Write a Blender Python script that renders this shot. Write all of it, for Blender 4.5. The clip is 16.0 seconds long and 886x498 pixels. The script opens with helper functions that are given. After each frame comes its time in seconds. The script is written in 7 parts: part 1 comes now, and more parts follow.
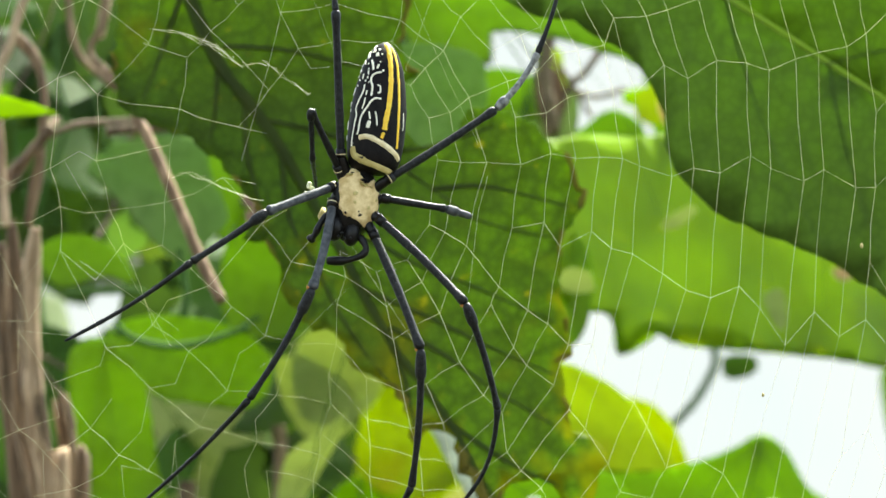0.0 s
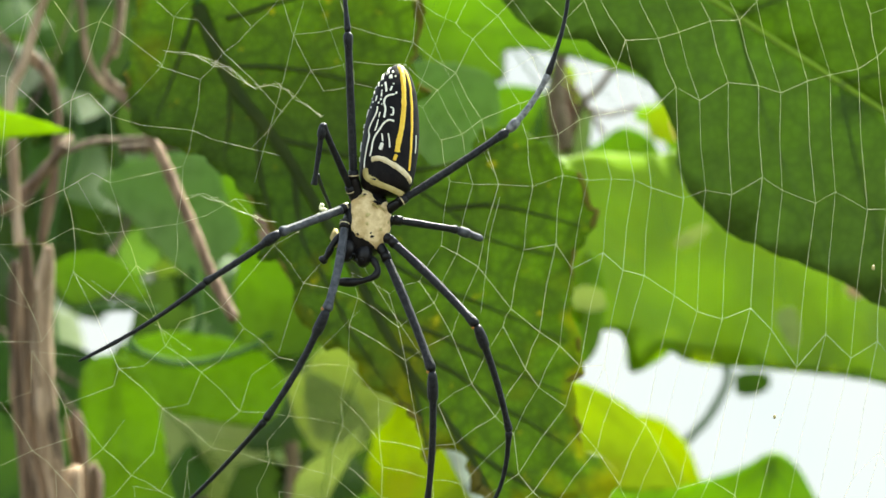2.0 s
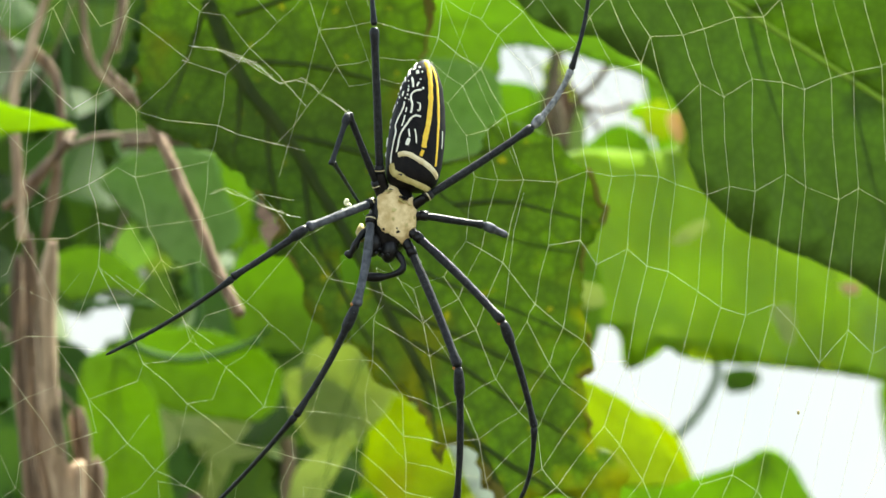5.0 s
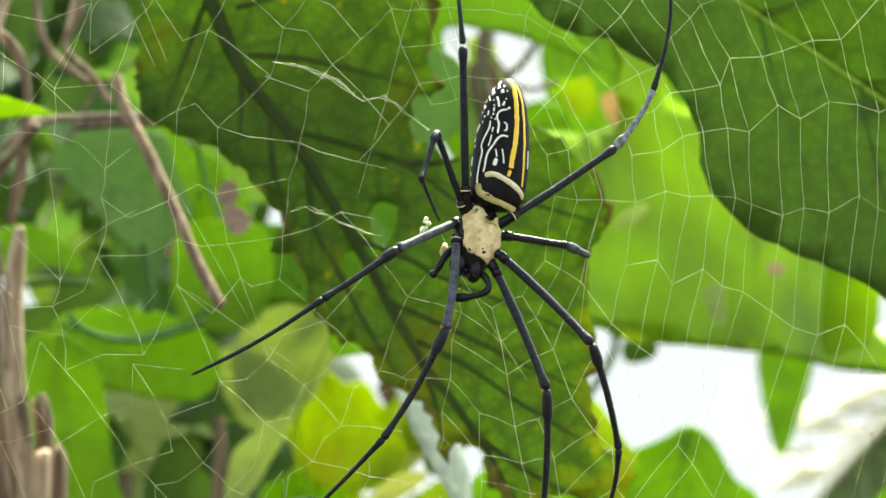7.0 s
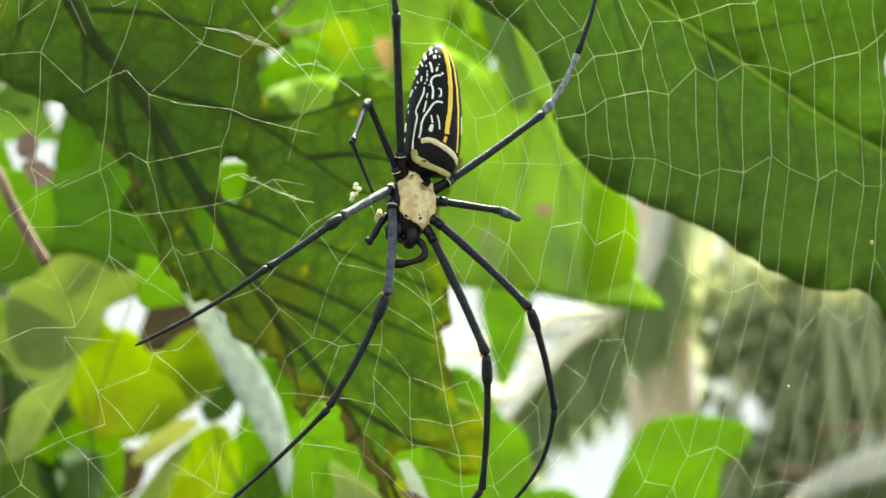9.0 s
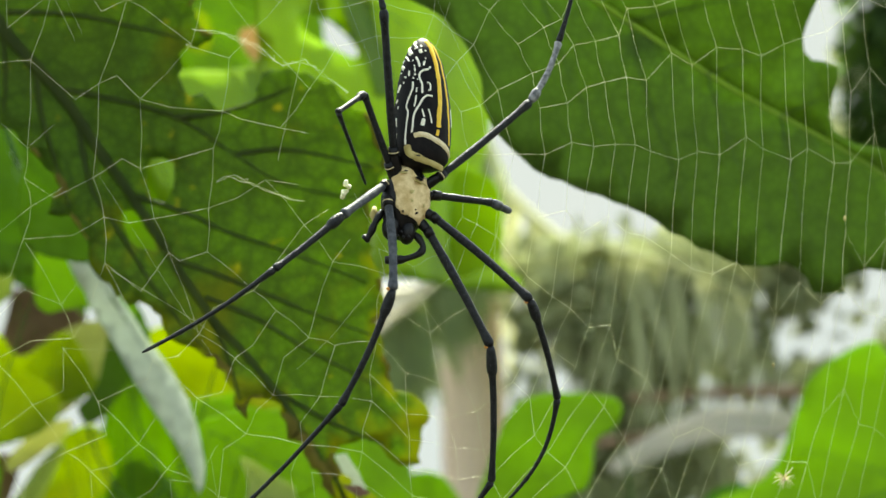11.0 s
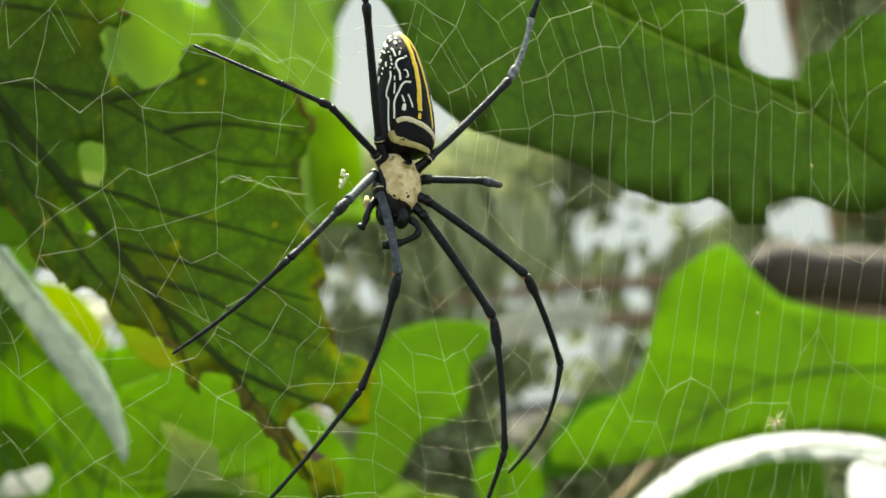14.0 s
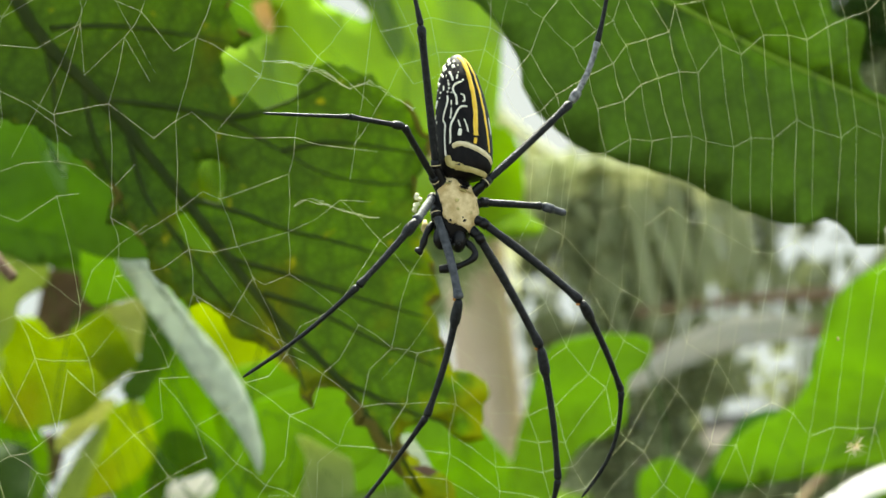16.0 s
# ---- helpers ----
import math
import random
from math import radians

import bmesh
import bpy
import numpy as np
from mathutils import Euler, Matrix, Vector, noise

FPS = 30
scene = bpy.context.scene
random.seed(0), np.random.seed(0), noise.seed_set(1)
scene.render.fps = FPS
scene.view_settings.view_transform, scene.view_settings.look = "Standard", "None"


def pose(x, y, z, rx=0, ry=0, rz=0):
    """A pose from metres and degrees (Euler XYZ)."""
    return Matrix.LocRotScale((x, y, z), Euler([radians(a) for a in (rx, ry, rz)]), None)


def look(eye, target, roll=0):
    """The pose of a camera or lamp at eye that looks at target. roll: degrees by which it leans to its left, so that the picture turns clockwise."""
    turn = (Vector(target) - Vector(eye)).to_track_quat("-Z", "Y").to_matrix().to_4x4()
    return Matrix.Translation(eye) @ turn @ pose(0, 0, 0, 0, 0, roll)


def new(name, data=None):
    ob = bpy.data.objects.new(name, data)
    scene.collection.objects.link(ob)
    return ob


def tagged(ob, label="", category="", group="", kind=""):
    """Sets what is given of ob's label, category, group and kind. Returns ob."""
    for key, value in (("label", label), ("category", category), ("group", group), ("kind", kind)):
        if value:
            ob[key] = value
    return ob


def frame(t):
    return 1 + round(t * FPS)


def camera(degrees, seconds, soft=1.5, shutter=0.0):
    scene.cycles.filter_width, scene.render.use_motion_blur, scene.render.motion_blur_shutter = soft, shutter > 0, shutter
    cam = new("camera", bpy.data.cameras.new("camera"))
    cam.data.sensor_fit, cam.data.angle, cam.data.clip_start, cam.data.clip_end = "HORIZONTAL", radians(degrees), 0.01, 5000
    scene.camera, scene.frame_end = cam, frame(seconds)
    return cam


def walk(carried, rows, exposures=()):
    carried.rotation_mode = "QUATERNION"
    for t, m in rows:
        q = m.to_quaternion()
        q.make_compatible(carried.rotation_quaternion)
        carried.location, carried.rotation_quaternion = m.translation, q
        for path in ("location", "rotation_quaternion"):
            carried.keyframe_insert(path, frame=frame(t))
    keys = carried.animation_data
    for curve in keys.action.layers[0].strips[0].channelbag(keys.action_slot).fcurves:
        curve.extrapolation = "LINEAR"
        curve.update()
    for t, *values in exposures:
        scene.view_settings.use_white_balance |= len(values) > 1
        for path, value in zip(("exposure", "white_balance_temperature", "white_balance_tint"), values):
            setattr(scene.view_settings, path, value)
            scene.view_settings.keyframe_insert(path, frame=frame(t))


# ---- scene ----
cam = camera(22.00, 16.0)
PATH = [
    (0, (0.0451, -0.4614, 1.3076), (0.01452, 0.03208, 1.38236), 2.03),
    (0.5, (0.0465, -0.4607, 1.3073), (0.01486, 0.03275, 1.38133), 2.20),
    (1, (0.0439, -0.4599, 1.3057), (0.01017, 0.03334, 1.38005), 2.16),
    (1.5, (0.0451, -0.4606, 1.3078), (0.01116, 0.03235, 1.38404), 2.12),
    (2, (0.0453, -0.4627, 1.3089), (0.01182, 0.03007, 1.38669), 2.15),
    (2.5, (0.0447, -0.4632, 1.3086), (0.00873, 0.02956, 1.38572), 2.31),
    (3, (0.0439, -0.4625, 1.3082), (0.00627, 0.03043, 1.38317), 2.27),
    (3.5, (0.0422, -0.4600, 1.3065), (0.00292, 0.03308, 1.37947), 2.47),
    (4, (0.0397, -0.4611, 1.3060), (0.00059, 0.03186, 1.38015), 2.47),
    (4.5, (0.0380, -0.4626, 1.3074), (0.00383, 0.03027, 1.38434), 2.38),
    (4.7, (0.0376, -0.4632, 1.3075), (0.00615, 0.02976, 1.38502), 2.27),
    (7, (-0.0176, -0.4652, 1.3208), (-0.00864, 0.03011, 1.38867), 2.04),
    (7.5, (-0.0317, -0.4659, 1.3218), (0.00584, 0.02841, 1.38700), 1.29),
    (8, (-0.0458, -0.4645, 1.3249), (0.01426, 0.02830, 1.38415), 1.22),
    (8.5, (-0.0601, -0.4629, 1.3263), (0.01133, 0.02896, 1.38113), 0.89),
    (10.8, (-0.1096, -0.4534, 1.3298), (0.01237, 0.02861, 1.38298), -2.61),
    (11, (-0.1137, -0.4523, 1.3303), (0.01250, 0.02901, 1.37956), -2.74),
    (11.5, (-0.1232, -0.4487, 1.3307), (0.01809, 0.02871, 1.37651), -3.73),
    (12, (-0.1325, -0.4479, 1.3336), (0.01776, 0.02658, 1.38113), -4.49),
    (12.5, (-0.1423, -0.4467, 1.3397), (0.01716, 0.02508, 1.38469), -5.73),
    (13, (-0.1517, -0.4447, 1.3438), (0.01142, 0.02654, 1.38058), -6.48),
    (13.5, (-0.1577, -0.4454, 1.3464), (0.01125, 0.02424, 1.37595), -7.15),
    (14, (-0.1588, -0.4490, 1.3491), (0.01114, 0.02053, 1.37396), -7.48),
    (14.5, (-0.1565, -0.4538, 1.3489), (0.00943, 0.01734, 1.37075), -7.58),
    (15, (-0.1545, -0.4572, 1.3498), (-0.00747, 0.01986, 1.37710), -7.19),
    (15.5, (-0.1446, -0.4623, 1.3517), (-0.01181, 0.01881, 1.38164), -7.05),
    (16, (-0.1324, -0.4648, 1.3483), (-0.00628, 0.01794, 1.38054), -6.73),
]
walk(cam, [(t, look(eye, aim, roll)) for t, eye, aim, roll in PATH], [(0.0, 3.84, 6800, 1), (7.5, 3.92, 6800, 1), (8.6, 3.94, 6840, 0.5), (11.0, 3.55, 7000, -2), (13.5, 3.47, 7000, -2), (14.5, 3.35, 7000, -2), (16.0, 3.62, 7000, -2)])
cam.data.dof.use_dof, cam.data.dof.focus_distance, cam.data.dof.aperture_fstop = True, 0.465, 27.0

from mathutils import geometry

# ---- light: a bright overcast sky ----
world = bpy.data.worlds.new("world")
scene.world = world
world.use_nodes = True
wn = world.node_tree
sky = wn.nodes.new("ShaderNodeTexSky")
sky.sky_type, sky.sun_disc = "NISHITA", False
sky.sun_elevation, sky.sun_rotation = radians(55), radians(20)
sky.air_density, sky.dust_density, sky.ozone_density = 1.0, 0.9, 1.5
veil = wn.nodes.new("ShaderNodeHueSaturation")
veil.inputs["Saturation"].default_value = 0.55
wn.links.new(sky.outputs[0], veil.inputs["Color"])
wn.links.new(veil.outputs[0], wn.nodes["Background"].inputs[0])
wn.nodes["Background"].inputs[1].default_value = 0.034
sun = new("sun", bpy.data.lights.new("sun", "SUN"))
sun.data.energy, sun.data.angle, sun.data.color = 1.9, radians(18), (1.0, 0.97, 0.9)
sun.matrix_world = look((0.6, 1.6, 4.4), (0, 0, 1.4))


# ---- materials ----
def nodes_of(name):
    m = bpy.data.materials.new(name)
    m.use_nodes = True
    return m, m.node_tree, m.node_tree.nodes["Principled BSDF"]


def noise_mix(nt, scale, low, high, a, b, detail=4.0, coords="Object"):
    """A colour that goes from a to b with a noise of that scale; returns its socket."""
    tc = nt.nodes.new("ShaderNodeTexCoord")
    n = nt.nodes.new("ShaderNodeTexNoise")
    n.inputs["Scale"].default_value, n.inputs["Detail"].default_value = scale, detail
    nt.links.new(tc.outputs[coords], n.inputs["Vector"])
    r = nt.nodes.new("ShaderNodeMapRange")
    r.inputs[1].default_value, r.inputs[2].default_value = low, high
    nt.links.new(n.outputs[0], r.inputs[0])
    mx = nt.nodes.new("ShaderNodeMix")
    mx.data_type = "RGBA"
    nt.links.new(r.outputs[0], mx.inputs[0])
    for sock, val in ((mx.inputs[6], a), (mx.inputs[7], b)):
        if isinstance(val, tuple):
            sock.default_value = (*val, 1)
        else:
            nt.links.new(val, sock)
    return mx.outputs[2]


def bump(nt, bsdf, scale, strength, distance, coords="Object"):
    tc = nt.nodes.new("ShaderNodeTexCoord")
    n = nt.nodes.new("ShaderNodeTexNoise")
    n.inputs["Scale"].default_value, n.inputs["Detail"].default_value = scale, 6
    nt.links.new(tc.outputs[coords], n.inputs["Vector"])
    b = nt.nodes.new("ShaderNodeBump")
    b.inputs["Strength"].default_value, b.inputs["Distance"].default_value = strength, distance
    nt.links.new(n.outputs[0], b.inputs["Height"])
    nt.links.new(b.outputs[0], bsdf.inputs["Normal"])


def withering(nt, col, thr, yellow):
    """Yellowed, dying tissue in uneven patches along a leaf's margins, by the blade's own "wither" attribute."""
    at = nt.nodes.new("ShaderNodeAttribute")
    at.attribute_name = "wither"
    tc = nt.nodes.new("ShaderNodeTexCoord")
    n = nt.nodes.new("ShaderNodeTexNoise")
    n.inputs["Scale"].default_value, n.inputs["Detail"].default_value = 140.0, 8
    nt.links.new(tc.outputs["Object"], n.inputs["Vector"])
    add = nt.nodes.new("ShaderNodeMath")
    add.operation = "MULTIPLY_ADD"
    add.inputs[1].default_value = 1.9
    nt.links.new(n.outputs[0], add.inputs[0])
    nt.links.new(at.outputs["Fac"], add.inputs[2])
    r = nt.nodes.new("ShaderNodeMapRange")
    r.inputs[1].default_value, r.inputs[2].default_value, r.inputs[4].default_value = 1.38, 2.0, 0.75
    nt.links.new(add.outputs[0], r.inputs[0])
    done = []
    for base, tone in ((col, tuple(0.45 * c for c in yellow)), (thr, yellow)):
        mx = nt.nodes.new("ShaderNodeMix")
        mx.data_type = "RGBA"
        nt.links.new(r.outputs[0], mx.inputs[0])
        nt.links.new(base, mx.inputs[6])
        mx.inputs[7].default_value = (*tone, 1)
        done.append(mx.outputs[2])
    return done


def leaf_material(name, a, b, through_colour, glow=0.5, rough=0.45, spots=None, spot_range=(0.6, 0.7), net=0.0, blotch=None, net_depth=(0.6, 0.66), margin=None):
    """A leaf: two greens mixed in patches, fine mottling, a glossy skin, and light let through."""
    a, b, through_colour = ((1.07 * c[0], c[1], c[2] + 0.008) for c in (a, b, through_colour))
    m, nt, p = nodes_of(name)
    col = noise_mix(nt, 22.0, 0.35, 0.65, a, b)
    dark = tuple(c * 0.72 for c in a)
    col = noise_mix(nt, 160.0, 0.45, 0.75, col, dark)
    thr = noise_mix(nt, 22.0, 0.35, 0.65, through_colour, tuple(c * 0.7 for c in through_colour))
    for scale, deep in ((net, net_depth[0]), (net * 0.28, net_depth[1])) if net else ():
        vor = nt.nodes.new("ShaderNodeTexVoronoi")
        vor.feature = "DISTANCE_TO_EDGE"
        vor.inputs["Scale"].default_value = scale
        tcv = nt.nodes.new("ShaderNodeTexCoord")
        nt.links.new(tcv.outputs["Object"], vor.inputs["Vector"])
        rv = nt.nodes.new("ShaderNodeMapRange")
        rv.inputs[1].default_value, rv.inputs[2].default_value, rv.inputs[3].default_value, rv.inputs[4].default_value = 0.0, 0.16, deep, 1.0
        nt.links.new(vor.outputs["Distance"], rv.inputs[0])
        shade = nt.nodes.new("ShaderNodeMix")
        shade.data_type, shade.blend_type = "RGBA", "MULTIPLY"
        shade.inputs[0].default_value = 1.0
        nt.links.new(thr, shade.inputs[6])
        nt.links.new(rv.outputs[0], shade.inputs[7])
        thr = shade.outputs[2]
    if blotch:
        col = noise_mix(nt, 34.0, 0.56, 0.72, col, blotch, 6.0)
        thr = noise_mix(nt, 34.0, 0.56, 0.72, thr, tuple(1.3 * c for c in blotch), 6.0)
    if spots:
        col = noise_mix(nt, 190.0, *spot_range, col, spots, 3.0)
        thr = noise_mix(nt, 190.0, *spot_range, thr, spots, 3.0)
    if margin:
        col, thr = withering(nt, col, thr, margin)
    nt.links.new(col, p.inputs["Base Color"])
    p.inputs["Roughness"].default_value, p.inputs["Specular IOR Level"].default_value = rough, 0.14
    bump(nt, p, 300.0, 0.25, 0.0006)
    t = nt.nodes.new("ShaderNodeBsdfTranslucent")
    nt.links.new(thr, t.inputs["Color"])
    mix = nt.nodes.new("ShaderNodeMixShader")
    mix.inputs[0].default_value = glow
    nt.links.new(p.outputs[0], mix.inputs[1])
    nt.links.new(t.outputs[0], mix.inputs[2])
    nt.links.new(mix.outputs[0], nt.nodes["Material Output"].inputs[0])
    return m


def plain(name, a, b, scale, rough, metal=0.0, bump_scale=0.0, bump_dist=0.0003, coat=0.0, spec=0.4):
    m, nt, p = nodes_of(name)
    nt.links.new(noise_mix(nt, scale, 0.35, 0.65, a, b), p.inputs["Base Color"])
    p.inputs["Roughness"].default_value, p.inputs["Metallic"].default_value = rough, metal
    p.inputs["Coat Weight"].default_value = coat
    p.inputs["Specular IOR Level"].default_value = spec
    if bump_scale:
        bump(nt, p, bump_scale, 0.5, bump_dist)
    return m


def bark(name, a, b):
    """Fibrous bark: noise stretched along the stem."""
    m, nt, p = nodes_of(name)
    tc = nt.nodes.new("ShaderNodeTexCoord")
    mp = nt.nodes.new("ShaderNodeMapping")
    mp.inputs["Scale"].default_value = (260, 260, 18)
    n = nt.nodes.new("ShaderNodeTexNoise")
    n.inputs["Scale"].default_value, n.inputs["Detail"].default_value = 1.0, 8
    nt.links.new(tc.outputs["Object"], mp.inputs[0])
    nt.links.new(mp.outputs[0], n.inputs["Vector"])
    r = nt.nodes.new("ShaderNodeMapRange")
    r.inputs[1].default_value, r.inputs[2].default_value = 0.38, 0.62
    nt.links.new(n.outputs[0], r.inputs[0])
    mx = nt.nodes.new("ShaderNodeMix")
    mx.data_type = "RGBA"
    mx.inputs[6].default_value, mx.inputs[7].default_value = (*a, 1), (*b, 1)
    nt.links.new(r.outputs[0], mx.inputs[0])
    nt.links.new(mx.outputs[2], p.inputs["Base Color"])
    p.inputs["Roughness"].default_value = 0.85
    bp = nt.nodes.new("ShaderNodeBump")
    bp.inputs["Strength"].default_value, bp.inputs["Distance"].default_value = 0.7, 0.002
    nt.links.new(n.outputs[0], bp.inputs["Height"])
    nt.links.new(bp.outputs[0], p.inputs["Normal"])
    return m


M = {
    "mottled": leaf_material("mottled", (0.052, 0.1, 0.008), (0.082, 0.14, 0.01), (0.275, 0.445, 0.009), 0.57, 0.55, (0.42, 0.4, 0.015), (0.67, 0.76), net=360.0, blotch=(0.17, 0.185, 0.008), net_depth=(0.74, 0.7), margin=(0.42, 0.43, 0.012)),
    "deep": leaf_material("deep", (0.068, 0.128, 0.014), (0.082, 0.152, 0.016), (0.205, 0.35, 0.02), 0.5, 0.55),
    "broad": leaf_material("broad", (0.068, 0.128, 0.014), (0.082, 0.152, 0.016), (0.215, 0.36, 0.022), 0.5, 0.5, (0.24, 0.3, 0.04), (0.74, 0.8), net=300.0, net_depth=(0.8, 0.84)),
    "offwhite": leaf_material("offwhite", (0.7, 0.73, 0.72), (0.8, 0.83, 0.82), (0.8, 0.84, 0.84), 0.5, 0.6),
    "mid": leaf_material("mid", (0.06, 0.14, 0.018), (0.08, 0.18, 0.02), (0.16, 0.34, 0.02), 0.45, 0.5),
    "verdant": leaf_material("verdant", (0.09, 0.18, 0.014), (0.11, 0.21, 0.015), (0.23, 0.41, 0.014), 0.48, 0.5),
    "fresh": leaf_material("fresh", (0.14, 0.265, 0.01), (0.17, 0.305, 0.012), (0.345, 0.575, 0.008), 0.5, 0.5),
    "bright": leaf_material("bright", (0.15, 0.26, 0.004), (0.175, 0.3, 0.005), (0.475, 0.71, 0.006), 0.62, 0.5, blotch=(0.26, 0.37, 0.006)),
    "yellow": leaf_material("yellow", (0.29, 0.38, 0.012), (0.25, 0.35, 0.012), (0.55, 0.68, 0.01), 0.56, 0.5),
    "glossy": leaf_material("glossy", (0.13, 0.25, 0.06), (0.19, 0.31, 0.09), (0.24, 0.41, 0.07), 0.42, 0.45),
    "greyish": leaf_material("greyish", (0.33, 0.41, 0.19), (0.38, 0.46, 0.22), (0.42, 0.52, 0.22), 0.5, 0.6),
    "dull": leaf_material("dull", (0.23, 0.32, 0.13), (0.28, 0.37, 0.15), (0.3, 0.42, 0.14), 0.52, 0.7),
    "palegrey": leaf_material("palegrey", (0.34, 0.45, 0.14), (0.38, 0.48, 0.15), (0.5, 0.62, 0.14), 0.45, 0.6),
    "silver": leaf_material("silver", (0.54, 0.64, 0.54), (0.61, 0.7, 0.6), (0.6, 0.7, 0.57), 0.42, 0.45),
    # darker copy of the leaf green: shade put into the colour
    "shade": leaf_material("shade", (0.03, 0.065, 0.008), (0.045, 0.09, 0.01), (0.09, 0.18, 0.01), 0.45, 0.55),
    "lime": leaf_material("lime", (0.23, 0.36, 0.014), (0.3, 0.4, 0.016), (0.52, 0.67, 0.012), 0.54, 0.5, blotch=(0.33, 0.35, 0.02)),
    "creamleaf": leaf_material("creamleaf", (0.46, 0.52, 0.22), (0.52, 0.57, 0.27), (0.6, 0.66, 0.26), 0.52, 0.6),
    "dryedge": leaf_material("dryedge", (0.16, 0.15, 0.018), (0.24, 0.21, 0.025), (0.34, 0.32, 0.02), 0.48, 0.7, blotch=(0.1, 0.08, 0.018)),
    "pinkdead": leaf_material("pinkdead", (0.58, 0.43, 0.24), (0.68, 0.53, 0.32), (0.68, 0.55, 0.28), 0.5, 0.8),
    "dead": leaf_material("dead", (0.13, 0.085, 0.052), (0.25, 0.17, 0.11), (0.22, 0.15, 0.08), 0.25, 0.8, blotch=(0.05, 0.03, 0.02)),
    # paler than the near greens: haze of distance put into the colour
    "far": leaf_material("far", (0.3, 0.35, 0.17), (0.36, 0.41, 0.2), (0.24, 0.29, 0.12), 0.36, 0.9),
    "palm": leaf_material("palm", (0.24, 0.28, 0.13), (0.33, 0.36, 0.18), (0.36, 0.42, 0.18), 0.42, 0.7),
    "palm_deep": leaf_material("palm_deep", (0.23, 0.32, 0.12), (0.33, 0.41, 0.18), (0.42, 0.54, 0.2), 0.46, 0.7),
    # hay tone, brightened further to carry the haze over the far fronds
    "palm_hay_haze": leaf_material("palm_hay_haze", (0.46, 0.52, 0.28), (0.55, 0.6, 0.35), (0.58, 0.64, 0.32), 0.45, 0.7),
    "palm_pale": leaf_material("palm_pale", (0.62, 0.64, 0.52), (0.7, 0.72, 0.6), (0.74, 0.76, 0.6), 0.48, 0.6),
    "bark_stalk": bark("bark_stalk", (0.15, 0.09, 0.05), (0.34, 0.22, 0.13)),
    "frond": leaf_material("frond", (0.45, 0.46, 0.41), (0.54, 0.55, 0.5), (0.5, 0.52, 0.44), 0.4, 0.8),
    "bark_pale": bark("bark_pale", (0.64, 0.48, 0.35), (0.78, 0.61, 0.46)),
    "vein": leaf_material("vein", (0.05, 0.078, 0.01), (0.07, 0.1, 0.012), (0.21, 0.31, 0.012), 0.53, 0.6),
    "pale_vein": leaf_material("pale_vein", (0.11, 0.175, 0.04), (0.13, 0.2, 0.045), (0.26, 0.39, 0.05), 0.55, 0.5),
    "soft_vein": leaf_material("soft_vein", (0.08, 0.17, 0.02), (0.1, 0.2, 0.03), (0.18, 0.36, 0.02), 0.45, 0.5),
    "stalk": plain("stalk", (0.04, 0.1, 0.018), (0.06, 0.125, 0.028), 60, 0.8, bump_scale=300, spec=0.12),
    "bark_tan": bark("bark_tan", (0.24, 0.155, 0.09), (0.5, 0.36, 0.23)),
    "bark_mid": bark("bark_mid", (0.09, 0.056, 0.03), (0.25, 0.165, 0.095)),
    "bark_black": bark("bark_black", (0.025, 0.018, 0.014), (0.09, 0.06, 0.045)),
    "bark_dark": bark("bark_dark", (0.075, 0.05, 0.03), (0.2, 0.14, 0.085)),
    "soil": plain("soil", (0.012, 0.009, 0.005), (0.035, 0.026, 0.014), 5, 0.95, bump_scale=30, bump_dist=0.02),
    "silk": leaf_material("silk", (0.76, 0.83, 0.54), (0.86, 0.9, 0.66), (0.82, 0.9, 0.6), 0.42, 0.3),
    "silk_white": plain("silk_white", (0.82, 0.8, 0.5), (0.74, 0.74, 0.44), 900, 0.6),
    "black": plain("black", (0.003, 0.003, 0.003), (0.008, 0.007, 0.007), 900, 0.4, bump_scale=1600, bump_dist=0.00015, spec=0.25),
    "abdomen": plain("abdomen", (0.003, 0.0025, 0.0025), (0.009, 0.007, 0.006), 700, 0.55, bump_scale=2200, bump_dist=0.00012, spec=0.12),
    "leg_black": plain("leg_black", (0.004, 0.0045, 0.005), (0.017, 0.018, 0.019), 900, 0.48, bump_scale=3200, bump_dist=0.0003, spec=0.24),
    "leg_grey": plain("leg_grey", (0.035, 0.039, 0.045), (0.095, 0.101, 0.11), 700, 0.62, bump_scale=2600, bump_dist=0.00015, spec=0.25),
    "leg_pale": plain("leg_pale", (0.08, 0.085, 0.085), (0.3, 0.305, 0.3), 800, 0.6, bump_scale=2600, bump_dist=0.0002),
    "cream": plain("cream", (0.62, 0.5, 0.25), (0.76, 0.66, 0.42), 500, 0.6, bump_scale=1200),
    "shield": plain("shield", (0.52, 0.37, 0.15), (0.8, 0.64, 0.34), 520, 0.65, bump_scale=900, bump_dist=0.0005),
    "gold": plain("gold", (0.82, 0.5, 0.02), (0.88, 0.6, 0.05), 500, 0.5, bump_scale=1200),
    "white_mark": plain("white_mark", (0.8, 0.77, 0.6), (0.88, 0.85, 0.7), 800, 0.5),
    "orange": plain("orange", (0.36, 0.13, 0.015), (0.6, 0.27, 0.05), 1500, 0.5),
    "dull_yellow": plain("dull_yellow", (0.36, 0.28, 0.08), (0.5, 0.42, 0.16), 500, 0.6),
}


# ---- mesh helpers ----
def mesh_of(name, bm, material, smooth=True):
    me = bpy.data.meshes.new(name)
    bm.to_mesh(me)
    bm.free()
    me.materials.append(material)
    for poly in me.polygons:
        poly.use_smooth = smooth
    return me


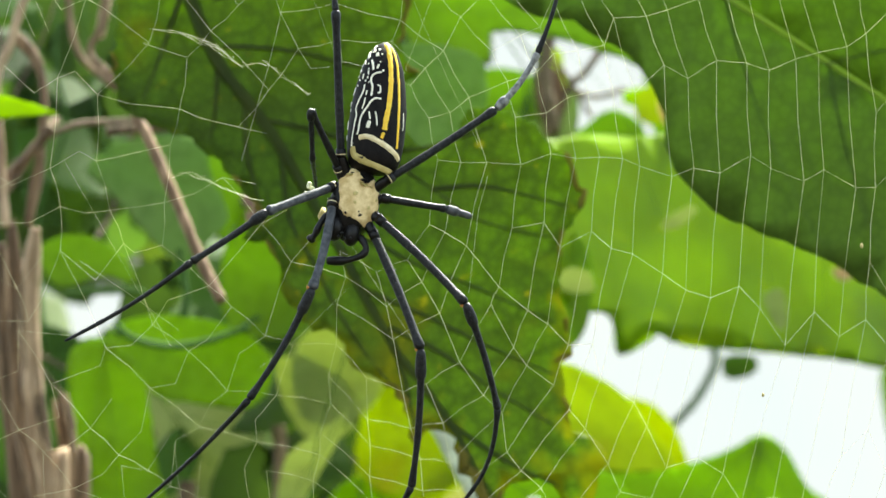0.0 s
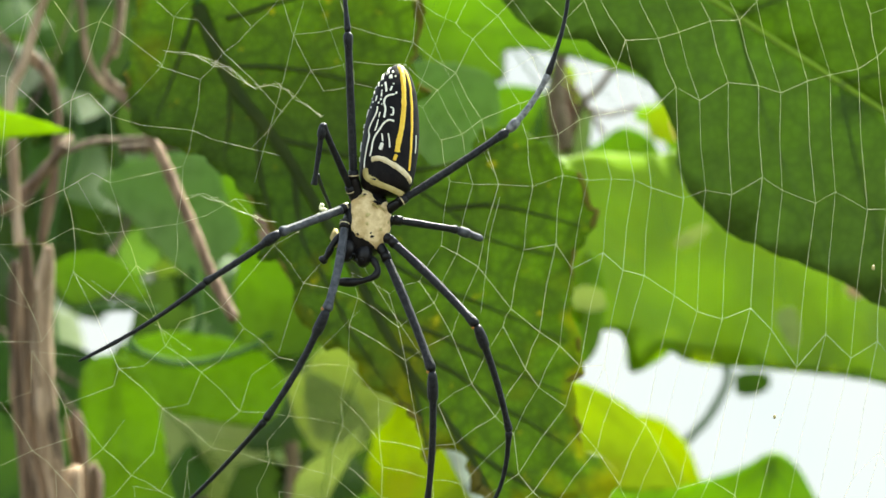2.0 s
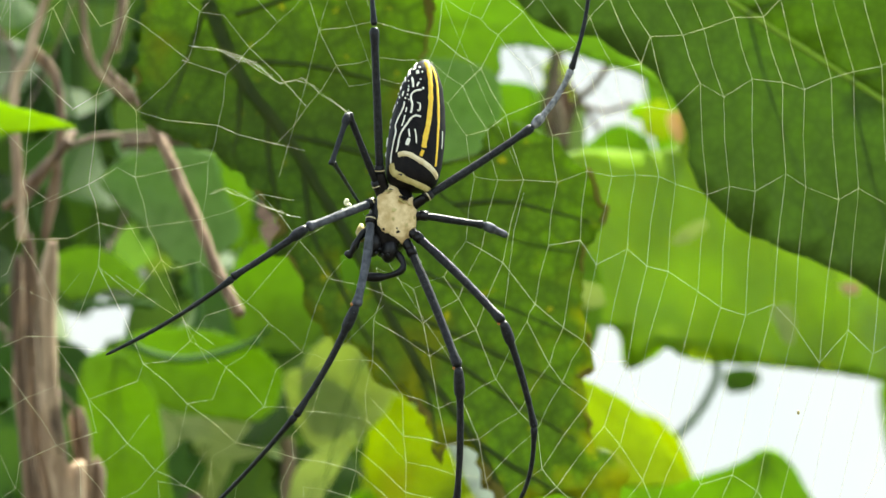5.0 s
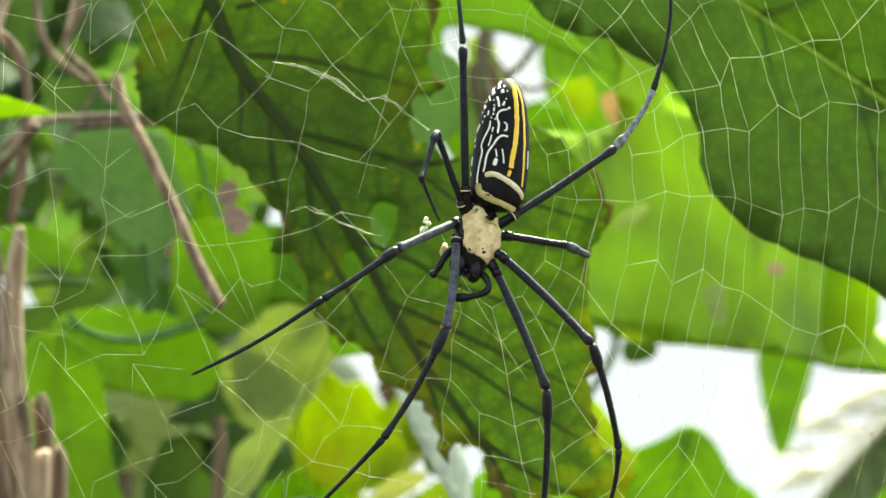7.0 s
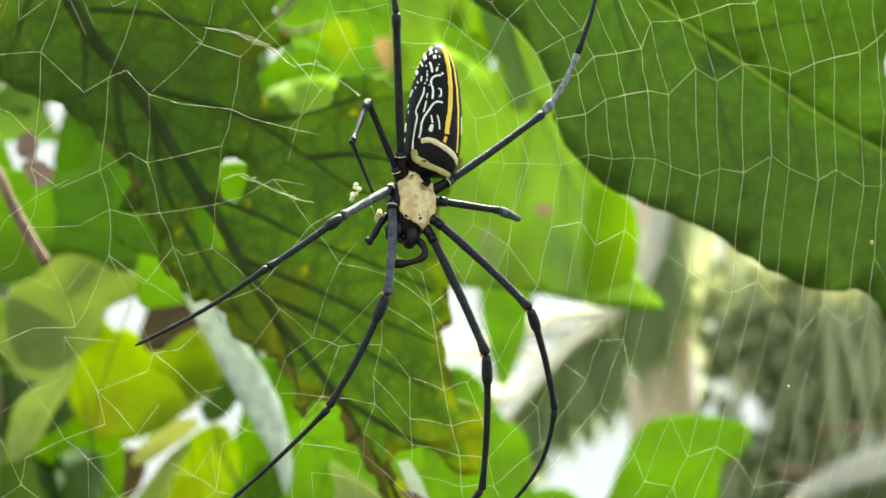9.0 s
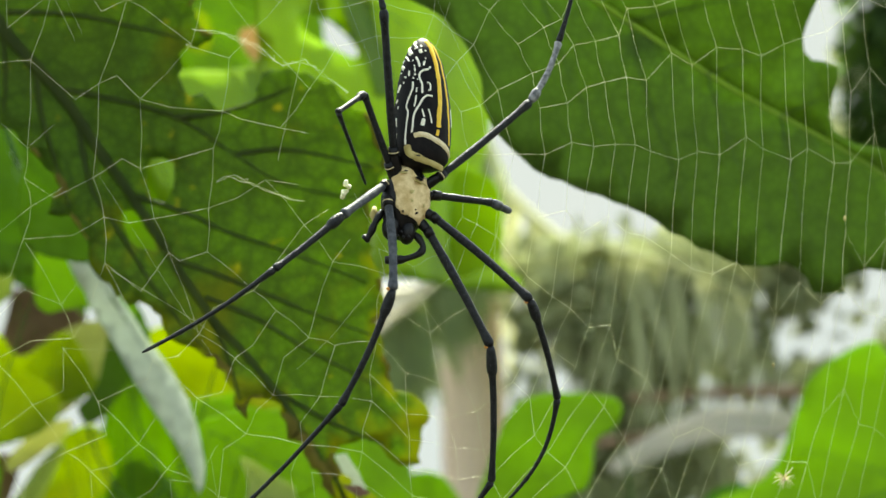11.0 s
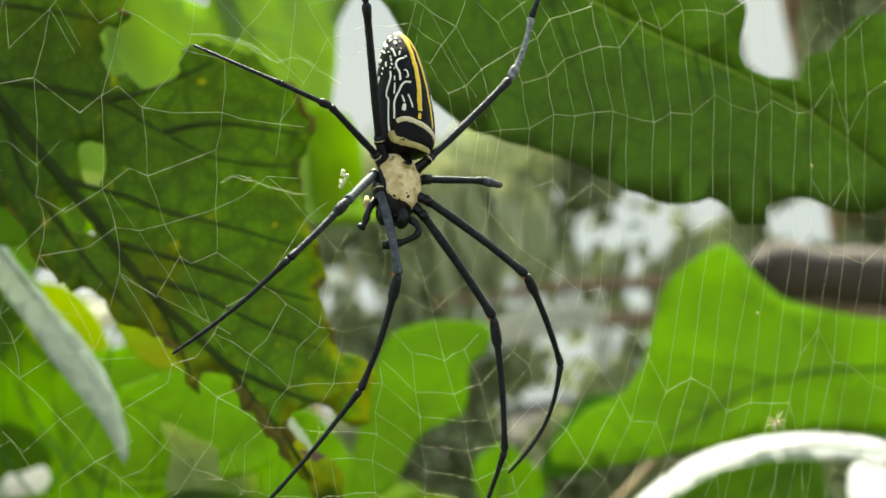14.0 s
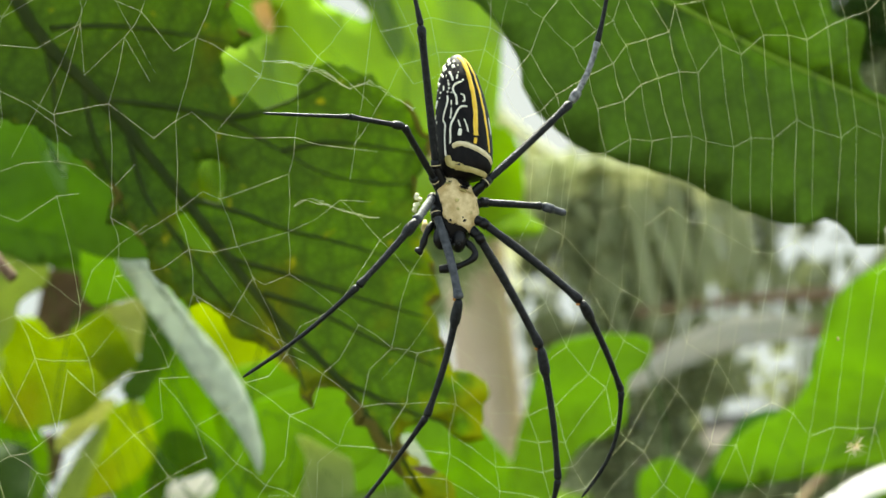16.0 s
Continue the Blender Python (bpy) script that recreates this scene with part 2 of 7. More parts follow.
def part(name, bm, material, parent, label="", smooth=True):
    """Links a bmesh as one mesh object under a thing or under a part."""
    ob = new(name, mesh_of(name, bm, material, smooth))
    ob.parent = parent
    if label:
        ob["label"] = label
    return ob


def spline(points, n):
    """n + 1 points along a smooth curve through the given ones."""
    pts = [Vector(p) for p in points]
    if len(pts) == 2:
        return [pts[0].lerp(pts[1], i / n) for i in range(n + 1)]
    out = []
    for i in range(n + 1):
        s = i / n * (len(pts) - 1)
        k = min(int(s), len(pts) - 2)
        u = s - k
        p0, p1, p2, p3 = pts[max(k - 1, 0)], pts[k], pts[k + 1], pts[min(k + 2, len(pts) - 1)]
        out.append(0.5 * ((2 * p1) + (p2 - p0) * u + (2 * p0 - 5 * p1 + 4 * p2 - p3) * u * u + (3 * p1 - p0 - 3 * p2 + p3) * u ** 3))
    return out


def tube(bm, points, radii, sides=8, flat=1.0, cap=True):
    """Adds a tube along points to bm; radii: one number or one for each point."""
    pts = [Vector(p) for p in points]
    if not isinstance(radii, (list, tuple)):
        radii = [radii] * len(pts)
    ref = Vector((0.12, -0.96, 0.25))
    rings = []
    for i, p in enumerate(pts):
        d = (pts[min(i + 1, len(pts) - 1)] - pts[max(i - 1, 0)]).normalized()
        a = d.cross(ref)
        if a.length < 1e-3:
            a = d.cross(Vector((1, 0, 0)))
        a.normalize()
        b = d.cross(a)
        rings.append([bm.verts.new(p + radii[i] * (math.cos(k * 2 * math.pi / sides) * a + flat * math.sin(k * 2 * math.pi / sides) * b)) for k in range(sides)])
    for r, s in zip(rings, rings[1:]):
        for k in range(sides):
            bm.faces.new((r[k], r[(k + 1) % sides], s[(k + 1) % sides], s[k]))
    if cap and sides > 2:
        bm.faces.new(rings[0][::-1])
        bm.faces.new(rings[-1])


# ---- leaves ----
def smooth_loop(loop, step, rag, rng):
    """A closed outline rounded at its corners, resampled, with an uneven edge."""
    pts = [Vector((x / 1000, z / 1000)) for x, z in loop]
    n, out = len(pts), []
    for i in range(n):
        p0, p1, p2, p3 = pts[i - 1], pts[i], pts[(i + 1) % n], pts[(i + 2) % n]
        k = max(1, int((p2 - p1).length / step))
        for j in range(k):
            u = j / k
            q = 0.5 * ((2 * p1) + (p2 - p0) * u + (2 * p0 - 5 * p1 + 4 * p2 - p3) * u * u + (3 * p1 - p0 - 3 * p2 + p3) * u ** 3)
            q += Vector((rng.uniform(-1, 1), rng.uniform(-1, 1))) * rag
            out.append(q)
    return out


def inside(p, loop):
    hit = False
    for a, b in zip(loop, loop[1:] + loop[:1]):
        if (a.y > p.y) != (b.y > p.y) and p.x < (b.x - a.x) * (p.y - a.y) / (b.y - a.y) + a.x:
            hit = not hit
    return hit


LEAF_COUNT = [0]


def plant(name, label, x, y, height, radius, lean=0.0):
    """A plant that stands on the ground; its leaves and twigs hang on the main stem."""
    thing = tagged(new(name), label, "plant")
    thing.location = (x, y, 0)
    bm = bmesh.new()
    pts = spline([(0, 0, -0.05), (0.02, 0.03, height * 0.35), (-0.03 + lean * 0.5, -0.02, height * 0.7), (lean, 0, height)], 20)
    tube(bm, pts, [radius * (1 - 0.6 * i / 20) for i in range(21)], 10)
    part("main_stem", bm, M["bark_dark"], thing)
    return thing


climber = plant("climber", "climbing plant with a large old mottled leaf", -0.55, 0.30, 2.1, 0.012)
broad_plant = plant("broad_leaved_plant", "plant with a broad smooth dark green leaf", 0.80, 0.24, 2.1, 0.014)
sunlit_shrub = plant("shrub", "shrub with bright leaves lit through by the sky", 1.05, 0.85, 2.3, 0.016)
green_shrub = plant("shrub", "low shrub with fresh green heart-shaped leaves", 1.15, 1.05, 1.9, 0.015)
thicket_plant = plant("thicket_plant", "tangled green plant among dry vines", -0.70, 0.60, 2.2, 0.014)
grey_shrub = plant("shrub", "shrub with dull grey-green and yellowing leaves", -0.75, 0.42, 2.0, 0.013)
low_shrub = plant("shrub", "low shrub with yellow-green and dead leaves", -0.55, 0.95, 1.9, 0.014)
grass_clump = plant("grass_clump", "tall grass with a narrow silvery blade", -0.45, 0.24, 1.7, 0.004)


def petiole(thing, base, away, radius):
    """A leaf stalk from the leaf's foot, out of the thick of the leaves and in to the main stem."""
    up = 1 if base.z > 1.43 else -1
    sx, sy = thing.location.x, thing.location.y
    z = base.z + up * 0.30
    path = [base, base + Vector((away.x * 0.02, 0.012, up * 0.05)), base + Vector((away.x * 0.05, 0.03, up * 0.16)),
            Vector(((base.x * 0.6 + sx * 0.4), base.y * 0.6 + sy * 0.4, z)), Vector((sx, sy, z - 0.04))]
    bm = bmesh.new()
    tube(bm, [p - thing.location for p in spline(path, 24)], [radius * (0.8 + 0.5 * i / 24) for i in range(25)], 7)
    part("petiole", bm, M["stalk"], thing)


def dry_edge(blade, loop, on):
    """Withered brown pieces along a chewed edge, a few millimetres wide, with green left between them."""
    n = len(loop)
    area = sum(loop[i].x * loop[(i + 1) % n].y - loop[(i + 1) % n].x * loop[i].y for i in range(n))
    wide = []
    for i, p in enumerate(loop):
        q = Vector((p.x * 34, p.y * 34, 7))
        wide.append(min(0.0032, 0.0066 * (noise.noise(q) + 0.6 * noise.noise(q * 3.7) - 0.04)))
    run = []
    for i in range(n + 1):
        k = i % n
        if wide[k] > 0.0004 and i < n:
            run.append(k)
            continue
        if len(run) > 2:
            bm, prev = bmesh.new(), None
            for k in run:
                d = (loop[(k + 1) % n] - loop[k - 1]).normalized()
                inward = Vector((-d.y, d.x)) * (1 if area > 0 else -1)
                a, c = loop[k] - inward * 0.0001, loop[k] + inward * wide[k]
                row = [bm.verts.new(on(Vector((v.x, v.y, 0)), lift)) for v, lift in ((a, -0.0005), (a, 0.0005), (c, 0.0005), (c, -0.0005))]
                if prev:
                    for j in range(4):
                        bm.faces.new((prev[j], prev[(j + 1) % 4], row[(j + 1) % 4], row[j]))
                prev = row
            bmesh.ops.recalc_face_normals(bm, faces=bm.faces)
            part("withered_edge", bm, M["dryedge"], blade, "withered brown chewed edge")
        run = []


def leaf(thing, label, origin, material, outline, midrib, slope, holes=(), veins=4, rag=0.0004, bend=0.012, vein_mat=None, stout=1.0, ribs=None, step=0.004, dry=False, fold=0.0, strip=0.0):
    """A leaf as a blade cut to its outline, with midrib and side veins standing off it. Outline in millimetres across and up."""
    LEAF_COUNT[0] += 1
    rng = random.Random(LEAF_COUNT[0])
    loop = smooth_loop(outline, step, rag, rng)
    cuts = [smooth_loop(h, 0.0025, rag * 0.6, rng) for h in holes]
    xs, zs = [p.x for p in loop], [p.y for p in loop]
    size = max(max(xs) - min(xs), max(zs) - min(zs))
    grid = size / 26
    seed = rng.uniform(0, 50)
    rib = spline([(x / 1000, z / 1000, 0) for x, z in midrib], 14)

    def relief(x, z):
        q = Vector((x * 9, z * 9, seed))
        here = Vector((x, z, 0))
        k = min(range(15), key=lambda n: (here - rib[n]).length_squared)
        d = (here - rib[k]).length
        along = rib[min(k + 1, 14)] - rib[max(k - 1, 0)]
        side = max(0.0, (along.x * (z - rib[k].y) - along.y * (x - rib[k].x)) / max(along.length, 1e-6))
        return fold * side + slope[0] * x + slope[1] * z + bend * (noise.noise(q) + 0.25 * noise.noise(q * 4)) * min(1.0, size / 0.12) - 0.06 * d * d / max(size, 0.02)

    verts, edges = [], []
    for lp in [loop] + cuts:
        base = len(verts)
        verts += lp
        edges += [(base + i, base + (i + 1) % len(lp)) for i in range(len(lp))]
    gx = min(xs)
    while gx < max(xs):
        gz = min(zs)
        while gz < max(zs):
            p = Vector((gx + rng.uniform(-0.3, 0.3) * grid, gz + rng.uniform(-0.3, 0.3) * grid))
            if inside(p, loop) and not any(inside(p, c) for c in cuts):
                verts.append(p)
            gz += grid
        gx += grid
    band = []
    if strip:
        for k, r in enumerate(rib):
            d = (rib[min(k + 1, 14)] - rib[max(k - 1, 0)]).normalized()
            w = strip / 1000 * (1 - 0.6 * k / 14)
            band.append((Vector((r.x - d.y * w, r.y + d.x * w)), Vector((r.x + d.y * w, r.y - d.x * w))))
        ring = [a for a, _ in band] + [b for _, b in reversed(band)]
        verts = [v for n, v in enumerate(verts) if n < len(edges) or not inside(v, ring)]
        edges += [(len(verts) + n, len(verts) + (n + 1) % len(ring)) for n in range(len(ring))]
        verts += ring
    v2, _, f2, *_ = geometry.delaunay_2d_cdt(verts, edges, [], 0, 1e-6)

    def sheet(wanted):
        bm = bmesh.new()
        bv = [bm.verts.new((v.x, relief(v.x, v.y), v.y)) for v in v2]
        for f in f2:
            c = sum((v2[i] for i in f), Vector((0, 0))) / len(f)
            if inside(c, loop) and not any(inside(c, h) for h in cuts) and bool(strip and inside(c, ring)) == wanted:
                bm.faces.new([bv[i] for i in f])
        bmesh.ops.delete(bm, geom=[v for v in bm.verts if not v.link_faces], context="VERTS")
        bmesh.ops.recalc_face_normals(bm, faces=bm.faces)
        bmesh.ops.solidify(bm, geom=bm.faces[:], thickness=0.0003)
        if dry:
            layer = bm.verts.layers.float.new("wither")
            for v in bm.verts:
                near = min((Vector((v.co.x, v.co.z)) - p).length for lp in [loop] + cuts for p in lp)
                low = max(0.0, min(1.0, (0.045 - v.co.z) / 0.08))
                v[layer] = math.exp(-near / 0.005) * (0.15 + 0.85 * low) + 0.04 * low
        return bm

    blade = part("leaf", sheet(False), material, thing, label)
    if strip:
        part("midrib", sheet(True), vein_mat, blade, "pale midrib")
    blade.location = Vector(origin) - thing.location
    foot = Vector(origin) + Vector((rib[0].x, relief(rib[0].x, rib[0].y), rib[0].y))
    petiole(thing, foot, (rib[0] - rib[3]).normalized(), min(0.0012, size * 0.008))
    vm = vein_mat or (M["vein"] if material is M["mottled"] else M["soft_vein"])
    r0 = size * 0.006 * stout

    def on(p, lift):
        return Vector((p.x, relief(p.x, p.y) - lift, p.y))

    if veins >= 0 and not strip:
        keep = [p for p in rib if inside(Vector((p.x, p.y)), loop)]
        if len(keep) > 2:
            bm = bmesh.new()
            tube(bm, [on(p, 0.0) for p in keep], [r0 * (1 - 0.75 * i / len(keep)) for i in range(len(keep))], 8, 0.4)
            part("midrib", bm, vm, blade)
    for run in ribs or ():
        path = [on(p, 0.0) for p in spline([(x / 1000, z / 1000, 0) for x, z in run], 8 * len(run)) if inside(Vector((p.x, p.y)), loop) and not any(inside(Vector((p.x, p.y)), h) for h in cuts)]
        if len(path) > 2:
            bm = bmesh.new()
            tube(bm, path, [r0 * 0.42 * (1 - 0.7 * j / len(path)) for j in range(len(path))], 6, 0.4)
            part("vein", bm, vm, blade)
    for i in range(0 if ribs else veins):
        k = int((i + 0.6) / veins * 11)
        a, b = rib[k], rib[min(k + 3, 14)]
        d = (b - a).normalized()
        for sgn in (-1, 1):
            ang = sgn * radians(52 + rng.uniform(-8, 8))
            w = Vector((d.x * math.cos(ang) - d.y * math.sin(ang), d.x * math.sin(ang) + d.y * math.cos(ang), 0))
            path, p, go = [], a.copy(), w.copy()
            for s in range(30):
                q = Vector((p.x, p.y))
                if not inside(q, loop) or any(inside(q, h) for h in cuts):
                    break
                path.append(on(p, 0.0))
                go = (go + 0.055 * d + 0.03 * Vector((noise.noise(p * 60), noise.noise(p * 60 + Vector((5, 0, 0))), 0))).normalized()
                p = p + go * size / 32
            if len(path) > 2:
                bm = bmesh.new()
                tube(bm, path, [r0 * 0.5 * (1 - 0.8 * j / len(path)) for j in range(len(path))], 6, 0.4)
                part("vein", bm, vm, blade)
    if dry:
        dry_edge(blade, loop, on)
    return blade


leaf(sunlit_shrub, 'fresh leaf seen past the chewed notch', (0.042, 0.850, 1.574), M["fresh"],
     [(-40, 22), (-25, 12), (-5, 3), (15, 17), (28, 15), (39, 2), (36, -25), (-10, -34), (-37, -12)],
     [(32, 5), (-31, -18)], (0.00, 0.00), veins=3)
leaf(sunlit_shrub, 'small bright leaf against the sky', (0.075, 0.850, 1.599), M["bright"],
     [(-9, 3), (0, 6), (9, 4), (11, -5), (-1, -5), (-9, -3)],
     [(-8, 0), (9, -1)], (0.00, 0.00), veins=0)
leaf(sunlit_shrub, 'dull olive leaf among the brown twigs', (0.020, 0.830, 1.590), M["dull"],
     [(-11, 12), (6, 20), (17, 12), (21, -5), (16, -22), (-7, -26)],
     [(4, 18), (6, -24)], (0.00, 0.00), veins=2)
leaf(sunlit_shrub, 'small yellow-green leaf before the sky', (0.080, 0.830, 1.590), M["lime"],
     [(-6, 7), (5, 12), (12, 0), (7, -12), (-6, -7)],
     [(-5, 4), (6, -10)], (0.00, 0.00), veins=0)
leaf(sunlit_shrub, 'curled brown dead leaf on a branch', (0.025, 0.780, 1.580), M["dead"],
     [(-9, 15), (2, 20), (8, 6), (6, -14), (-1, -20), (-7, -4)],
     [(-5, 21), (1, -23)], (0.00, 0.00), veins=2, bend=0.02)
leaf(sunlit_shrub, 'dry reddish leaf edge', (0.089, 0.680, 1.553), M["pinkdead"],
     [(-8, 7), (0, 9), (7, 3), (6, -7), (0, -9), (-6, -2)],
     [(-6, 6), (4, -8)], (0.00, 0.00), veins=0)
leaf(sunlit_shrub, 'dry reddish spot of a withering lobe', (0.183, 0.740, 1.482), M["pinkdead"],
     [(-7, 2), (-1, 4), (5, 2), (4, -3), (-2, -4)],
     [(-6, 1), (4, -3)], (0.00, 0.00), veins=0)
leaf(sunlit_shrub, 'pale sliver of leaf in the sunlit shrub', (0.090, 0.600, 1.486), M["palegrey"],
     [(-8, -4), (-2, 3), (6, 7), (9, 4), (1, -4), (-6, -6)],
     [(-7, -5), (7, 6)], (0.00, 0.00), veins=0)
leaf(climber, 'small pale torn leaf below the old leaf', (0.035, 0.240, 1.332), M["silver"],
     [(-5, 6), (-1, 6), (3, 0), (5, -6), (1, -6), (-3, 1)],
     [(-3, 6), (3, -6)], (0.00, 0.00), veins=0)
leaf(sunlit_shrub, 'lobe of a bright leaf lit through by the sky', (0.057, 0.750, 1.479), M["bright"],
     [(-25, -20), (-30, 1), (-26, 26), (-31, 57), (2, 48), (33, 18), (39, -15), (31, -30), (9, -43), (4, -24), (-8, -18)],
     [(-25, 54), (11, -40)], (0.00, 0.00), veins=3)
leaf(sunlit_shrub, 'bright leaf far behind in the shrub', (0.193, 1.400, 1.691), M["fresh"],
     [(-94, 87), (2, 82), (70, 56), (85, -1), (71, -69), (14, -90), (-53, -64), (-92, 1)],
     [(-84, 78), (62, -69)], (0.00, 0.00), veins=4)
leaf(thicket_plant, 'dark leaf in the shade behind the vines', (-0.253, 0.850, 1.621), M["deep"],
     [(-35, 43), (20, 44), (37, 10), (26, -32), (-9, -53), (-39, -12)],
     [(-32, 40), (11, -46)], (0.00, 0.00), veins=3)
leaf(thicket_plant, 'shaded green leaf high behind the vines', (-0.210, 0.900, 1.627), M["deep"],
     [(-46, 24), (5, 61), (46, 25), (38, -32), (-3, -50), (-40, -26)],
     [(-39, 17), (34, -25)], (0.00, 0.00), veins=3)
leaf(thicket_plant, 'fresh leaf hidden behind the brown stems', (-0.302, 0.900, 1.545), M["deep"],
     [(-44, 53), (7, 44), (40, 13), (36, -30), (-2, -48), (-38, -31)],
     [(-39, 39), (32, -30)], (0.00, 0.00), veins=3)
leaf(thicket_plant, 'dull leaf low in the thicket', (-0.153, 0.800, 1.369), M["greyish"],
     [(-43, 46), (1, 50), (31, 29), (49, -17), (25, -49), (-16, -50), (-47, -8)],
     [(-37, 43), (31, -36)], (0.00, 0.00), veins=3)
leaf(thicket_plant, 'fresh leaf behind the dry stalk', (-0.138, 0.800, 1.508), M["fresh"],
     [(-31, 49), (19, 27), (40, -17), (19, -43), (-11, -25), (-35, 10)],
     [(-24, 43), (28, -34)], (0.00, 0.00), veins=3)
leaf(thicket_plant, 'shaded leaf beside the cut stem', (-0.259, 0.800, 1.395), M["mid"],
     [(-42, 49), (10, 53), (33, 32), (30, -16), (3, -54), (-34, -62)],
     [(-35, 42), (21, -35)], (0.00, 0.00), veins=3)
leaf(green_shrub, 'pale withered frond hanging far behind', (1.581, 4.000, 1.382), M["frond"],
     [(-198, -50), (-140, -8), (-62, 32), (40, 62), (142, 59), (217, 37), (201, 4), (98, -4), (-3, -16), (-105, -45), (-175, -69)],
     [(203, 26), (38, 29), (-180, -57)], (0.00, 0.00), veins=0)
leaf(broad_plant, 'broad smooth dark green leaf with a pale midrib', (0.135, 0.185, 1.437), M["broad"],
     [(-124, 55), (-114, 43), (-104, 38), (-94, 37), (-87, 32), (-78, 27), (-72, 19), (-68, 9), (-66, -3), (-58, -13), (-48, -21), (-24, -30), (-7, -40), (11, -48), (28, -49), (34, -57), (43, -58), (44, -53), (58, -51), (73, -58), (87, -57), (110, -44), (124, -14), (89, 4), (78, 1), (71, -6), (64, -7), (61, -14), (43, -7), (44, 11), (33, 16), (37, 35), (37, 46), (26, 80), (-47, 89), (-127, 73)],
     [(-63, 53), (-35, 35), (-7, 17), (14, 4), (40, -10), (63, -24), (79, -38), (111, -66)], (0.00, 0.00), veins=5, rag=0.0006, bend=0.004, vein_mat=M["pale_vein"], stout=0.8, fold=-0.3, strip=1.1)
leaf(sunlit_shrub, 'bright yellow-green leaf lit through from behind', (0.139, 0.729, 1.503), M["bright"],
     [(-47, 115), (74, 153), (146, 133), (161, 107), (156, 84), (137, 63), (131, 37), (119, -21), (141, -43), (158, -58), (104, -63), (56, -63), (7, -66), (-34, -69), (-49, -68), (-59, -65), (-75, -79), (-80, -61), (-98, -61), (-113, -47), (-125, -17), (-121, 9), (-99, 23), (-69, 31), (-50, 42), (-51, 65)],
     [(-6, 127), (26, 78), (74, 8), (154, -57)], (1.20, 0.00),
     holes=[[(-20, 71), (2, 71), (17, 60), (15, 54), (-3, 58), (-19, 62)]], veins=4, bend=0.02)
leaf(sunlit_shrub, 'bright green leaf hanging high above the web', (0.017, 0.600, 1.576), M["fresh"],
     [(-68, 24), (-16, 30), (17, 20), (33, 5), (47, -6), (59, -20), (45, -13), (23, -7), (7, -3), (-18, -2), (-19, -16), (-47, -14), (-64, 1)],
     [(-64, 13), (-23, 8), (17, 9)], (0.00, 0.00), veins=3)
leaf(green_shrub, 'fresh green leaf low behind the web', (0.128, 0.800, 1.363), M["fresh"],
     [(-62, 13), (-28, 19), (0, 28), (18, 38), (32, 29), (43, 10), (59, -7), (50, -56), (-42, -60), (-71, -12)],
     [(18, 36), (-2, -52)], (0.00, 0.00), veins=4)
leaf(green_shrub, 'rounded fresh green leaf low behind the web', (0.270, 0.800, 1.336), M["fresh"],
     [(-21, 27), (-9, 36), (15, 38), (44, 32), (41, 17), (29, 9), (22, -17), (-4, -27), (-28, -56), (-48, -47), (-38, -10)],
     [(39, 31), (-34, -49)], (0.00, 0.00), veins=4)
leaf(green_shrub, 'large fresh green heart-shaped leaf behind the web', (0.519, 0.900, 1.323), M["fresh"],
     [(-84, -10), (-68, 1), (-51, 36), (-39, 60), (1, 80), (16, 69), (38, 44), (61, 32), (107, 19), (166, 2), (181, -70), (69, -53), (27, -49), (-35, -52), (-116, -52), (-134, -38), (-107, -16)],
     [(179, -23), (33, -12), (-63, -44), (-126, -43)], (0.00, 0.00), veins=5)
leaf(green_shrub, 'shaded green leaf at the foot of the shrub', (0.604, 1.100, 1.208), M["deep"],
     [(-58, 25), (5, 39), (77, 34), (77, -10), (76, -61), (-86, -36), (-84, 10)],
     [(71, 30), (-80, -29)], (0.00, 0.00), veins=4)
leaf(thicket_plant, 'pointed bright leaf among the vines', (-0.157, 0.300, 1.469), M["bright"],
     [(-17, 9), (-1, 4), (11, 1), (20, -2), (8, -4), (-4, -5), (-16, -4)],
     [(-15, 3), (19, -2)], (0.00, 0.00), veins=2)
leaf(thicket_plant, 'bright leaf behind the heart-shaped one', (-0.123, 0.560, 1.492), M["fresh"],
     [(-16, 21), (-3, 23), (8, 10), (11, -9), (5, -27), (-6, -17)],
     [(-10, 20), (5, -25)], (0.00, 0.00), veins=3)
leaf(thicket_plant, 'long fresh green leaf beside the brown stems', (-0.162, 0.550, 1.373), M["fresh"],
     [(-21, 37), (-3, 42), (13, 23), (19, -8), (25, -48), (-13, -49), (-20, 4)],
     [(-6, 40), (4, -46)], (0.00, 0.00), veins=4)
leaf(thicket_plant, 'green leaf beside the brown stems', (-0.188, 0.600, 1.456), M["fresh"],
     [(-26, 7), (-4, 15), (18, 2), (20, -8), (5, -5), (-14, -11)],
     [(-23, 5), (19, -5)], (0.00, 0.00), veins=3)
leaf(thicket_plant, 'fresh green leaf in the middle of the thicket', (-0.141, 0.620, 1.414), M["fresh"],
     [(-41, 14), (-11, 22), (25, 14), (40, -2), (29, -22), (-9, -18), (-33, -8)],
     [(-38, 10), (37, -15)], (0.00, 0.00), veins=4)
leaf(thicket_plant, 'fresh green leaf in the thicket behind the old leaf', (-0.102, 0.600, 1.451), M["fresh"],
     [(-22, 17), (-1, 26), (21, 19), (22, -16), (1, -28), (-21, -18)],
     [(-17, 18), (17, -22)], (0.00, 0.00), veins=4)
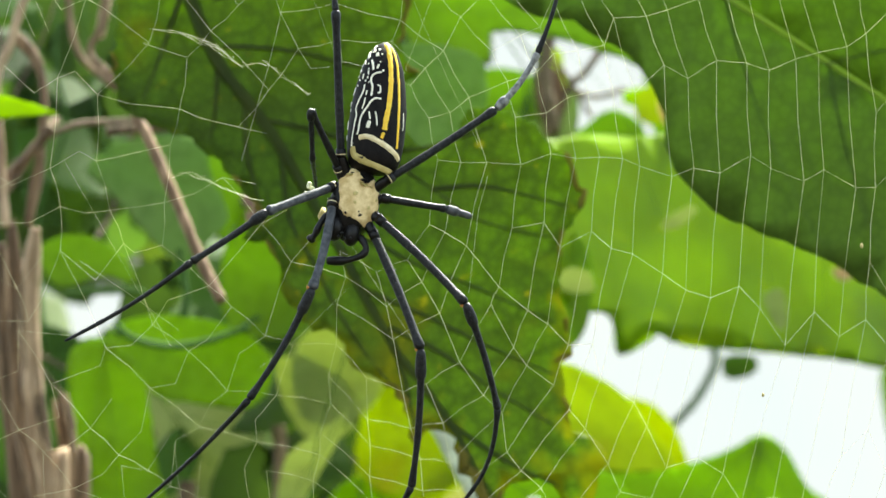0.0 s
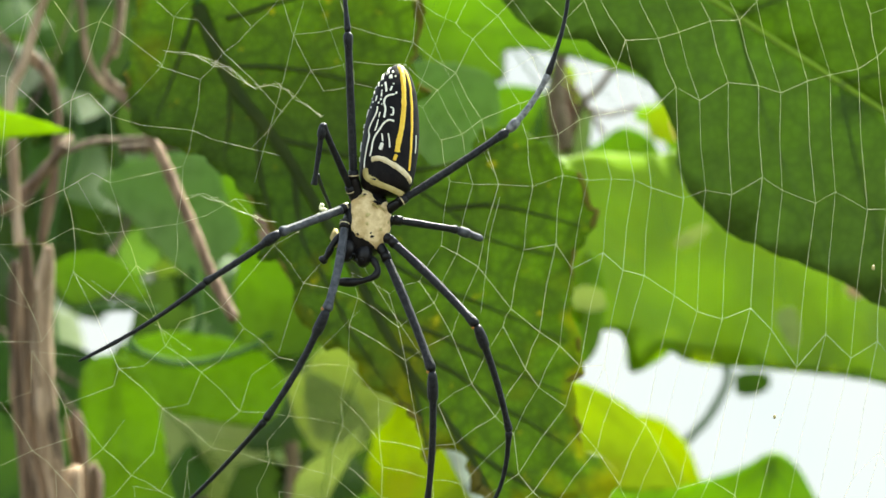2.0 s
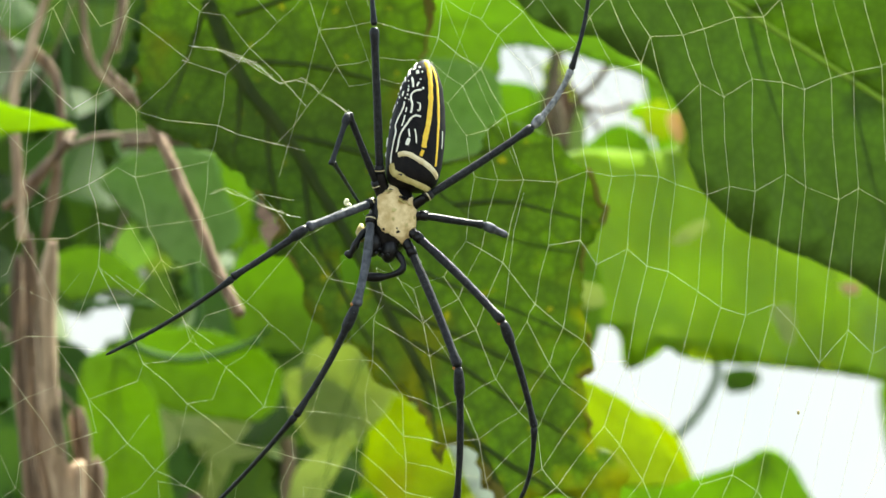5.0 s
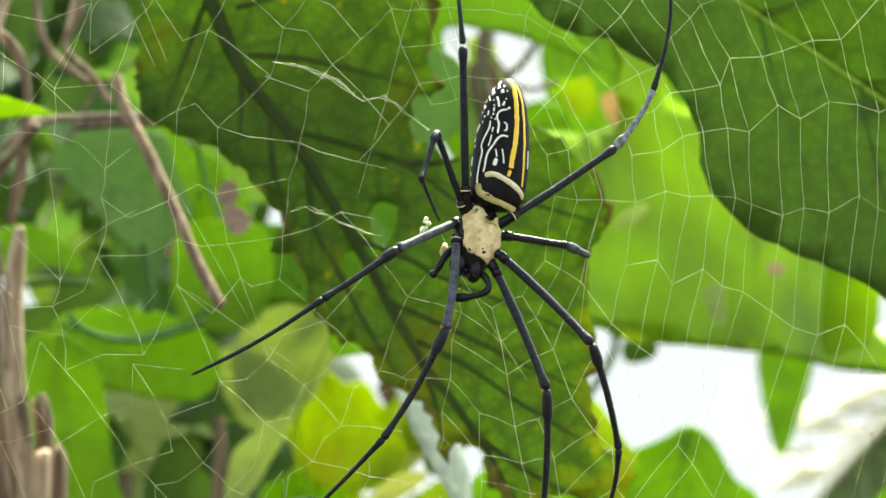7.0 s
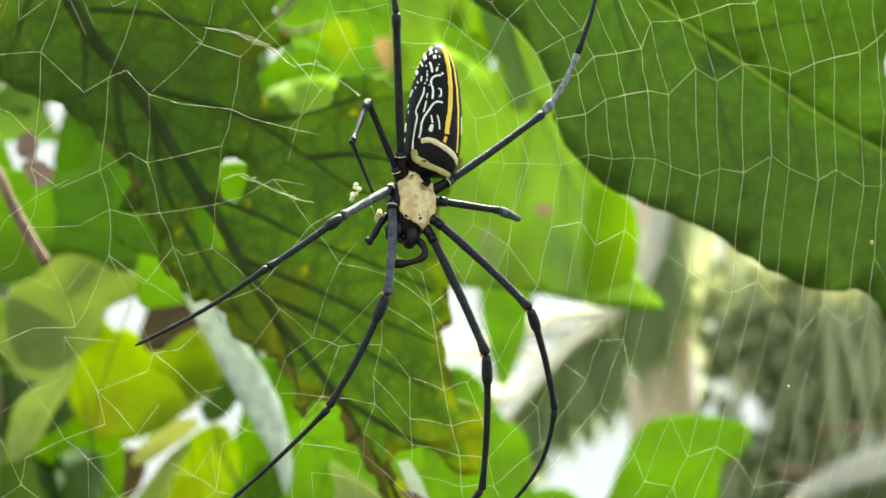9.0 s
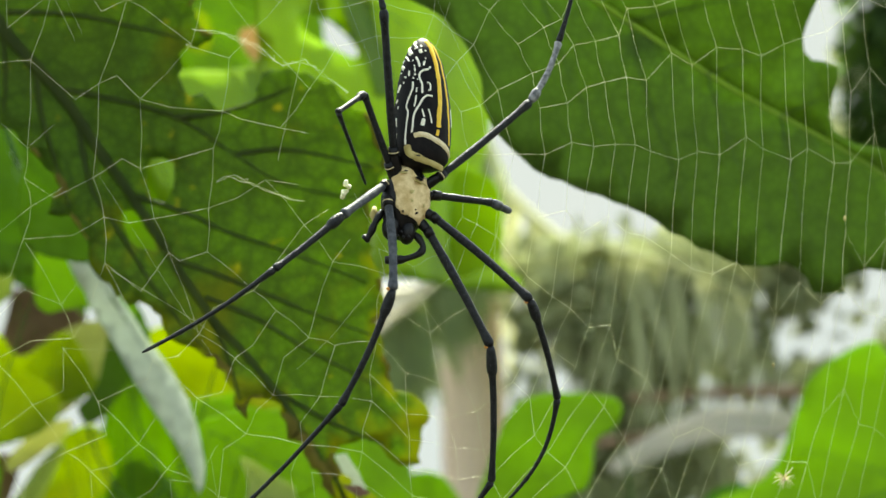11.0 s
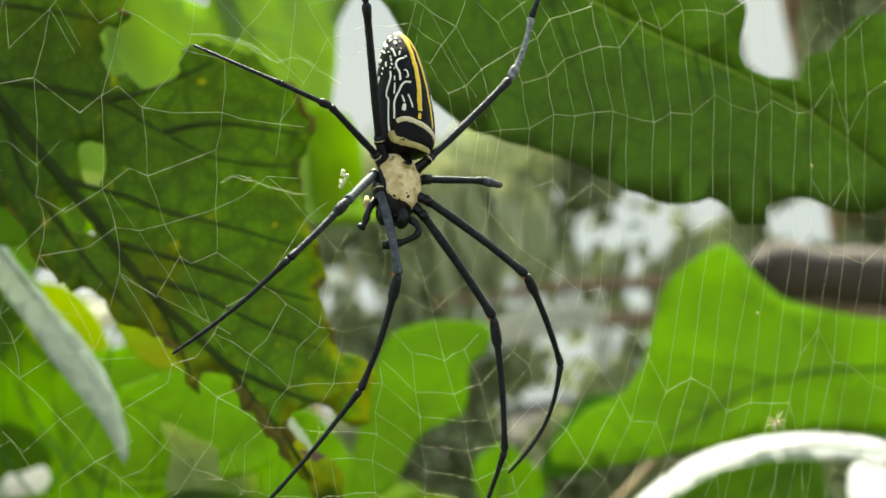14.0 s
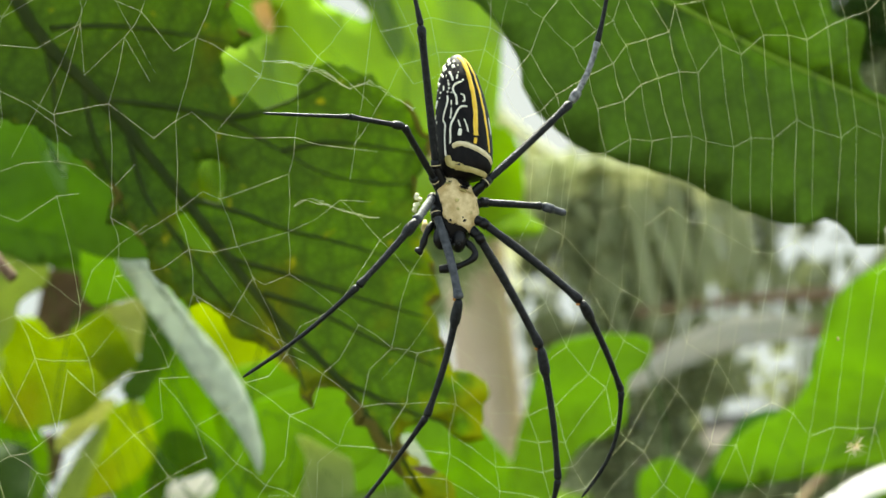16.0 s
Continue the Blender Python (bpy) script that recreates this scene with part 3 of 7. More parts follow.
leaf(grey_shrub, 'dull grey-green leaf seen through a chewed notch', (-0.020, 0.450, 1.508), M["glossy"],
     [(-18, 19), (1, 22), (22, 15), (23, -13), (7, -21), (-12, -20), (-22, -2)],
     [(-13, 17), (11, -18)], (0.00, 0.00), veins=3)
leaf(low_shrub, 'rounded leaf below the old leaf', (0.243, 0.950, 1.289), M["fresh"],
     [(-37, 28), (-5, 44), (15, 25), (30, -6), (28, -49), (-31, -41)],
     [(-6, 40), (-1, -42)], (0.00, 0.00), veins=3)
leaf(climber, 'large mottled olive-green leaf with chewed edges and dark veins', (0.000, 0.215, 1.399), M["mottled"],
     [(-55, 120), (-13, 119), (-10, 85), (-12, 74), (-7, 64), (-15, 62), (-17, 54), (-15, 47), (-10, 49), (-6, 44), (1, 44), (6, 47), (9, 55), (18, 55), (31, 49), (41, 38), (45, 29), (42, 22), (39, 13), (38, 5), (40, -7), (43, -16), (40, -23), (41, -29), (42, -35), (44, -42), (53, -48), (52, -59), (50, -65), (44, -65), (41, -62), (33, -57), (27, -58), (24, -61), (30, -71), (38, -75), (39, -85), (29, -84), (19, -66), (11, -55), (7, -45), (1, -44), (-2, -49), (-4, -46), (-6, -38), (-10, -32), (-17, -28), (-22, -26), (-28, -17), (-36, -13), (-42, -7), (-46, 0), (-47, 5), (-49, 10), (-57, 13), (-54, 20), (-59, 29), (-71, 40), (-85, 47), (-100, 58), (-95, 104)],
     [(-80, 92), (-72, 74), (-65, 63), (-57, 54), (-47, 41), (-40, 29), (-31, 16), (-22, 0), (-12, -17), (-3, -28), (8, -42), (14, -53), (23, -66), (29, -79)], (0.00, 0.00),
     ribs=[[(-59, 56), (-58, 41), (-53, 23), (-51, 14)], [(-48, 42), (-44, 20), (-37, 8), (-28, -8), (-19, -21), (-9, -32)], [(-69, 71), (-68, 55), (-69, 43)], [(-12, -17), (-7, -28), (-3, -44)], [(-80, 92), (-86, 72), (-91, 55)], [(-67, 73), (-49, 72), (-32, 69), (-15, 65)], [(-53, 50), (-38, 47), (-18, 41), (-1, 30), (15, 20), (39, 15)], [(-32, 18), (-16, 12), (-4, 6), (13, 0), (37, -10)], [(-12, -13), (3, -20), (20, -31), (38, -41)], [(8, -42), (24, -52), (40, -59)], [(-22, -1), (-2, -9), (18, -18), (38, -26)], [(-71, 88), (-46, 95), (-15, 96)], [(-18, 41), (-3, 43), (17, 50)], [(-1, 30), (16, 31), (41, 25)]],
     holes=[[(-28, 26), (-23, 29), (-20, 27), (-20, 20), (-23, 15), (-27, 18)], [(-35, 13), (-32, 13), (-28, 8), (-26, 1), (-31, 3), (-35, 8)]], rag=0.0012, step=0.0022, bend=0.010, stout=1.9, dry=True)
leaf(low_shrub, 'fresh green leaf showing through chewed holes', (0.031, 0.600, 1.452), M["fresh"],
     [(-32, 30), (10, 26), (19, 4), (12, -27), (-22, -34), (-40, 6)],
     [(-9, 24), (8, -24)], (0.00, 0.00), veins=3)
leaf(low_shrub, 'fresh green leaf hanging behind the old leaf', (-0.033, 0.620, 1.446), M["verdant"],
     [(-66, 29), (-34, 34), (-21, 58), (1, 54), (19, 32), (35, 8), (46, -20), (56, -45), (45, -52), (31, -32), (13, -22), (1, -13), (-15, -14), (-36, -6), (-70, -11)],
     [(-65, 15), (28, -10)], (0.00, 0.00), veins=4)
leaf(low_shrub, 'small blue-green leaf over a fresh one', (-0.026, 0.600, 1.465), M["glossy"],
     [(-14, 17), (-5, 15), (8, 0), (13, -15), (5, -15), (-7, -2)],
     [(-13, 16), (9, -14)], (0.00, 0.00), veins=2)
leaf(low_shrub, 'pale cream-green leaf with a folded edge', (-0.001, 0.750, 1.393), M["creamleaf"],
     [(-9, 19), (7, 26), (23, 25), (19, 10), (11, -7), (-3, -19), (-15, -26), (-19, -23), (-8, -11), (-6, 7)],
     [(21, 24), (-15, -25)], (0.00, 0.00), veins=3)
leaf(low_shrub, 'yellow-green leaf behind the pale one', (-0.032, 0.820, 1.390), M["lime"],
     [(-41, 21), (-16, 28), (-3, 29), (8, 16), (24, 22), (36, 13), (32, -9), (19, -23), (6, -30), (-16, -34), (-47, -33)],
     [(32, 10), (-40, -23)], (0.00, 0.00), veins=4)
leaf(low_shrub, 'narrow pale leaf edge low in the shrub', (-0.019, 0.780, 1.356), M["creamleaf"],
     [(-14, -5), (2, 10), (19, 13), (14, 4), (-6, -10), (-15, -13)],
     [(18, 13), (-14, -11)], (0.00, 0.00), veins=0)
leaf(low_shrub, 'yellow-green leaf low at the edge of the shrub', (-0.051, 0.950, 1.336), M["lime"],
     [(-21, 34), (18, 21), (24, -3), (7, -25), (-27, -27)],
     [(21, 15), (-20, -18)], (0.00, 0.00), veins=3)
leaf(low_shrub, 'narrow dark green leaf', (0.013, 0.720, 1.386), M["deep"],
     [(3, 27), (13, 24), (15, 9), (7, -5), (-4, -19), (-13, -21), (-16, -14), (-5, 0)],
     [(9, 23), (-13, -19)], (0.00, 0.00), veins=3)
leaf(low_shrub, 'rounded yellow-green leaf near the ground', (0.006, 0.850, 1.339), M["lime"],
     [(-20, -11), (-13, 11), (-4, 24), (13, 29), (21, 13), (21, -3), (10, -16), (-6, -23), (-22, -25)],
     [(14, 27), (-20, -21)], (0.00, 0.00), veins=3)
leaf(low_shrub, 'grey-green grass-like leaf beside a dead stalk', (-0.018, 0.800, 1.334), M["palegrey"],
     [(-20, -20), (-6, 3), (7, 19), (16, 24), (11, 10), (0, -10), (-8, -25)],
     [(14, 22), (-14, -21)], (0.00, 0.00), veins=0)
leaf(low_shrub, 'dark rounded leaf low in the shade', (0.054, 0.950, 1.321), M["fresh"],
     [(-22, -12), (-14, 15), (-1, 28), (17, 16), (23, 0), (8, -19), (-11, -28)],
     [(2, 25), (-10, -21)], (0.00, 0.00), veins=3)
leaf(low_shrub, 'small bright yellow leaf', (0.087, 0.900, 1.402), M["yellow"],
     [(-30, 18), (-17, 25), (-1, 23), (12, 13), (21, -3), (25, -20), (15, -25), (-5, -21), (-19, -9)],
     [(-25, 16), (21, -22)], (0.00, 0.00), veins=2)
leaf(low_shrub, 'wide bright leaf in the lower thicket', (0.111, 0.970, 1.343), M["fresh"],
     [(-88, -61), (-77, 22), (-55, 77), (-10, 58), (37, 20), (84, -22), (113, -95)],
     [(-52, 69), (85, -84)], (0.00, 0.00), veins=5)
leaf(low_shrub, 'pale green leaf in the lower thicket', (0.181, 0.960, 1.301), M["palegrey"],
     [(-29, -18), (-24, 10), (-12, 21), (9, 16), (25, -3), (32, -26)],
     [(-10, 19), (8, -21)], (0.00, 0.00), veins=3)
leaf(low_shrub, 'crumpled brown dead leaf caught in the shrub', (-0.010, 0.900, 1.423), M["dead"],
     [(-10, 27), (13, 23), (31, 9), (21, 1), (11, -1), (0, -11), (-4, -25), (-13, -24), (-15, -10), (-19, -2), (-14, 14)],
     [(-8, 23), (-8, -20)], (0.00, 0.00), veins=2, bend=0.03)
leaf(grass_clump, 'narrow silvery grass blade arching down', (-0.012, 0.400, 1.382), M["silver"],
     [(-44, 76), (-34, 62), (-24, 51), (-15, 39), (-7, 26), (2, 12), (8, 2), (16, -11), (22, -24), (25, -38), (25, -46), (23, -55), (20, -46), (14, -34), (6, -21), (-1, -8), (-7, 4), (-17, 23), (-27, 42), (-38, 66)],
     [(-40, 70), (-10, 26), (4, 2), (18, -28), (23, -54)], (0.00, 0.00), veins=0)
leaf(thicket_plant, 'curled brown dead leaf beside the dry stalk', (-0.084, 0.430, 1.451), M["dead"],
     [(-6, 3), (-1, 6), (4, 4), (6, -2), (2, -6), (-3, -4)],
     [(-6, 3), (6, -2)], (0.00, 0.60), veins=2, bend=0.03, rag=0.0012, step=0.0015)
leaf(thicket_plant, 'crumpled brown dead leaf behind the dry stalk', (-0.088, 0.440, 1.463), M["dead"],
     [(-4, 6), (1, 7), (4, 2), (3, -6), (-2, -5), (-4, 0)],
     [(-4, 6), (3, -6)], (0.00, 0.60), veins=2, bend=0.03, rag=0.0012, step=0.0015)
leaf(thicket_plant, 'dull grey-green leaf seen from below', (-0.063, 0.690, 1.422), M["palegrey"],
     [(-36, 9), (-11, 27), (23, 25), (28, 10), (21, 3), (12, -2), (6, -18), (-9, -30), (-32, -25)],
     [(23, 25), (-32, -25)], (0.00, 0.00), veins=3)
leaf(climber, 'pale turned-over fold of the leaf under the old tip', (0.038, 0.405, 1.326), M["palegrey"],
     [(-10, 15), (0, 9), (10, 2), (11, -5), (8, -13), (-11, -11), (-7, 2)],
     [(-10, 15), (8, -13)], (0.00, 0.00), veins=0)
leaf(climber, 'small dark leaf low under the tip of the old leaf', (0.044, 0.400, 1.304), M["deep"],
     [(-25, -1), (-19, 9), (-8, 10), (7, 7), (22, -1), (25, -12), (-2, -13)],
     [(-19, 9), (25, -12)], (0.00, 0.00), veins=3)
leaf(green_shrub, 'yellowing leaf low behind the web', (0.252, 0.780, 1.266), M["lime"],
     [(-25, 2), (-17, 10), (-3, 12), (13, 9), (26, 1), (20, -18), (-14, -16)],
     [(-17, 10), (26, 1)], (0.00, 0.00), veins=3)
leaf(low_shrub, 'whitish scrap low in the shrub', (0.053, 0.900, 1.312), M["offwhite"],
     [(-16, -6), (-12, 5), (0, 6), (10, 8), (14, 1), (9, -7), (-5, -8)],
     [(-16, -6), (10, 8)], (0.00, 0.00), veins=0)
leaf(climber, 'curled black scrap at the old leaf tip', (0.030, 0.211, 1.327), M["dead"],
     [(-4, 2), (1, 1), (5, -1), (1, -2), (-3, 0)],
     [(-4, 2), (5, -1)], (0.00, 0.00), veins=0)
leaf(thicket_plant, 'pale grey-green leaf low in the thicket', (-0.083, 0.630, 1.368), M["palegrey"],
     [(17, 25), (14, 13), (8, 0), (2, -11), (-5, -21), (-14, -25), (-14, -8), (-11, 2), (-3, 10), (7, 15)],
     [(16, 23), (-12, -23)], (0.00, 0.00), veins=2)
leaf(grey_shrub, 'large yellow-green leaf turning in the shade', (-0.043, 0.720, 1.385), M["lime"],
     [(-24, 24), (-17, 30), (-9, 31), (6, 18), (14, 7), (25, 1), (32, -9), (27, -20), (15, -26), (-1, -29), (-16, -26), (-27, -11), (-25, 10)],
     [(-11, 30), (2, -27)], (0.00, 0.00), veins=4)
leaf(sunlit_shrub, 'small yellowing leaf under the bright one', (0.059, 0.500, 1.379), M["lime"],
     [(-25, 26), (-11, 24), (7, 13), (18, -1), (27, -14), (16, -18), (2, -18), (-12, -14), (-23, 2)],
     [(-16, 22), (26, -14)], (0.00, 0.00), veins=2)
leaf(thicket_plant, 'soft blue-green heart-shaped leaf behind a dry vine', (-0.140, 0.500, 1.476), M["glossy"],
     [(-32, 8), (-21, 19), (-9, 22), (17, 23), (24, 7), (32, -12), (16, -29), (7, -28), (-11, -11), (-24, 1)],
     [(-22, 16), (24, -22)], (0.00, 0.00), veins=4)
leaf(sunlit_shrub, 'small dark leaf hanging before the sky', (0.164, 1.250, 1.484), M["deep"],
     [(-10, 7), (8, 9), (15, 2), (9, -7), (-8, -10), (-13, -1)],
     [(-11, 1), (14, 0)], (0.00, 0.00), veins=0)
leaf(sunlit_shrub, 'small cream patch of a withered leaf', (0.042, 0.560, 1.449), M["palegrey"],
     [(-8, 3), (-2, 6), (7, 4), (9, -3), (1, -6), (-6, -4)],
     [(-7, 0), (9, 0)], (0.00, 0.00), veins=0)
# pale piece added in place of a small opening to the sky
leaf(sunlit_shrub, 'pale patch standing in for a hole of sky', (0.144, 0.690, 1.456), M["palegrey"],
     [(-7, 7), (2, 10), (5, 0), (4, -11), (-3, -6)],
     [(-3, 9), (2, -10)], (0.00, 0.00), veins=0)
leaf(sunlit_shrub, 'narrow leaf hanging under the sunlit leaf', (0.371, 1.800, 1.491), M["fresh"],
     [(-27, 51), (23, 50), (22, 12), (7, -33), (-6, -56), (-19, -23)],
     [(-3, 52), (-4, -51)], (0.00, 0.00), veins=3)
leaf(low_shrub, 'green leaf deep behind the old leaf', (-0.012, 1.000, 1.482), M["verdant"],
     [(-58, 101), (5, 85), (35, 64), (44, -6), (39, -68), (14, -69), (3, -53), (6, -25), (-16, -15), (-69, -13)],
     [(-52, 82), (33, -56)], (0.00, 0.00), veins=4)
# out of view, added so that the mottled leaf's top gets less sun
leaf(climber, 'unseen leaf added above the old one to shade it', (-0.020, 0.315, 1.600), M["deep"],
     [(-75, 0), (-40, 30), (0, 36), (45, 26), (72, -4), (40, -30), (0, -36), (-45, -28)],
     [(-72, 0), (0, 3), (68, -4)], (0.00, 1.20), veins=4)
leaf(climber, 'green leaf under the tip of the old leaf', (0.039, 0.420, 1.344), M["fresh"],
     [(-27, 6), (-16, 13), (3, 15), (21, 10), (28, -3), (15, -20), (-24, -22)],
     [(-20, 7), (19, -14)], (0.00, 0.00), veins=3)
leaf(climber, 'fresh leaf under the ragged edge of the old one', (-0.024, 0.430, 1.407), M["fresh"],
     [(-18, 20), (0, 13), (12, 1), (18, -10), (11, -11), (-2, -6), (-20, -6)],
     [(-17, 10), (16, -9)], (0.00, 0.00), veins=3)
# the shade here lies largely in the darker leaf colours
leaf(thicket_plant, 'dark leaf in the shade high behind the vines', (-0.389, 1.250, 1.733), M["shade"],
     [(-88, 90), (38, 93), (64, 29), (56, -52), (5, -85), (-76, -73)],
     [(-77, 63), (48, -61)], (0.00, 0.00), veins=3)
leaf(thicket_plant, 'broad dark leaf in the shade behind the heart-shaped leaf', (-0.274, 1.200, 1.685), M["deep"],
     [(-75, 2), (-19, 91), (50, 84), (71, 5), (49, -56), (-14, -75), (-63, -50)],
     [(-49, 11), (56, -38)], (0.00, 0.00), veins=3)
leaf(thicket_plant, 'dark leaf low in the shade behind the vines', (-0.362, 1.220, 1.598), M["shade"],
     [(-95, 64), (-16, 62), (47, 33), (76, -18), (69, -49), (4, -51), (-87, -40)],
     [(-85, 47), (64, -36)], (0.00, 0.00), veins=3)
leaf(sunlit_shrub, 'small bright lobe behind the spider', (0.238, 0.800, 1.473), M["bright"],
     [(-15, 28), (2, 28), (11, 19), (13, -1), (10, -19), (-2, -27), (-19, -28)],
     [(-15, 28), (10, -19)], (0.00, 0.00), veins=2)
leaf(sunlit_shrub, 'darker fold of the bright leaf', (0.162, 0.746, 1.576), M["fresh"],
     [(-19, 35), (1, 34), (10, 4), (19, -30), (6, -36), (-2, -14), (-15, 5)],
     [(-13, 33), (14, -33)], (1.20, 0.00), veins=0)
leaf(green_shrub, 'shaded leaf in the lower corner of the shrub', (0.443, 0.950, 1.284), M["mid"],
     [(-48, -14), (-15, 27), (18, 28), (41, 9), (29, -12), (4, -17), (-29, -20)],
     [(33, 14), (-42, -14)], (0.00, 0.00), veins=3)
leaf(green_shrub, 'small yellow-green leaf low in the shrub', (0.373, 0.950, 1.269), M["fresh"],
     [(-24, 11), (-3, 23), (10, 14), (26, -6), (11, -23), (-20, -19)],
     [(-2, 25), (9, -6)], (0.00, 0.00), veins=2)
# two added near-white pieces for the brightness beyond, tilted to catch the sky
leaf(green_shrub, 'long whitish strip standing in for the bright gap under the shrub', (0.556, 1.020, 1.252), M["offwhite"],
     [(-91, -23), (-44, -2), (7, 11), (53, 14), (98, 9), (134, -2), (131, -20), (95, -9), (50, -3), (4, -7), (-43, -20), (-66, -29)],
     [(130, -8), (50, 6), (-80, -26)], (0.00, 1.20), veins=0)
leaf(green_shrub, 'whitish piece standing in for the bright gap in the low corner', (0.700, 1.120, 1.240), M["offwhite"],
     [(-2, -23), (20, -8), (77, -3), (77, -65), (8, -55), (-10, -39)],
     [(70, -10), (0, -45)], (0.00, 1.20), veins=0)
leaf(green_shrub, 'dark green leaf in the shade under the shrub', (0.600, 0.970, 1.200), M["deep"],
     [(-140, 29), (-105, 39), (-60, 52), (-20, 53), (6, 47), (14, 26), (8, 3), (-73, -8), (-135, 9)],
     [(0, 46), (-130, 16)], (0.00, 0.00), veins=4)
leaf(climber, 'shaded leaf tucked under the old leaf', (-0.037, 0.330, 1.425), M["verdant"],
     [(-16, 25), (4, 15), (13, 0), (15, -15), (3, -17), (-19, -8)],
     [(-15, 17), (13, -14)], (0.00, 0.00), veins=3)
leaf(sunlit_shrub, 'olive leaf beside the brown twigs', (0.025, 0.800, 1.602), M["lime"],
     [(-8, 14), (4, 13), (7, 1), (9, -16), (-3, -13), (-9, 1)],
     [(-3, 14), (4, -14)], (0.00, 0.00), veins=0)
leaf(sunlit_shrub, 'small green leaf below the chink of sky', (-0.000, 0.820, 1.590), M["fresh"],
     [(-15, 16), (5, 18), (13, 10), (16, -16), (-4, -21), (-16, -7)],
     [(-12, 15), (12, -16)], (0.00, 0.00), veins=2)
leaf(grey_shrub, 'side lobe of a yellowing leaf in the shade', (-0.008, 0.740, 1.393), M["lime"],
     [(-23, -2), (-13, 9), (-5, 18), (4, 20), (12, 9), (16, -1), (19, -9), (7, -15), (-3, -17), (-13, -12)],
     [(4, 19), (-12, -12)], (0.00, 0.00), veins=2)
leaf(grey_shrub, 'fresh leaf under the yellowing one', (-0.065, 0.770, 1.343), M["fresh"],
     [(-24, 10), (-14, 23), (-1, 25), (19, 17), (25, 7), (25, -11), (17, -29), (-18, -30), (-28, -12)],
     [(-6, 24), (1, -28)], (0.00, 0.00), veins=3)
leaf(grey_shrub, 'dull shaded leaf under the pale grey-green one', (-0.089, 0.690, 1.404), M["palegrey"],
     [(-21, 18), (-9, 21), (4, 15), (15, 8), (21, -3), (20, -16), (8, -21), (-5, -19), (-13, -8), (-19, 5)],
     [(-20, 16), (18, -14)], (0.00, 0.00), veins=3)
leaf(grey_shrub, 'small brown scrap caught between the stalks', (-0.036, 0.840, 1.340), M["dead"],
     [(-7, 6), (1, 14), (10, 11), (10, -1), (4, -13), (-8, -14), (-10, -3)],
     [(7, 11), (-7, -11)], (0.00, 0.00), veins=0)

# ---- vines and stems ----
def stem(thing, name, label, points, radius, material):
    rng = random.Random(len(label) * 7 + len(points))
    if thing is None:
        points = points + [(points[-1][0] + 0.01, points[-1][1] + 0.02, 0.6), (points[-1][0] + 0.03, points[-1][1] + 0.02, -0.03)]
    pts = spline(points, 10 * len(points))
    tip = [1 if thing else min(1.0, 0.5 + 0.07 * i) for i in range(len(pts))]
    radii = [tip[i] * radius * (1 + 0.16 * noise.noise(Vector((i * 0.35, radius * 900, 3)))) * (1.12 if rng.random() < 0.08 else 1) for i in range(len(pts))]
    bm = bmesh.new()
    off = thing.location if thing else Vector((0, 0, 0))
    tube(bm, [p - off + 0.25 * radius * Vector((noise.noise(p * 40), noise.noise(p * 40 + Vector((9, 0, 0))), 0)) for p in pts], radii, 12)
    if thing:
        return part(name, bm, material, thing, label)
    vine = tagged(new(name, mesh_of(name, bm, material)), label, "vine")
    for n in range(7):
        a0, k0 = rng.uniform(math.pi * 0.9, math.pi * 2.1), rng.randrange(2, len(pts) // 2)
        bm = bmesh.new()
        run = pts[k0:k0 + rng.randrange(7, 14)]
        tube(bm, [p + 1.02 * radius * Vector((math.cos(a0 + 0.04 * i), math.sin(a0 + 0.04 * i), 0)) for i, p in enumerate(run)],
             [radius * 0.2 * math.sin(math.pi * (i + 0.5) / len(run)) + 0.0002 for i in range(len(run))], 6)
        part("bark_strip", bm, M["bark_tan" if n % 2 else "bark_dark"], vine)
    return vine


stem(None, 'woody_vine', 'thick tan vine stem with peeling bark', [(-0.157, 0.360, 1.436), (-0.159, 0.367, 1.410), (-0.157, 0.375, 1.373), (-0.151, 0.383, 1.336), (-0.147, 0.390, 1.290)], 0.0036, M['bark_tan'])
stem(None, 'woody_vine', 'brown vine stem twisted beside another', [(-0.171, 0.380, 1.442), (-0.169, 0.385, 1.412), (-0.167, 0.390, 1.374), (-0.159, 0.395, 1.336), (-0.155, 0.400, 1.290)], 0.0028, M['bark_mid'])
stem(None, 'woody_vine', 'short cut stem beside the vines', [(-0.152, 0.400, 1.378), (-0.150, 0.403, 1.361), (-0.147, 0.407, 1.335), (-0.143, 0.410, 1.292)], 0.0035, M['bark_mid'])
stem(thicket_plant, 'twig', 'thin tan vine hanging down', [(-0.155, 0.360, 1.566), (-0.168, 0.360, 1.518), (-0.171, 0.360, 1.505), (-0.175, 0.360, 1.492), (-0.172, 0.360, 1.464), (-0.168, 0.360, 1.436)], 0.0018, M['bark_tan'])
stem(thicket_plant, 'twig', 'thin curved tan tendril', [(-0.171, 0.370, 1.509), (-0.163, 0.370, 1.501), (-0.159, 0.370, 1.488), (-0.159, 0.370, 1.470), (-0.161, 0.370, 1.455), (-0.162, 0.370, 1.440)], 0.0015, M['bark_mid'])
stem(thicket_plant, 'twig', 'straight dry tan stalk leaning through the leaves', [(-0.1225, 0.340, 1.489), (-0.1185, 0.338, 1.477), (-0.108, 0.332, 1.459), (-0.097, 0.326, 1.438), (-0.087, 0.320, 1.418), (-0.079, 0.315, 1.405)], 0.0020, M['bark_stalk'])
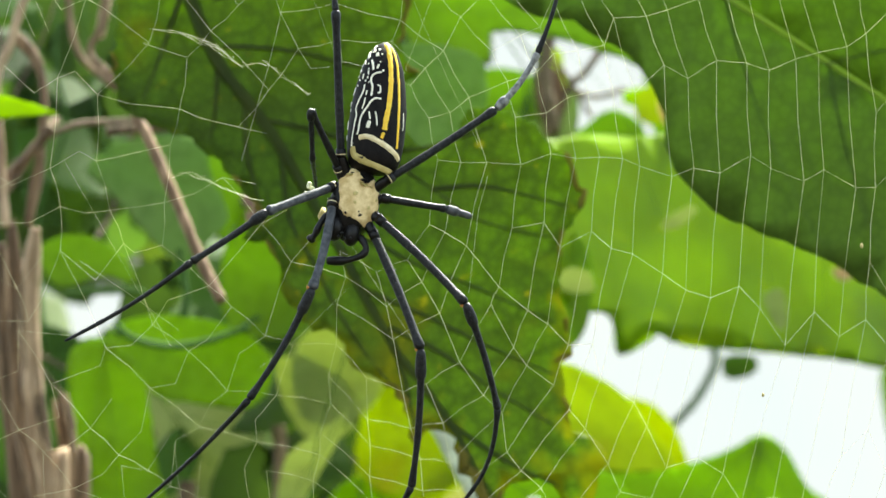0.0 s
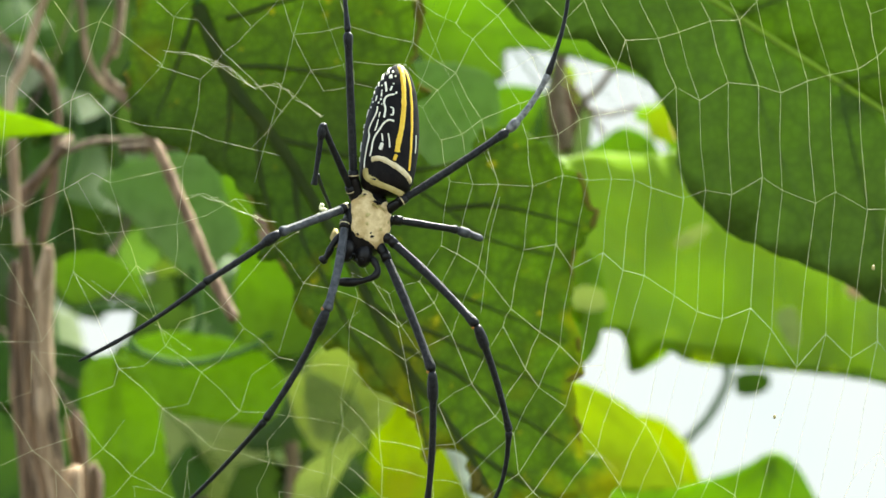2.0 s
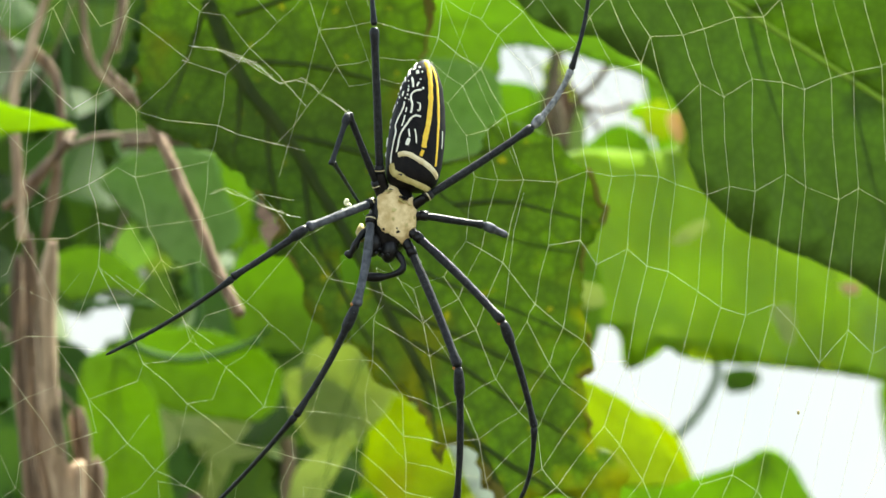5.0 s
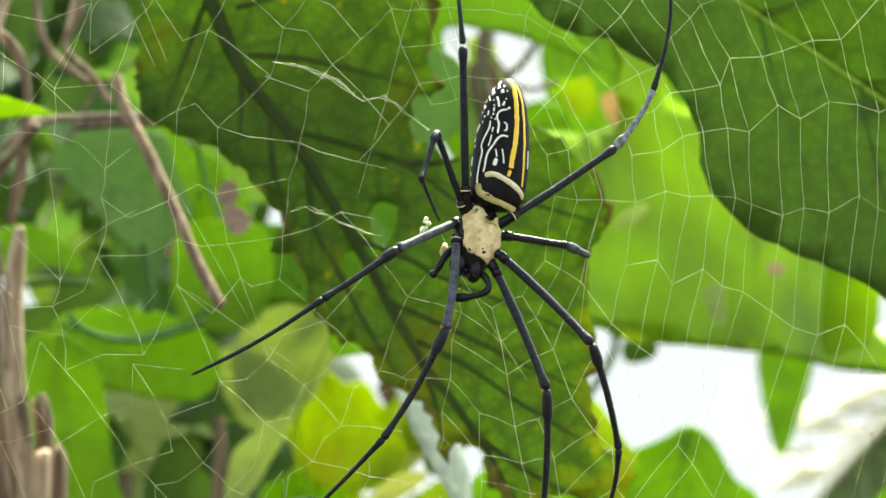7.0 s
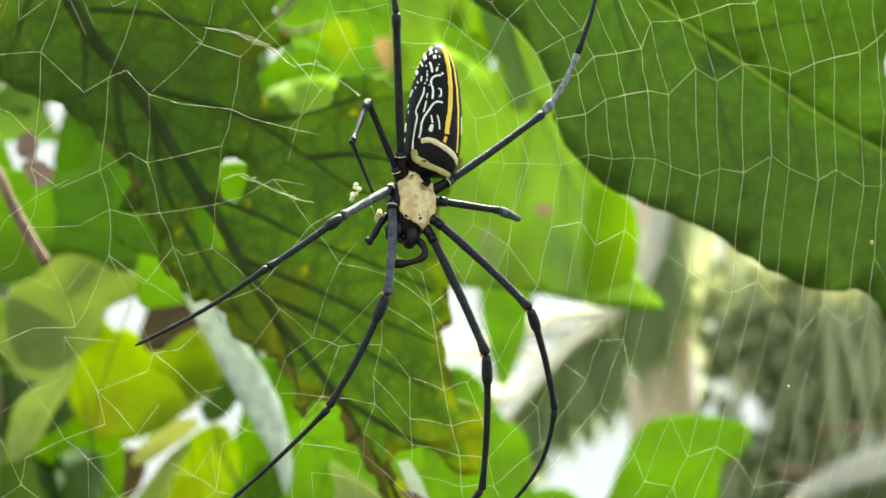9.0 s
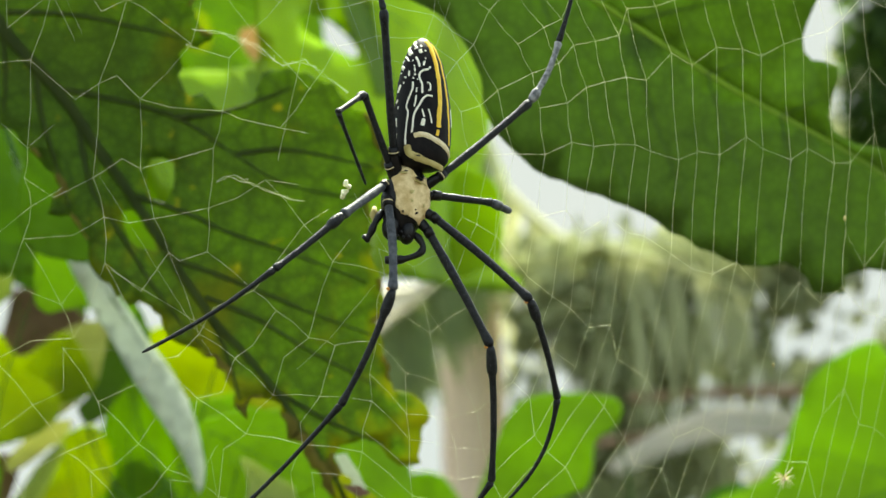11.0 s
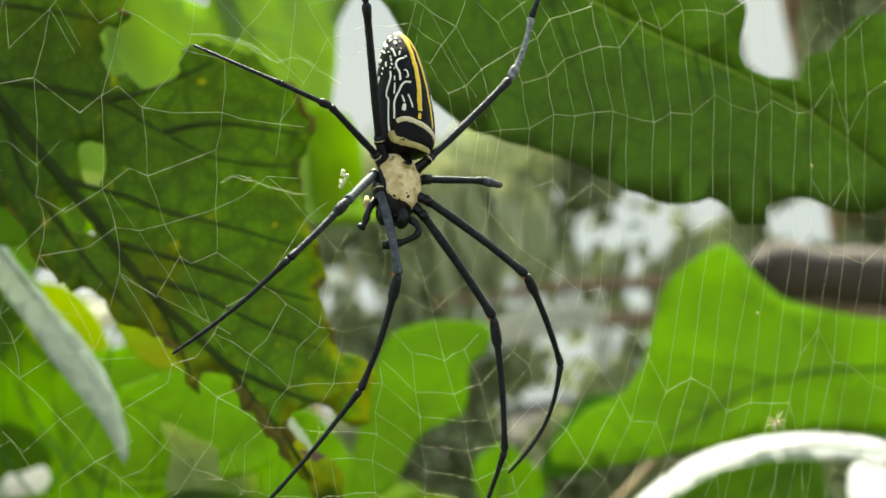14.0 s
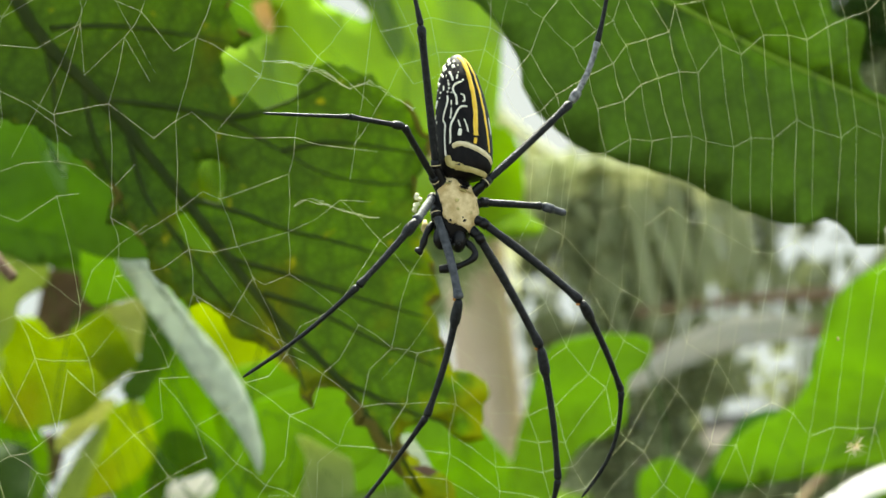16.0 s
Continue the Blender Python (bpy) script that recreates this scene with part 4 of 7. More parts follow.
stem(thicket_plant, 'twig', 'dark twig running across the vines', [(-0.186, 0.400, 1.454), (-0.172, 0.410, 1.476), (-0.159, 0.420, 1.487), (-0.145, 0.430, 1.491), (-0.117, 0.440, 1.495)], 0.0013, M['bark_dark'])
stem(thicket_plant, 'twig', 'thick brown twig end', [(-0.154, 0.460, 1.493), (-0.137, 0.460, 1.495), (-0.121, 0.460, 1.496)], 0.0021, M['bark_dark'])
stem(thicket_plant, 'twig', 'thin tan tendril hanging from above', [(-0.150, 0.420, 1.562), (-0.149, 0.420, 1.532), (-0.154, 0.420, 1.517), (-0.143, 0.420, 1.506), (-0.135, 0.420, 1.495)], 0.0015, M['bark_mid'])
stem(thicket_plant, 'twig', 'thin tan tendril crossing the vine stems', [(-0.178, 0.370, 1.450), (-0.166, 0.365, 1.459), (-0.153, 0.360, 1.474)], 0.0017, M['bark_mid'])
stem(thicket_plant, 'twig', 'thin green stalk curving below the leaves', [(-0.176, 0.600, 1.425), (-0.148, 0.600, 1.419), (-0.122, 0.600, 1.425), (-0.106, 0.600, 1.434)], 0.0012, M['stalk'])
stem(thicket_plant, 'twig', 'pale green leaf stalk', [(-0.128, 0.500, 1.450), (-0.124, 0.500, 1.431), (-0.125, 0.500, 1.421)], 0.0017, M['stalk'])
stem(thicket_plant, 'twig', 'grey twig in the lower corner of the shrub', [(0.448, 1.000, 1.230), (0.471, 1.000, 1.242), (0.505, 1.000, 1.267), (0.534, 1.000, 1.285)], 0.0027, M['bark_tan'])
stem(thicket_plant, 'twig', 'dark bark of a branch behind the leaves', [(0.025, 0.750, 1.618), (0.022, 0.750, 1.589), (0.029, 0.750, 1.556)], 0.0037, M['bark_dark'])
stem(thicket_plant, 'twig', 'thin green stalk under the bright leaf', [(0.142, 1.250, 1.506), (0.146, 1.250, 1.485), (0.132, 1.250, 1.457), (0.110, 1.250, 1.431), (0.102, 1.250, 1.416)], 0.0030, M['stalk'])
stem(None, 'woody_vine', 'brown vine stem pressed against another', [(-0.176, 0.385, 1.434), (-0.174, 0.389, 1.404), (-0.172, 0.393, 1.374), (-0.166, 0.396, 1.336), (-0.161, 0.400, 1.290)], 0.0026, M['bark_mid'])
stem(thicket_plant, 'twig', 'pale bowed tendril beside the vine stems', [(-0.172, 0.370, 1.512), (-0.163, 0.370, 1.503), (-0.159, 0.370, 1.488), (-0.159, 0.370, 1.473), (-0.159, 0.370, 1.456), (-0.162, 0.370, 1.438)], 0.0014, M['bark_mid'])
stem(thicket_plant, 'twig', 'tan tendril running up to the vine stems', [(-0.171, 0.360, 1.446), (-0.165, 0.367, 1.460), (-0.158, 0.373, 1.475), (-0.156, 0.380, 1.481)], 0.0018, M['bark_mid'])
stem(thicket_plant, 'twig', 'thin pale tendril hanging behind', [(-0.175, 0.460, 1.561), (-0.172, 0.460, 1.539), (-0.168, 0.460, 1.527), (-0.162, 0.460, 1.520), (-0.150, 0.460, 1.511)], 0.0015, M['bark_mid'])
stem(thicket_plant, 'twig', 'pale thin vine hanging from above', [(-0.153, 0.440, 1.566), (-0.153, 0.440, 1.542), (-0.155, 0.440, 1.528)], 0.0021, M['bark_tan'])
stem(thicket_plant, 'twig', 'dark thin stalk bowed under the leaves', [(-0.204, 0.620, 1.444), (-0.179, 0.620, 1.447), (-0.165, 0.620, 1.446)], 0.0017, M['stalk'])
stem(thicket_plant, 'twig', 'green stalk curving in a wide bow', [(-0.165, 0.550, 1.424), (-0.157, 0.550, 1.417), (-0.140, 0.550, 1.413), (-0.122, 0.550, 1.416), (-0.104, 0.550, 1.423)], 0.0014, M['stalk'])
stem(thicket_plant, 'twig', 'thin brown twig before the sky', [(0.056, 0.760, 1.612), (0.044, 0.760, 1.593), (0.035, 0.760, 1.583), (0.028, 0.760, 1.555)], 0.0020, M['bark_dark'])
stem(thicket_plant, 'twig', 'thin brown side twig before the sky', [(0.035, 0.770, 1.586), (0.050, 0.770, 1.581), (0.066, 0.770, 1.586)], 0.0014, M['bark_dark'])
stem(thicket_plant, 'twig', 'thin twig before the sky', [(0.023, 0.770, 1.605), (0.034, 0.770, 1.592), (0.048, 0.770, 1.570)], 0.0013, M['bark_dark'])
stem(thicket_plant, 'twig', 'dark brown stem low in the thicket', [(-0.108, 0.700, 1.390), (-0.106, 0.700, 1.368), (-0.107, 0.700, 1.328)], 0.0035, M['bark_dark'])
stem(thicket_plant, 'twig', 'dark brown stem end low among the leaves', [(-0.157, 0.720, 1.361), (-0.157, 0.720, 1.344), (-0.158, 0.720, 1.321)], 0.0045, M['bark_dark'])
stem(thicket_plant, 'twig', 'thin dark twig behind the leaves', [(-0.182, 0.700, 1.407), (-0.177, 0.700, 1.395), (-0.172, 0.700, 1.381)], 0.0018, M['bark_dark'])

# ---- the spider ----
spider = tagged(new("spider"), "large black spider with gold stripes and white squiggles hanging head down", "spider")
spider.location = (0, 0, 1.4)
RIGHT, UP, BACK = Vector((0.9978, 0.0566, 0.035)), Vector((-0.0261, -0.1513, 0.9881)), Vector((0.0612, -0.9869, -0.1495))
MID = Vector((-1.0, 1.9, -8.3)) / 1000


def at(u, v, w=0.0):
    """A place on the body, in millimetres: across, up and out from the web."""
    return MID + (u * RIGHT + v * UP + w * BACK) / 1000


AB_LOW, AB_TIP = Vector((2.2, 1.2, 1.2)), Vector((4.9, 29.1, -4.6))
AB_AXIS = AB_TIP - AB_LOW
AB_LEN = AB_AXIS.length
AB_Z = AB_AXIS.normalized()
AB_X = Vector((1, 0, 0)).cross(AB_Z).cross(AB_Z).normalized() * -1
AB_Y = AB_Z.cross(AB_X)
PROFILE = [(0, 0), (0.01, 2.9), (0.03, 4.3), (0.07, 5.2), (0.13, 5.65), (0.22, 5.9), (0.35, 6.0), (0.5, 5.8), (0.65, 5.2), (0.8, 4.25), (0.9, 3.05), (0.96, 1.9), (0.99, 0.9), (1, 0)]


def ab_radius(s):
    for (a, ra), (b, rb) in zip(PROFILE, PROFILE[1:]):
        if s <= b:
            return ra + (rb - ra) * (s - a) / (b - a)
    return 0.0


def ab_point(f, s, lift=0.0):
    """On the abdomen: f is the way across from -1 to 1, s the way from its front to its tip."""
    a = math.asin(max(-0.999, min(0.999, f)))
    r = ab_radius(s) + lift
    p = AB_LOW + AB_Z * (s * AB_LEN) + AB_X * (r * math.sin(a)) - AB_Y * (r * 0.92 * math.cos(a)) * AB_SIGN
    return at(p.x, p.y, p.z)


AB_SIGN = 1 if AB_Y.z < 0 else -1

bm = bmesh.new()
rings = []
for i in range(41):
    s = 0.5 - 0.5 * math.cos(math.pi * i / 40)
    r = max(ab_radius(s), 0.02) * (1 + 0.015 * noise.noise(Vector((i * 0.6, 0, 0))))
    ring = []
    for k in range(36):
        a = k * 2 * math.pi / 36
        p = AB_LOW + AB_Z * (s * AB_LEN) + AB_X * (r * math.sin(a)) - AB_Y * (r * 0.92 * math.cos(a)) * AB_SIGN
        ring.append(bm.verts.new(at(p.x, p.y, p.z)))
    rings.append(ring)
for r, q in zip(rings, rings[1:]):
    for k in range(36):
        bm.faces.new((r[k], r[(k + 1) % 36], q[(k + 1) % 36], q[k]))
bmesh.ops.recalc_face_normals(bm, faces=bm.faces)
abdomen = part("abdomen", bm, M["abdomen"], spider, "glossy black abdomen with gold and cream markings")


def marking(name, points, width, material, label="", lift=0.10, taper=True):
    """A coloured band lying on the abdomen; points as across and along in hundredths, width in millimetres."""
    pts = spline([(f / 100, s / 100, 0) for f, s in points], max(6, 5 * len(points)))
    where = [ab_point(p.x, p.y, lift) for p in pts]
    core = [ab_point(p.x, p.y, -1.0) for p in pts]
    bm, prev = bmesh.new(), None
    for i, p in enumerate(where):
        t = (where[min(i + 1, len(where) - 1)] - where[max(i - 1, 0)]).normalized()
        out = (p - core[i]).normalized()
        side = t.cross(out).normalized()
        w = width / 2000 * (1 + 0.22 * noise.noise(Vector((i * 0.9, width * 7, points[0][0]))))
        if taper and i in (0, len(where) - 1):
            w *= 0.45
        row = [bm.verts.new(p + side * w * x - out * d / 1000) for x, d in ((-1.05, 0.35), (-0.8, 0.03), (0, -0.03), (0.8, 0.03), (1.05, 0.35))]
        if prev:
            for k in range(4):
                bm.faces.new((prev[k], prev[k + 1], row[k + 1], row[k]))
        prev = row
    bmesh.ops.recalc_face_normals(bm, faces=bm.faces)
    return part(name, bm, material, abdomen, label)


marking('gold_stripe', ((3.5, 97.5), (33.5, 91.6), (39.5, 80.6), (42.5, 68.4), (41.5, 56.1), (37.5, 43.9), (32.5, 34.9), (32.5, 29.0)), 1.24, M['gold'])
marking('gold_stripe', ((30.5, 27.3), (27.5, 25.0), (24.5, 22.7)), 0.83, M['gold'])
marking('gold_stripe', ((62.5, 94.9), (71.5, 87.6), (72.5, 75.7), (73.5, 60.8), (74.5, 45.9), (76.5, 33.9), (78.5, 25.3), (80.5, 17.7)), 0.70, M['gold'])
marking('cream_band', ((-55.5, 22.4), (-38.5, 23.3), (-17.5, 23.0), (11.5, 20.7), (49.5, 17.4), (81.5, 13.7), (95.5, 11.4)), 1.32, M['cream'])
marking('cream_band', ((-78.5, 16.4), (-71.5, 11.1), (-35.5, 7.1), (24.5, 4.5), (69.5, 3.1), (99.5, 2.8)), 1.90, M['dull_yellow'])
marking('cream_band', ((-81.5, 16.7), (-79.5, 20.0)), 0.50, M['white_mark'])
marking('dark_dot', ((-57.5, 8.8), (-35.5, 7.8)), 0.66, M['black'])
marking('dark_dot', ((17.5, 3.8), (28.5, 3.5)), 0.54, M['black'])
marking('white_mark', ((-42.5, 92.5), (-37.5, 91.6), (-32.5, 90.6)), 0.48, M['white_mark'])
marking('white_mark', ((-43.5, 88.6), (-38.5, 86.9), (-34.5, 85.6)), 0.81, M['white_mark'])
marking('white_mark', ((-11.5, 88.2), (-9.5, 87.6), (-7.5, 86.9)), 0.38, M['white_mark'])
marking('white_mark', ((-99.5, 88.9), (-92.5, 86.6), (-82.5, 84.3)), 1.05, M['white_mark'])
marking('white_mark', ((-98.5, 90.6), (-99.5, 90.2), (-99.5, 89.6)), 0.67, M['white_mark'])
marking('white_mark', ((-99.5, 77.3), (-99.5, 76.0), (-94.5, 73.7)), 0.95, M['white_mark'])
marking('white_mark', ((5.5, 75.0), (6.5, 74.0), (8.5, 73.3)), 0.48, M['white_mark'])
marking('white_mark', ((-57.5, 69.4), (-55.5, 68.4), (-53.5, 67.7)), 0.43, M['white_mark'])
marking('white_mark', ((-62.5, 66.4), (-60.5, 65.7), (-58.5, 65.1)), 0.43, M['white_mark'])
marking('white_mark', ((-99.5, 72.3), (-99.5, 71.7), (-99.5, 71.0)), 0.48, M['white_mark'])
marking('white_mark', ((-62.5, 76.0), (-60.5, 75.3), (-58.5, 74.7)), 0.38, M['white_mark'])
marking('white_mark', ((-98.5, 92.5), (-98.5, 92.2), (-98.5, 91.9)), 0.33, M['white_mark'])
marking('white_mark', ((-98.5, 96.2), (-85.5, 95.2), (-74.5, 94.2)), 0.38, M['white_mark'])
marking('white_mark', ((-75.5, 90.2), (-71.5, 89.6), (-68.5, 88.9)), 0.33, M['white_mark'])
marking('white_mark', ((-70.5, 80.3), (-68.5, 79.6), (-66.5, 79.3)), 0.33, M['white_mark'])
marking('white_mark', ((-12.5, 81.6), (-11.5, 81.0), (-9.5, 80.6)), 0.33, M['white_mark'])
marking('white_mark', ((-99.5, 81.0), (-99.5, 80.6), (-99.5, 80.0)), 0.38, M['white_mark'])
marking('white_mark', ((-89.5, 68.0), (-87.5, 67.4), (-84.5, 66.4)), 0.38, M['white_mark'])
marking('white_mark', ((-46.5, 65.1), (-45.5, 64.4), (-44.5, 64.1)), 0.33, M['white_mark'])
marking('white_mark', ((-99.5, 84.9), (-99.5, 84.3), (-99.5, 83.9)), 0.43, M['white_mark'])
marking('white_mark', ((-90.5, 63.7), (-89.5, 63.1), (-87.5, 62.4)), 0.33, M['white_mark'])
marking('white_mark', ((-98.5, 95.2), (-86.5, 93.2), (-57.5, 89.6)), 0.46, M['white_mark'])
marking('white_mark', ((-99.5, 81.6), (-99.5, 79.0)), 0.50, M['white_mark'])
marking('white_mark', ((-99.5, 83.9), (-82.5, 79.3)), 0.43, M['white_mark'])
marking('white_mark', ((-59.5, 82.6), (-46.5, 79.0), (-38.5, 74.3)), 0.53, M['white_mark'])
marking('white_mark', ((-16.5, 79.0), (-22.5, 75.3)), 0.50, M['white_mark'])
marking('white_mark', ((-59.5, 74.0), (-56.5, 70.7)), 0.39, M['white_mark'])
marking('white_mark', ((-78.5, 72.0), (-76.5, 67.7)), 0.46, M['white_mark'])
marking('white_mark', ((0.5, 72.7), (-23.5, 71.7), (-37.5, 69.4), (-38.5, 65.7), (-28.5, 60.8), (-28.5, 53.8)), 0.50, M['white_mark'])
marking('white_mark', ((-10.5, 62.4), (1.5, 61.4), (2.5, 56.8), (-6.5, 56.5)), 0.39, M['white_mark'])
marking('white_mark', ((10.5, 51.8), (-10.5, 52.2), (-26.5, 49.5), (-36.5, 45.5), (-49.5, 40.9), (-56.5, 35.9), (-58.5, 29.6), (-62.5, 24.7)), 0.50, M['white_mark'])
marking('white_mark', ((-61.5, 63.1), (-61.5, 57.8), (-71.5, 50.5), (-77.5, 44.5), (-72.5, 39.9), (-76.5, 31.0), (-79.5, 23.3), (-81.5, 17.7)), 0.43, M['white_mark'])
marking('white_mark', ((-47.5, 58.4), (-48.5, 54.5)), 0.36, M['white_mark'])
marking('white_mark', ((-48.5, 52.5), (-50.5, 47.8), (-54.5, 43.9)), 0.39, M['white_mark'])
marking('white_mark', ((-28.5, 41.9), (-21.5, 35.9)), 0.39, M['white_mark'])
marking('white_mark', ((-22.5, 34.9), (-28.5, 29.6)), 0.92, M['white_mark'])
marking('white_mark', ((-6.5, 42.2), (0.5, 36.9), (4.5, 31.6)), 0.36, M['white_mark'])
marking('white_mark', ((-96.5, 62.4), (-99.5, 57.1)), 0.78, M['white_mark'])
marking('white_mark', ((-98.5, 51.5), (-99.5, 48.8)), 0.71, M['white_mark'])
marking('white_mark', ((-96.5, 46.2), (-97.5, 44.2)), 0.43, M['white_mark'])
marking('white_mark', ((-99.5, 37.6), (-99.5, 31.0)), 1.07, M['white_mark'])
marking('white_mark', ((-99.5, 26.7), (-99.5, 23.3)), 0.64, M['white_mark'])
marking('white_mark', ((89.5, 45.5), (91.5, 38.9), (91.5, 32.3)), 0.33, M['white_mark'])

# fore-body: a black shell with a cream shield
FB = Vector((-1.5, -4.9, 0.2))
FB_UP = Vector((0.22, 0.975, 0)).normalized()
FB_SIDE = Vector((0.975, -0.22, 0))


def fore(a, b, grow=1.0):
    """On the fore-body's back: a across, b along, both from -1 to 1."""
    h = math.sqrt(max(0.0, 1 - a * a - b * b))
    wide = 5.2 * (1 - 0.16 * max(0, -b)) * (1 - 0.25 * max(0, b) ** 2)
    p = FB + FB_SIDE * (a * wide * grow) + FB_UP * (b * 8.1 * grow)
    return at(p.x, p.y, FB.z + 3.7 * h * grow)


bm = bmesh.new()
bmesh.ops.create_uvsphere(bm, u_segments=28, v_segments=18, radius=1)
for v in bm.verts:
    x, y, z = v.co
    wide = 5.2 * (1 - 0.16 * max(0, -y)) * (1 - 0.25 * max(0, y) ** 2)
    p = FB + FB_SIDE * (x * wide) + FB_UP * (y * 8.1)
    v.co = at(p.x, p.y, FB.z + z * 3.7)
part("cephalothorax", bm, M["black"], spider, "black fore-body under a cream shield")

bm = bmesh.new()
tube(bm, spline([at(-0.2, 1.5, 0.4), at(0.8, 3.0, 0.2), at(2.0, 4.2, 0.0)], 6), 0.0019, 12)
part("waist", bm, M["black"], spider)

SHIELD = [(-78, 82), (-60, 90), (-35, 90), (-16, 80), (4, 69), (23, 58), (41, 62), (55, 71), (75, 57), (89, 30), (90, -2), (84, -23), (81, -39), (82, -61), (62, -54), (44, -46), (22, -40), (-5, -35), (-35, -32), (-58, -15), (-61, 14), (-75, 32), (-86, 62)]
SMUDGES = [(0.22, 0.53, 0.55, 'dull_yellow'), (0.24, 0.61, 0.50, 'black'), (-0.02, 0.27, 0.30, 'dull_yellow'), (0.34, -0.23, 0.26, 'black'), (0.24, -0.15, 0.14, 'black'), (0.79, 0.19, 0.20, 'dull_yellow'), (-0.44, 0.69, 0.50, 'dull_yellow'), (-0.35, 0.74, 0.20, 'black'), (0.02, 0.05, 0.20, 'dull_yellow'), (0.57, -0.02, 0.20, 'dull_yellow'), (0.52, 0.49, 0.30, 'dull_yellow'), (0.39, -0.48, 0.20, 'black'), (-0.23, -0.26, 0.20, 'black'), (0.53, -0.51, 0.22, 'black'), (-0.05, -0.34, 0.20, 'black')]
rng = random.Random(5)
loop = smooth_loop([(x * 10, y * 10) for x, y in SHIELD], 0.9, 0.0, rng)
loop = []
for i in range(len(SHIELD)):
    p, q = Vector(SHIELD[i]) / 100, Vector(SHIELD[(i + 1) % len(SHIELD)]) / 100
    for j in range(4):
        loop.append(p.lerp(q, j / 4) + Vector((rng.uniform(-1, 1), rng.uniform(-1, 1))) * 0.022)
verts = loop + [p for p in (Vector((x / 9, y / 9)) for x in range(-9, 10) for y in range(-9, 10)) if inside(p, loop)]
v2, _, f2, *_ = geometry.delaunay_2d_cdt(verts, [(i, (i + 1) % len(loop)) for i in range(len(loop))], [], 0, 1e-6)
bm = bmesh.new()
bv = [bm.verts.new(fore(v.x * 1.0 + 0.06 * (1 - v.x * v.x), v.y * 0.98, 1.045 + 0.012 * noise.noise(Vector((v.x * 6, v.y * 6, 1))))) for v in v2]
for f in f2:
    c = sum((v2[i] for i in f), Vector((0, 0))) / len(f)
    if inside(c, loop):
        bm.faces.new([bv[i] for i in f])
bmesh.ops.delete(bm, geom=[v for v in bm.verts if not v.link_faces], context="VERTS")
bmesh.ops.recalc_face_normals(bm, faces=bm.faces)
bmesh.ops.solidify(bm, geom=bm.faces[:], thickness=0.0003)
shield = part("shield", bm, M["shield"], spider, "cream bony-looking shield with dark pits")


def pit(a, b, size, material):
    """A dark irregular smudge sunk in the shield."""
    c, out = fore(a, b, 1.045), (fore(a, b, 1.2) - fore(a, b, 1.0)).normalized()
    bm = bmesh.new()
    bmesh.ops.create_icosphere(bm, subdivisions=3, radius=size * 1.5 / 1000)
    for v in bm.verts:
        v.co = v.co * (1 + 0.9 * noise.noise(v.co * 2200 + Vector((a * 9, b * 9, 0))))
        v.co -= out * v.co.dot(out) * 0.86
        v.co += c + out * 0.00006
    part("pit", bm, material, shield)


for a, b, size, colour in SMUDGES:
    pit(a, b, size, M[colour])

for u, v, w, r in ((-5.4, -10.0, 2.2, 2.3), (-2.0, -11.2, 2.4, 2.2)):
    bm = bmesh.new()
    bmesh.ops.create_uvsphere(bm, u_segments=14, v_segments=10, radius=1)
    for vert in bm.verts:
        x, y, z = vert.co
        vert.co = at(u + x * r * 0.8 + 0.2 * y, v + y * r * 1.15, w + z * r * 0.8)
    part("chelicera", bm, M["black"], spider)
for u, v, w in ((-4.6, -11.6, 4.2), (-3.4, -12.0, 4.3), (-2.2, -12.0, 4.2), (-3.9, -10.9, 4.5)):
    bm = bmesh.new()
    bmesh.ops.create_icosphere(bm, subdivisions=2, radius=0.00035)
    for vert in bm.verts:
        vert.co += at(u, v, w)
    part("eye", bm, M["leg_black"], spider)
for path in (((-0.6, -11.4, 2.0), (0.4, -12.6, 3.0), (1.0, -14.2, 3.6), (0.0, -15.6, 3.8), (-3.4, -16.6, 3.4), (-7.0, -16.6, 2.8)),
             ((-6.6, -6.6, 0.6), (-8.4, -8.8, 1.4), (-9.6, -11.2, 1.4), (-10.8, -12.4, 1.0))):
    pts = spline([at(*p) for p in path], 22)
    bm = bmesh.new()
    tube(bm, pts, [0.00062 * (1 + 0.3 * math.sin(i / 22 * 9) ** 2) * (1.25 if i > 17 else 1) for i in range(len(pts))], 10)
    part("pedipalp", bm, M["black"], spider)
bm = bmesh.new()
tube(bm, [at(*p) for p in ((-7.9, -5.6, -0.5), (-8.2, -7.4, -0.2), (-7.8, -9.4, 0.0))], [0.0004, 0.001, 0.0005], 8)
part("side_patch", bm, M["dull_yellow"], spider, "yellow patch beside the mouth parts")

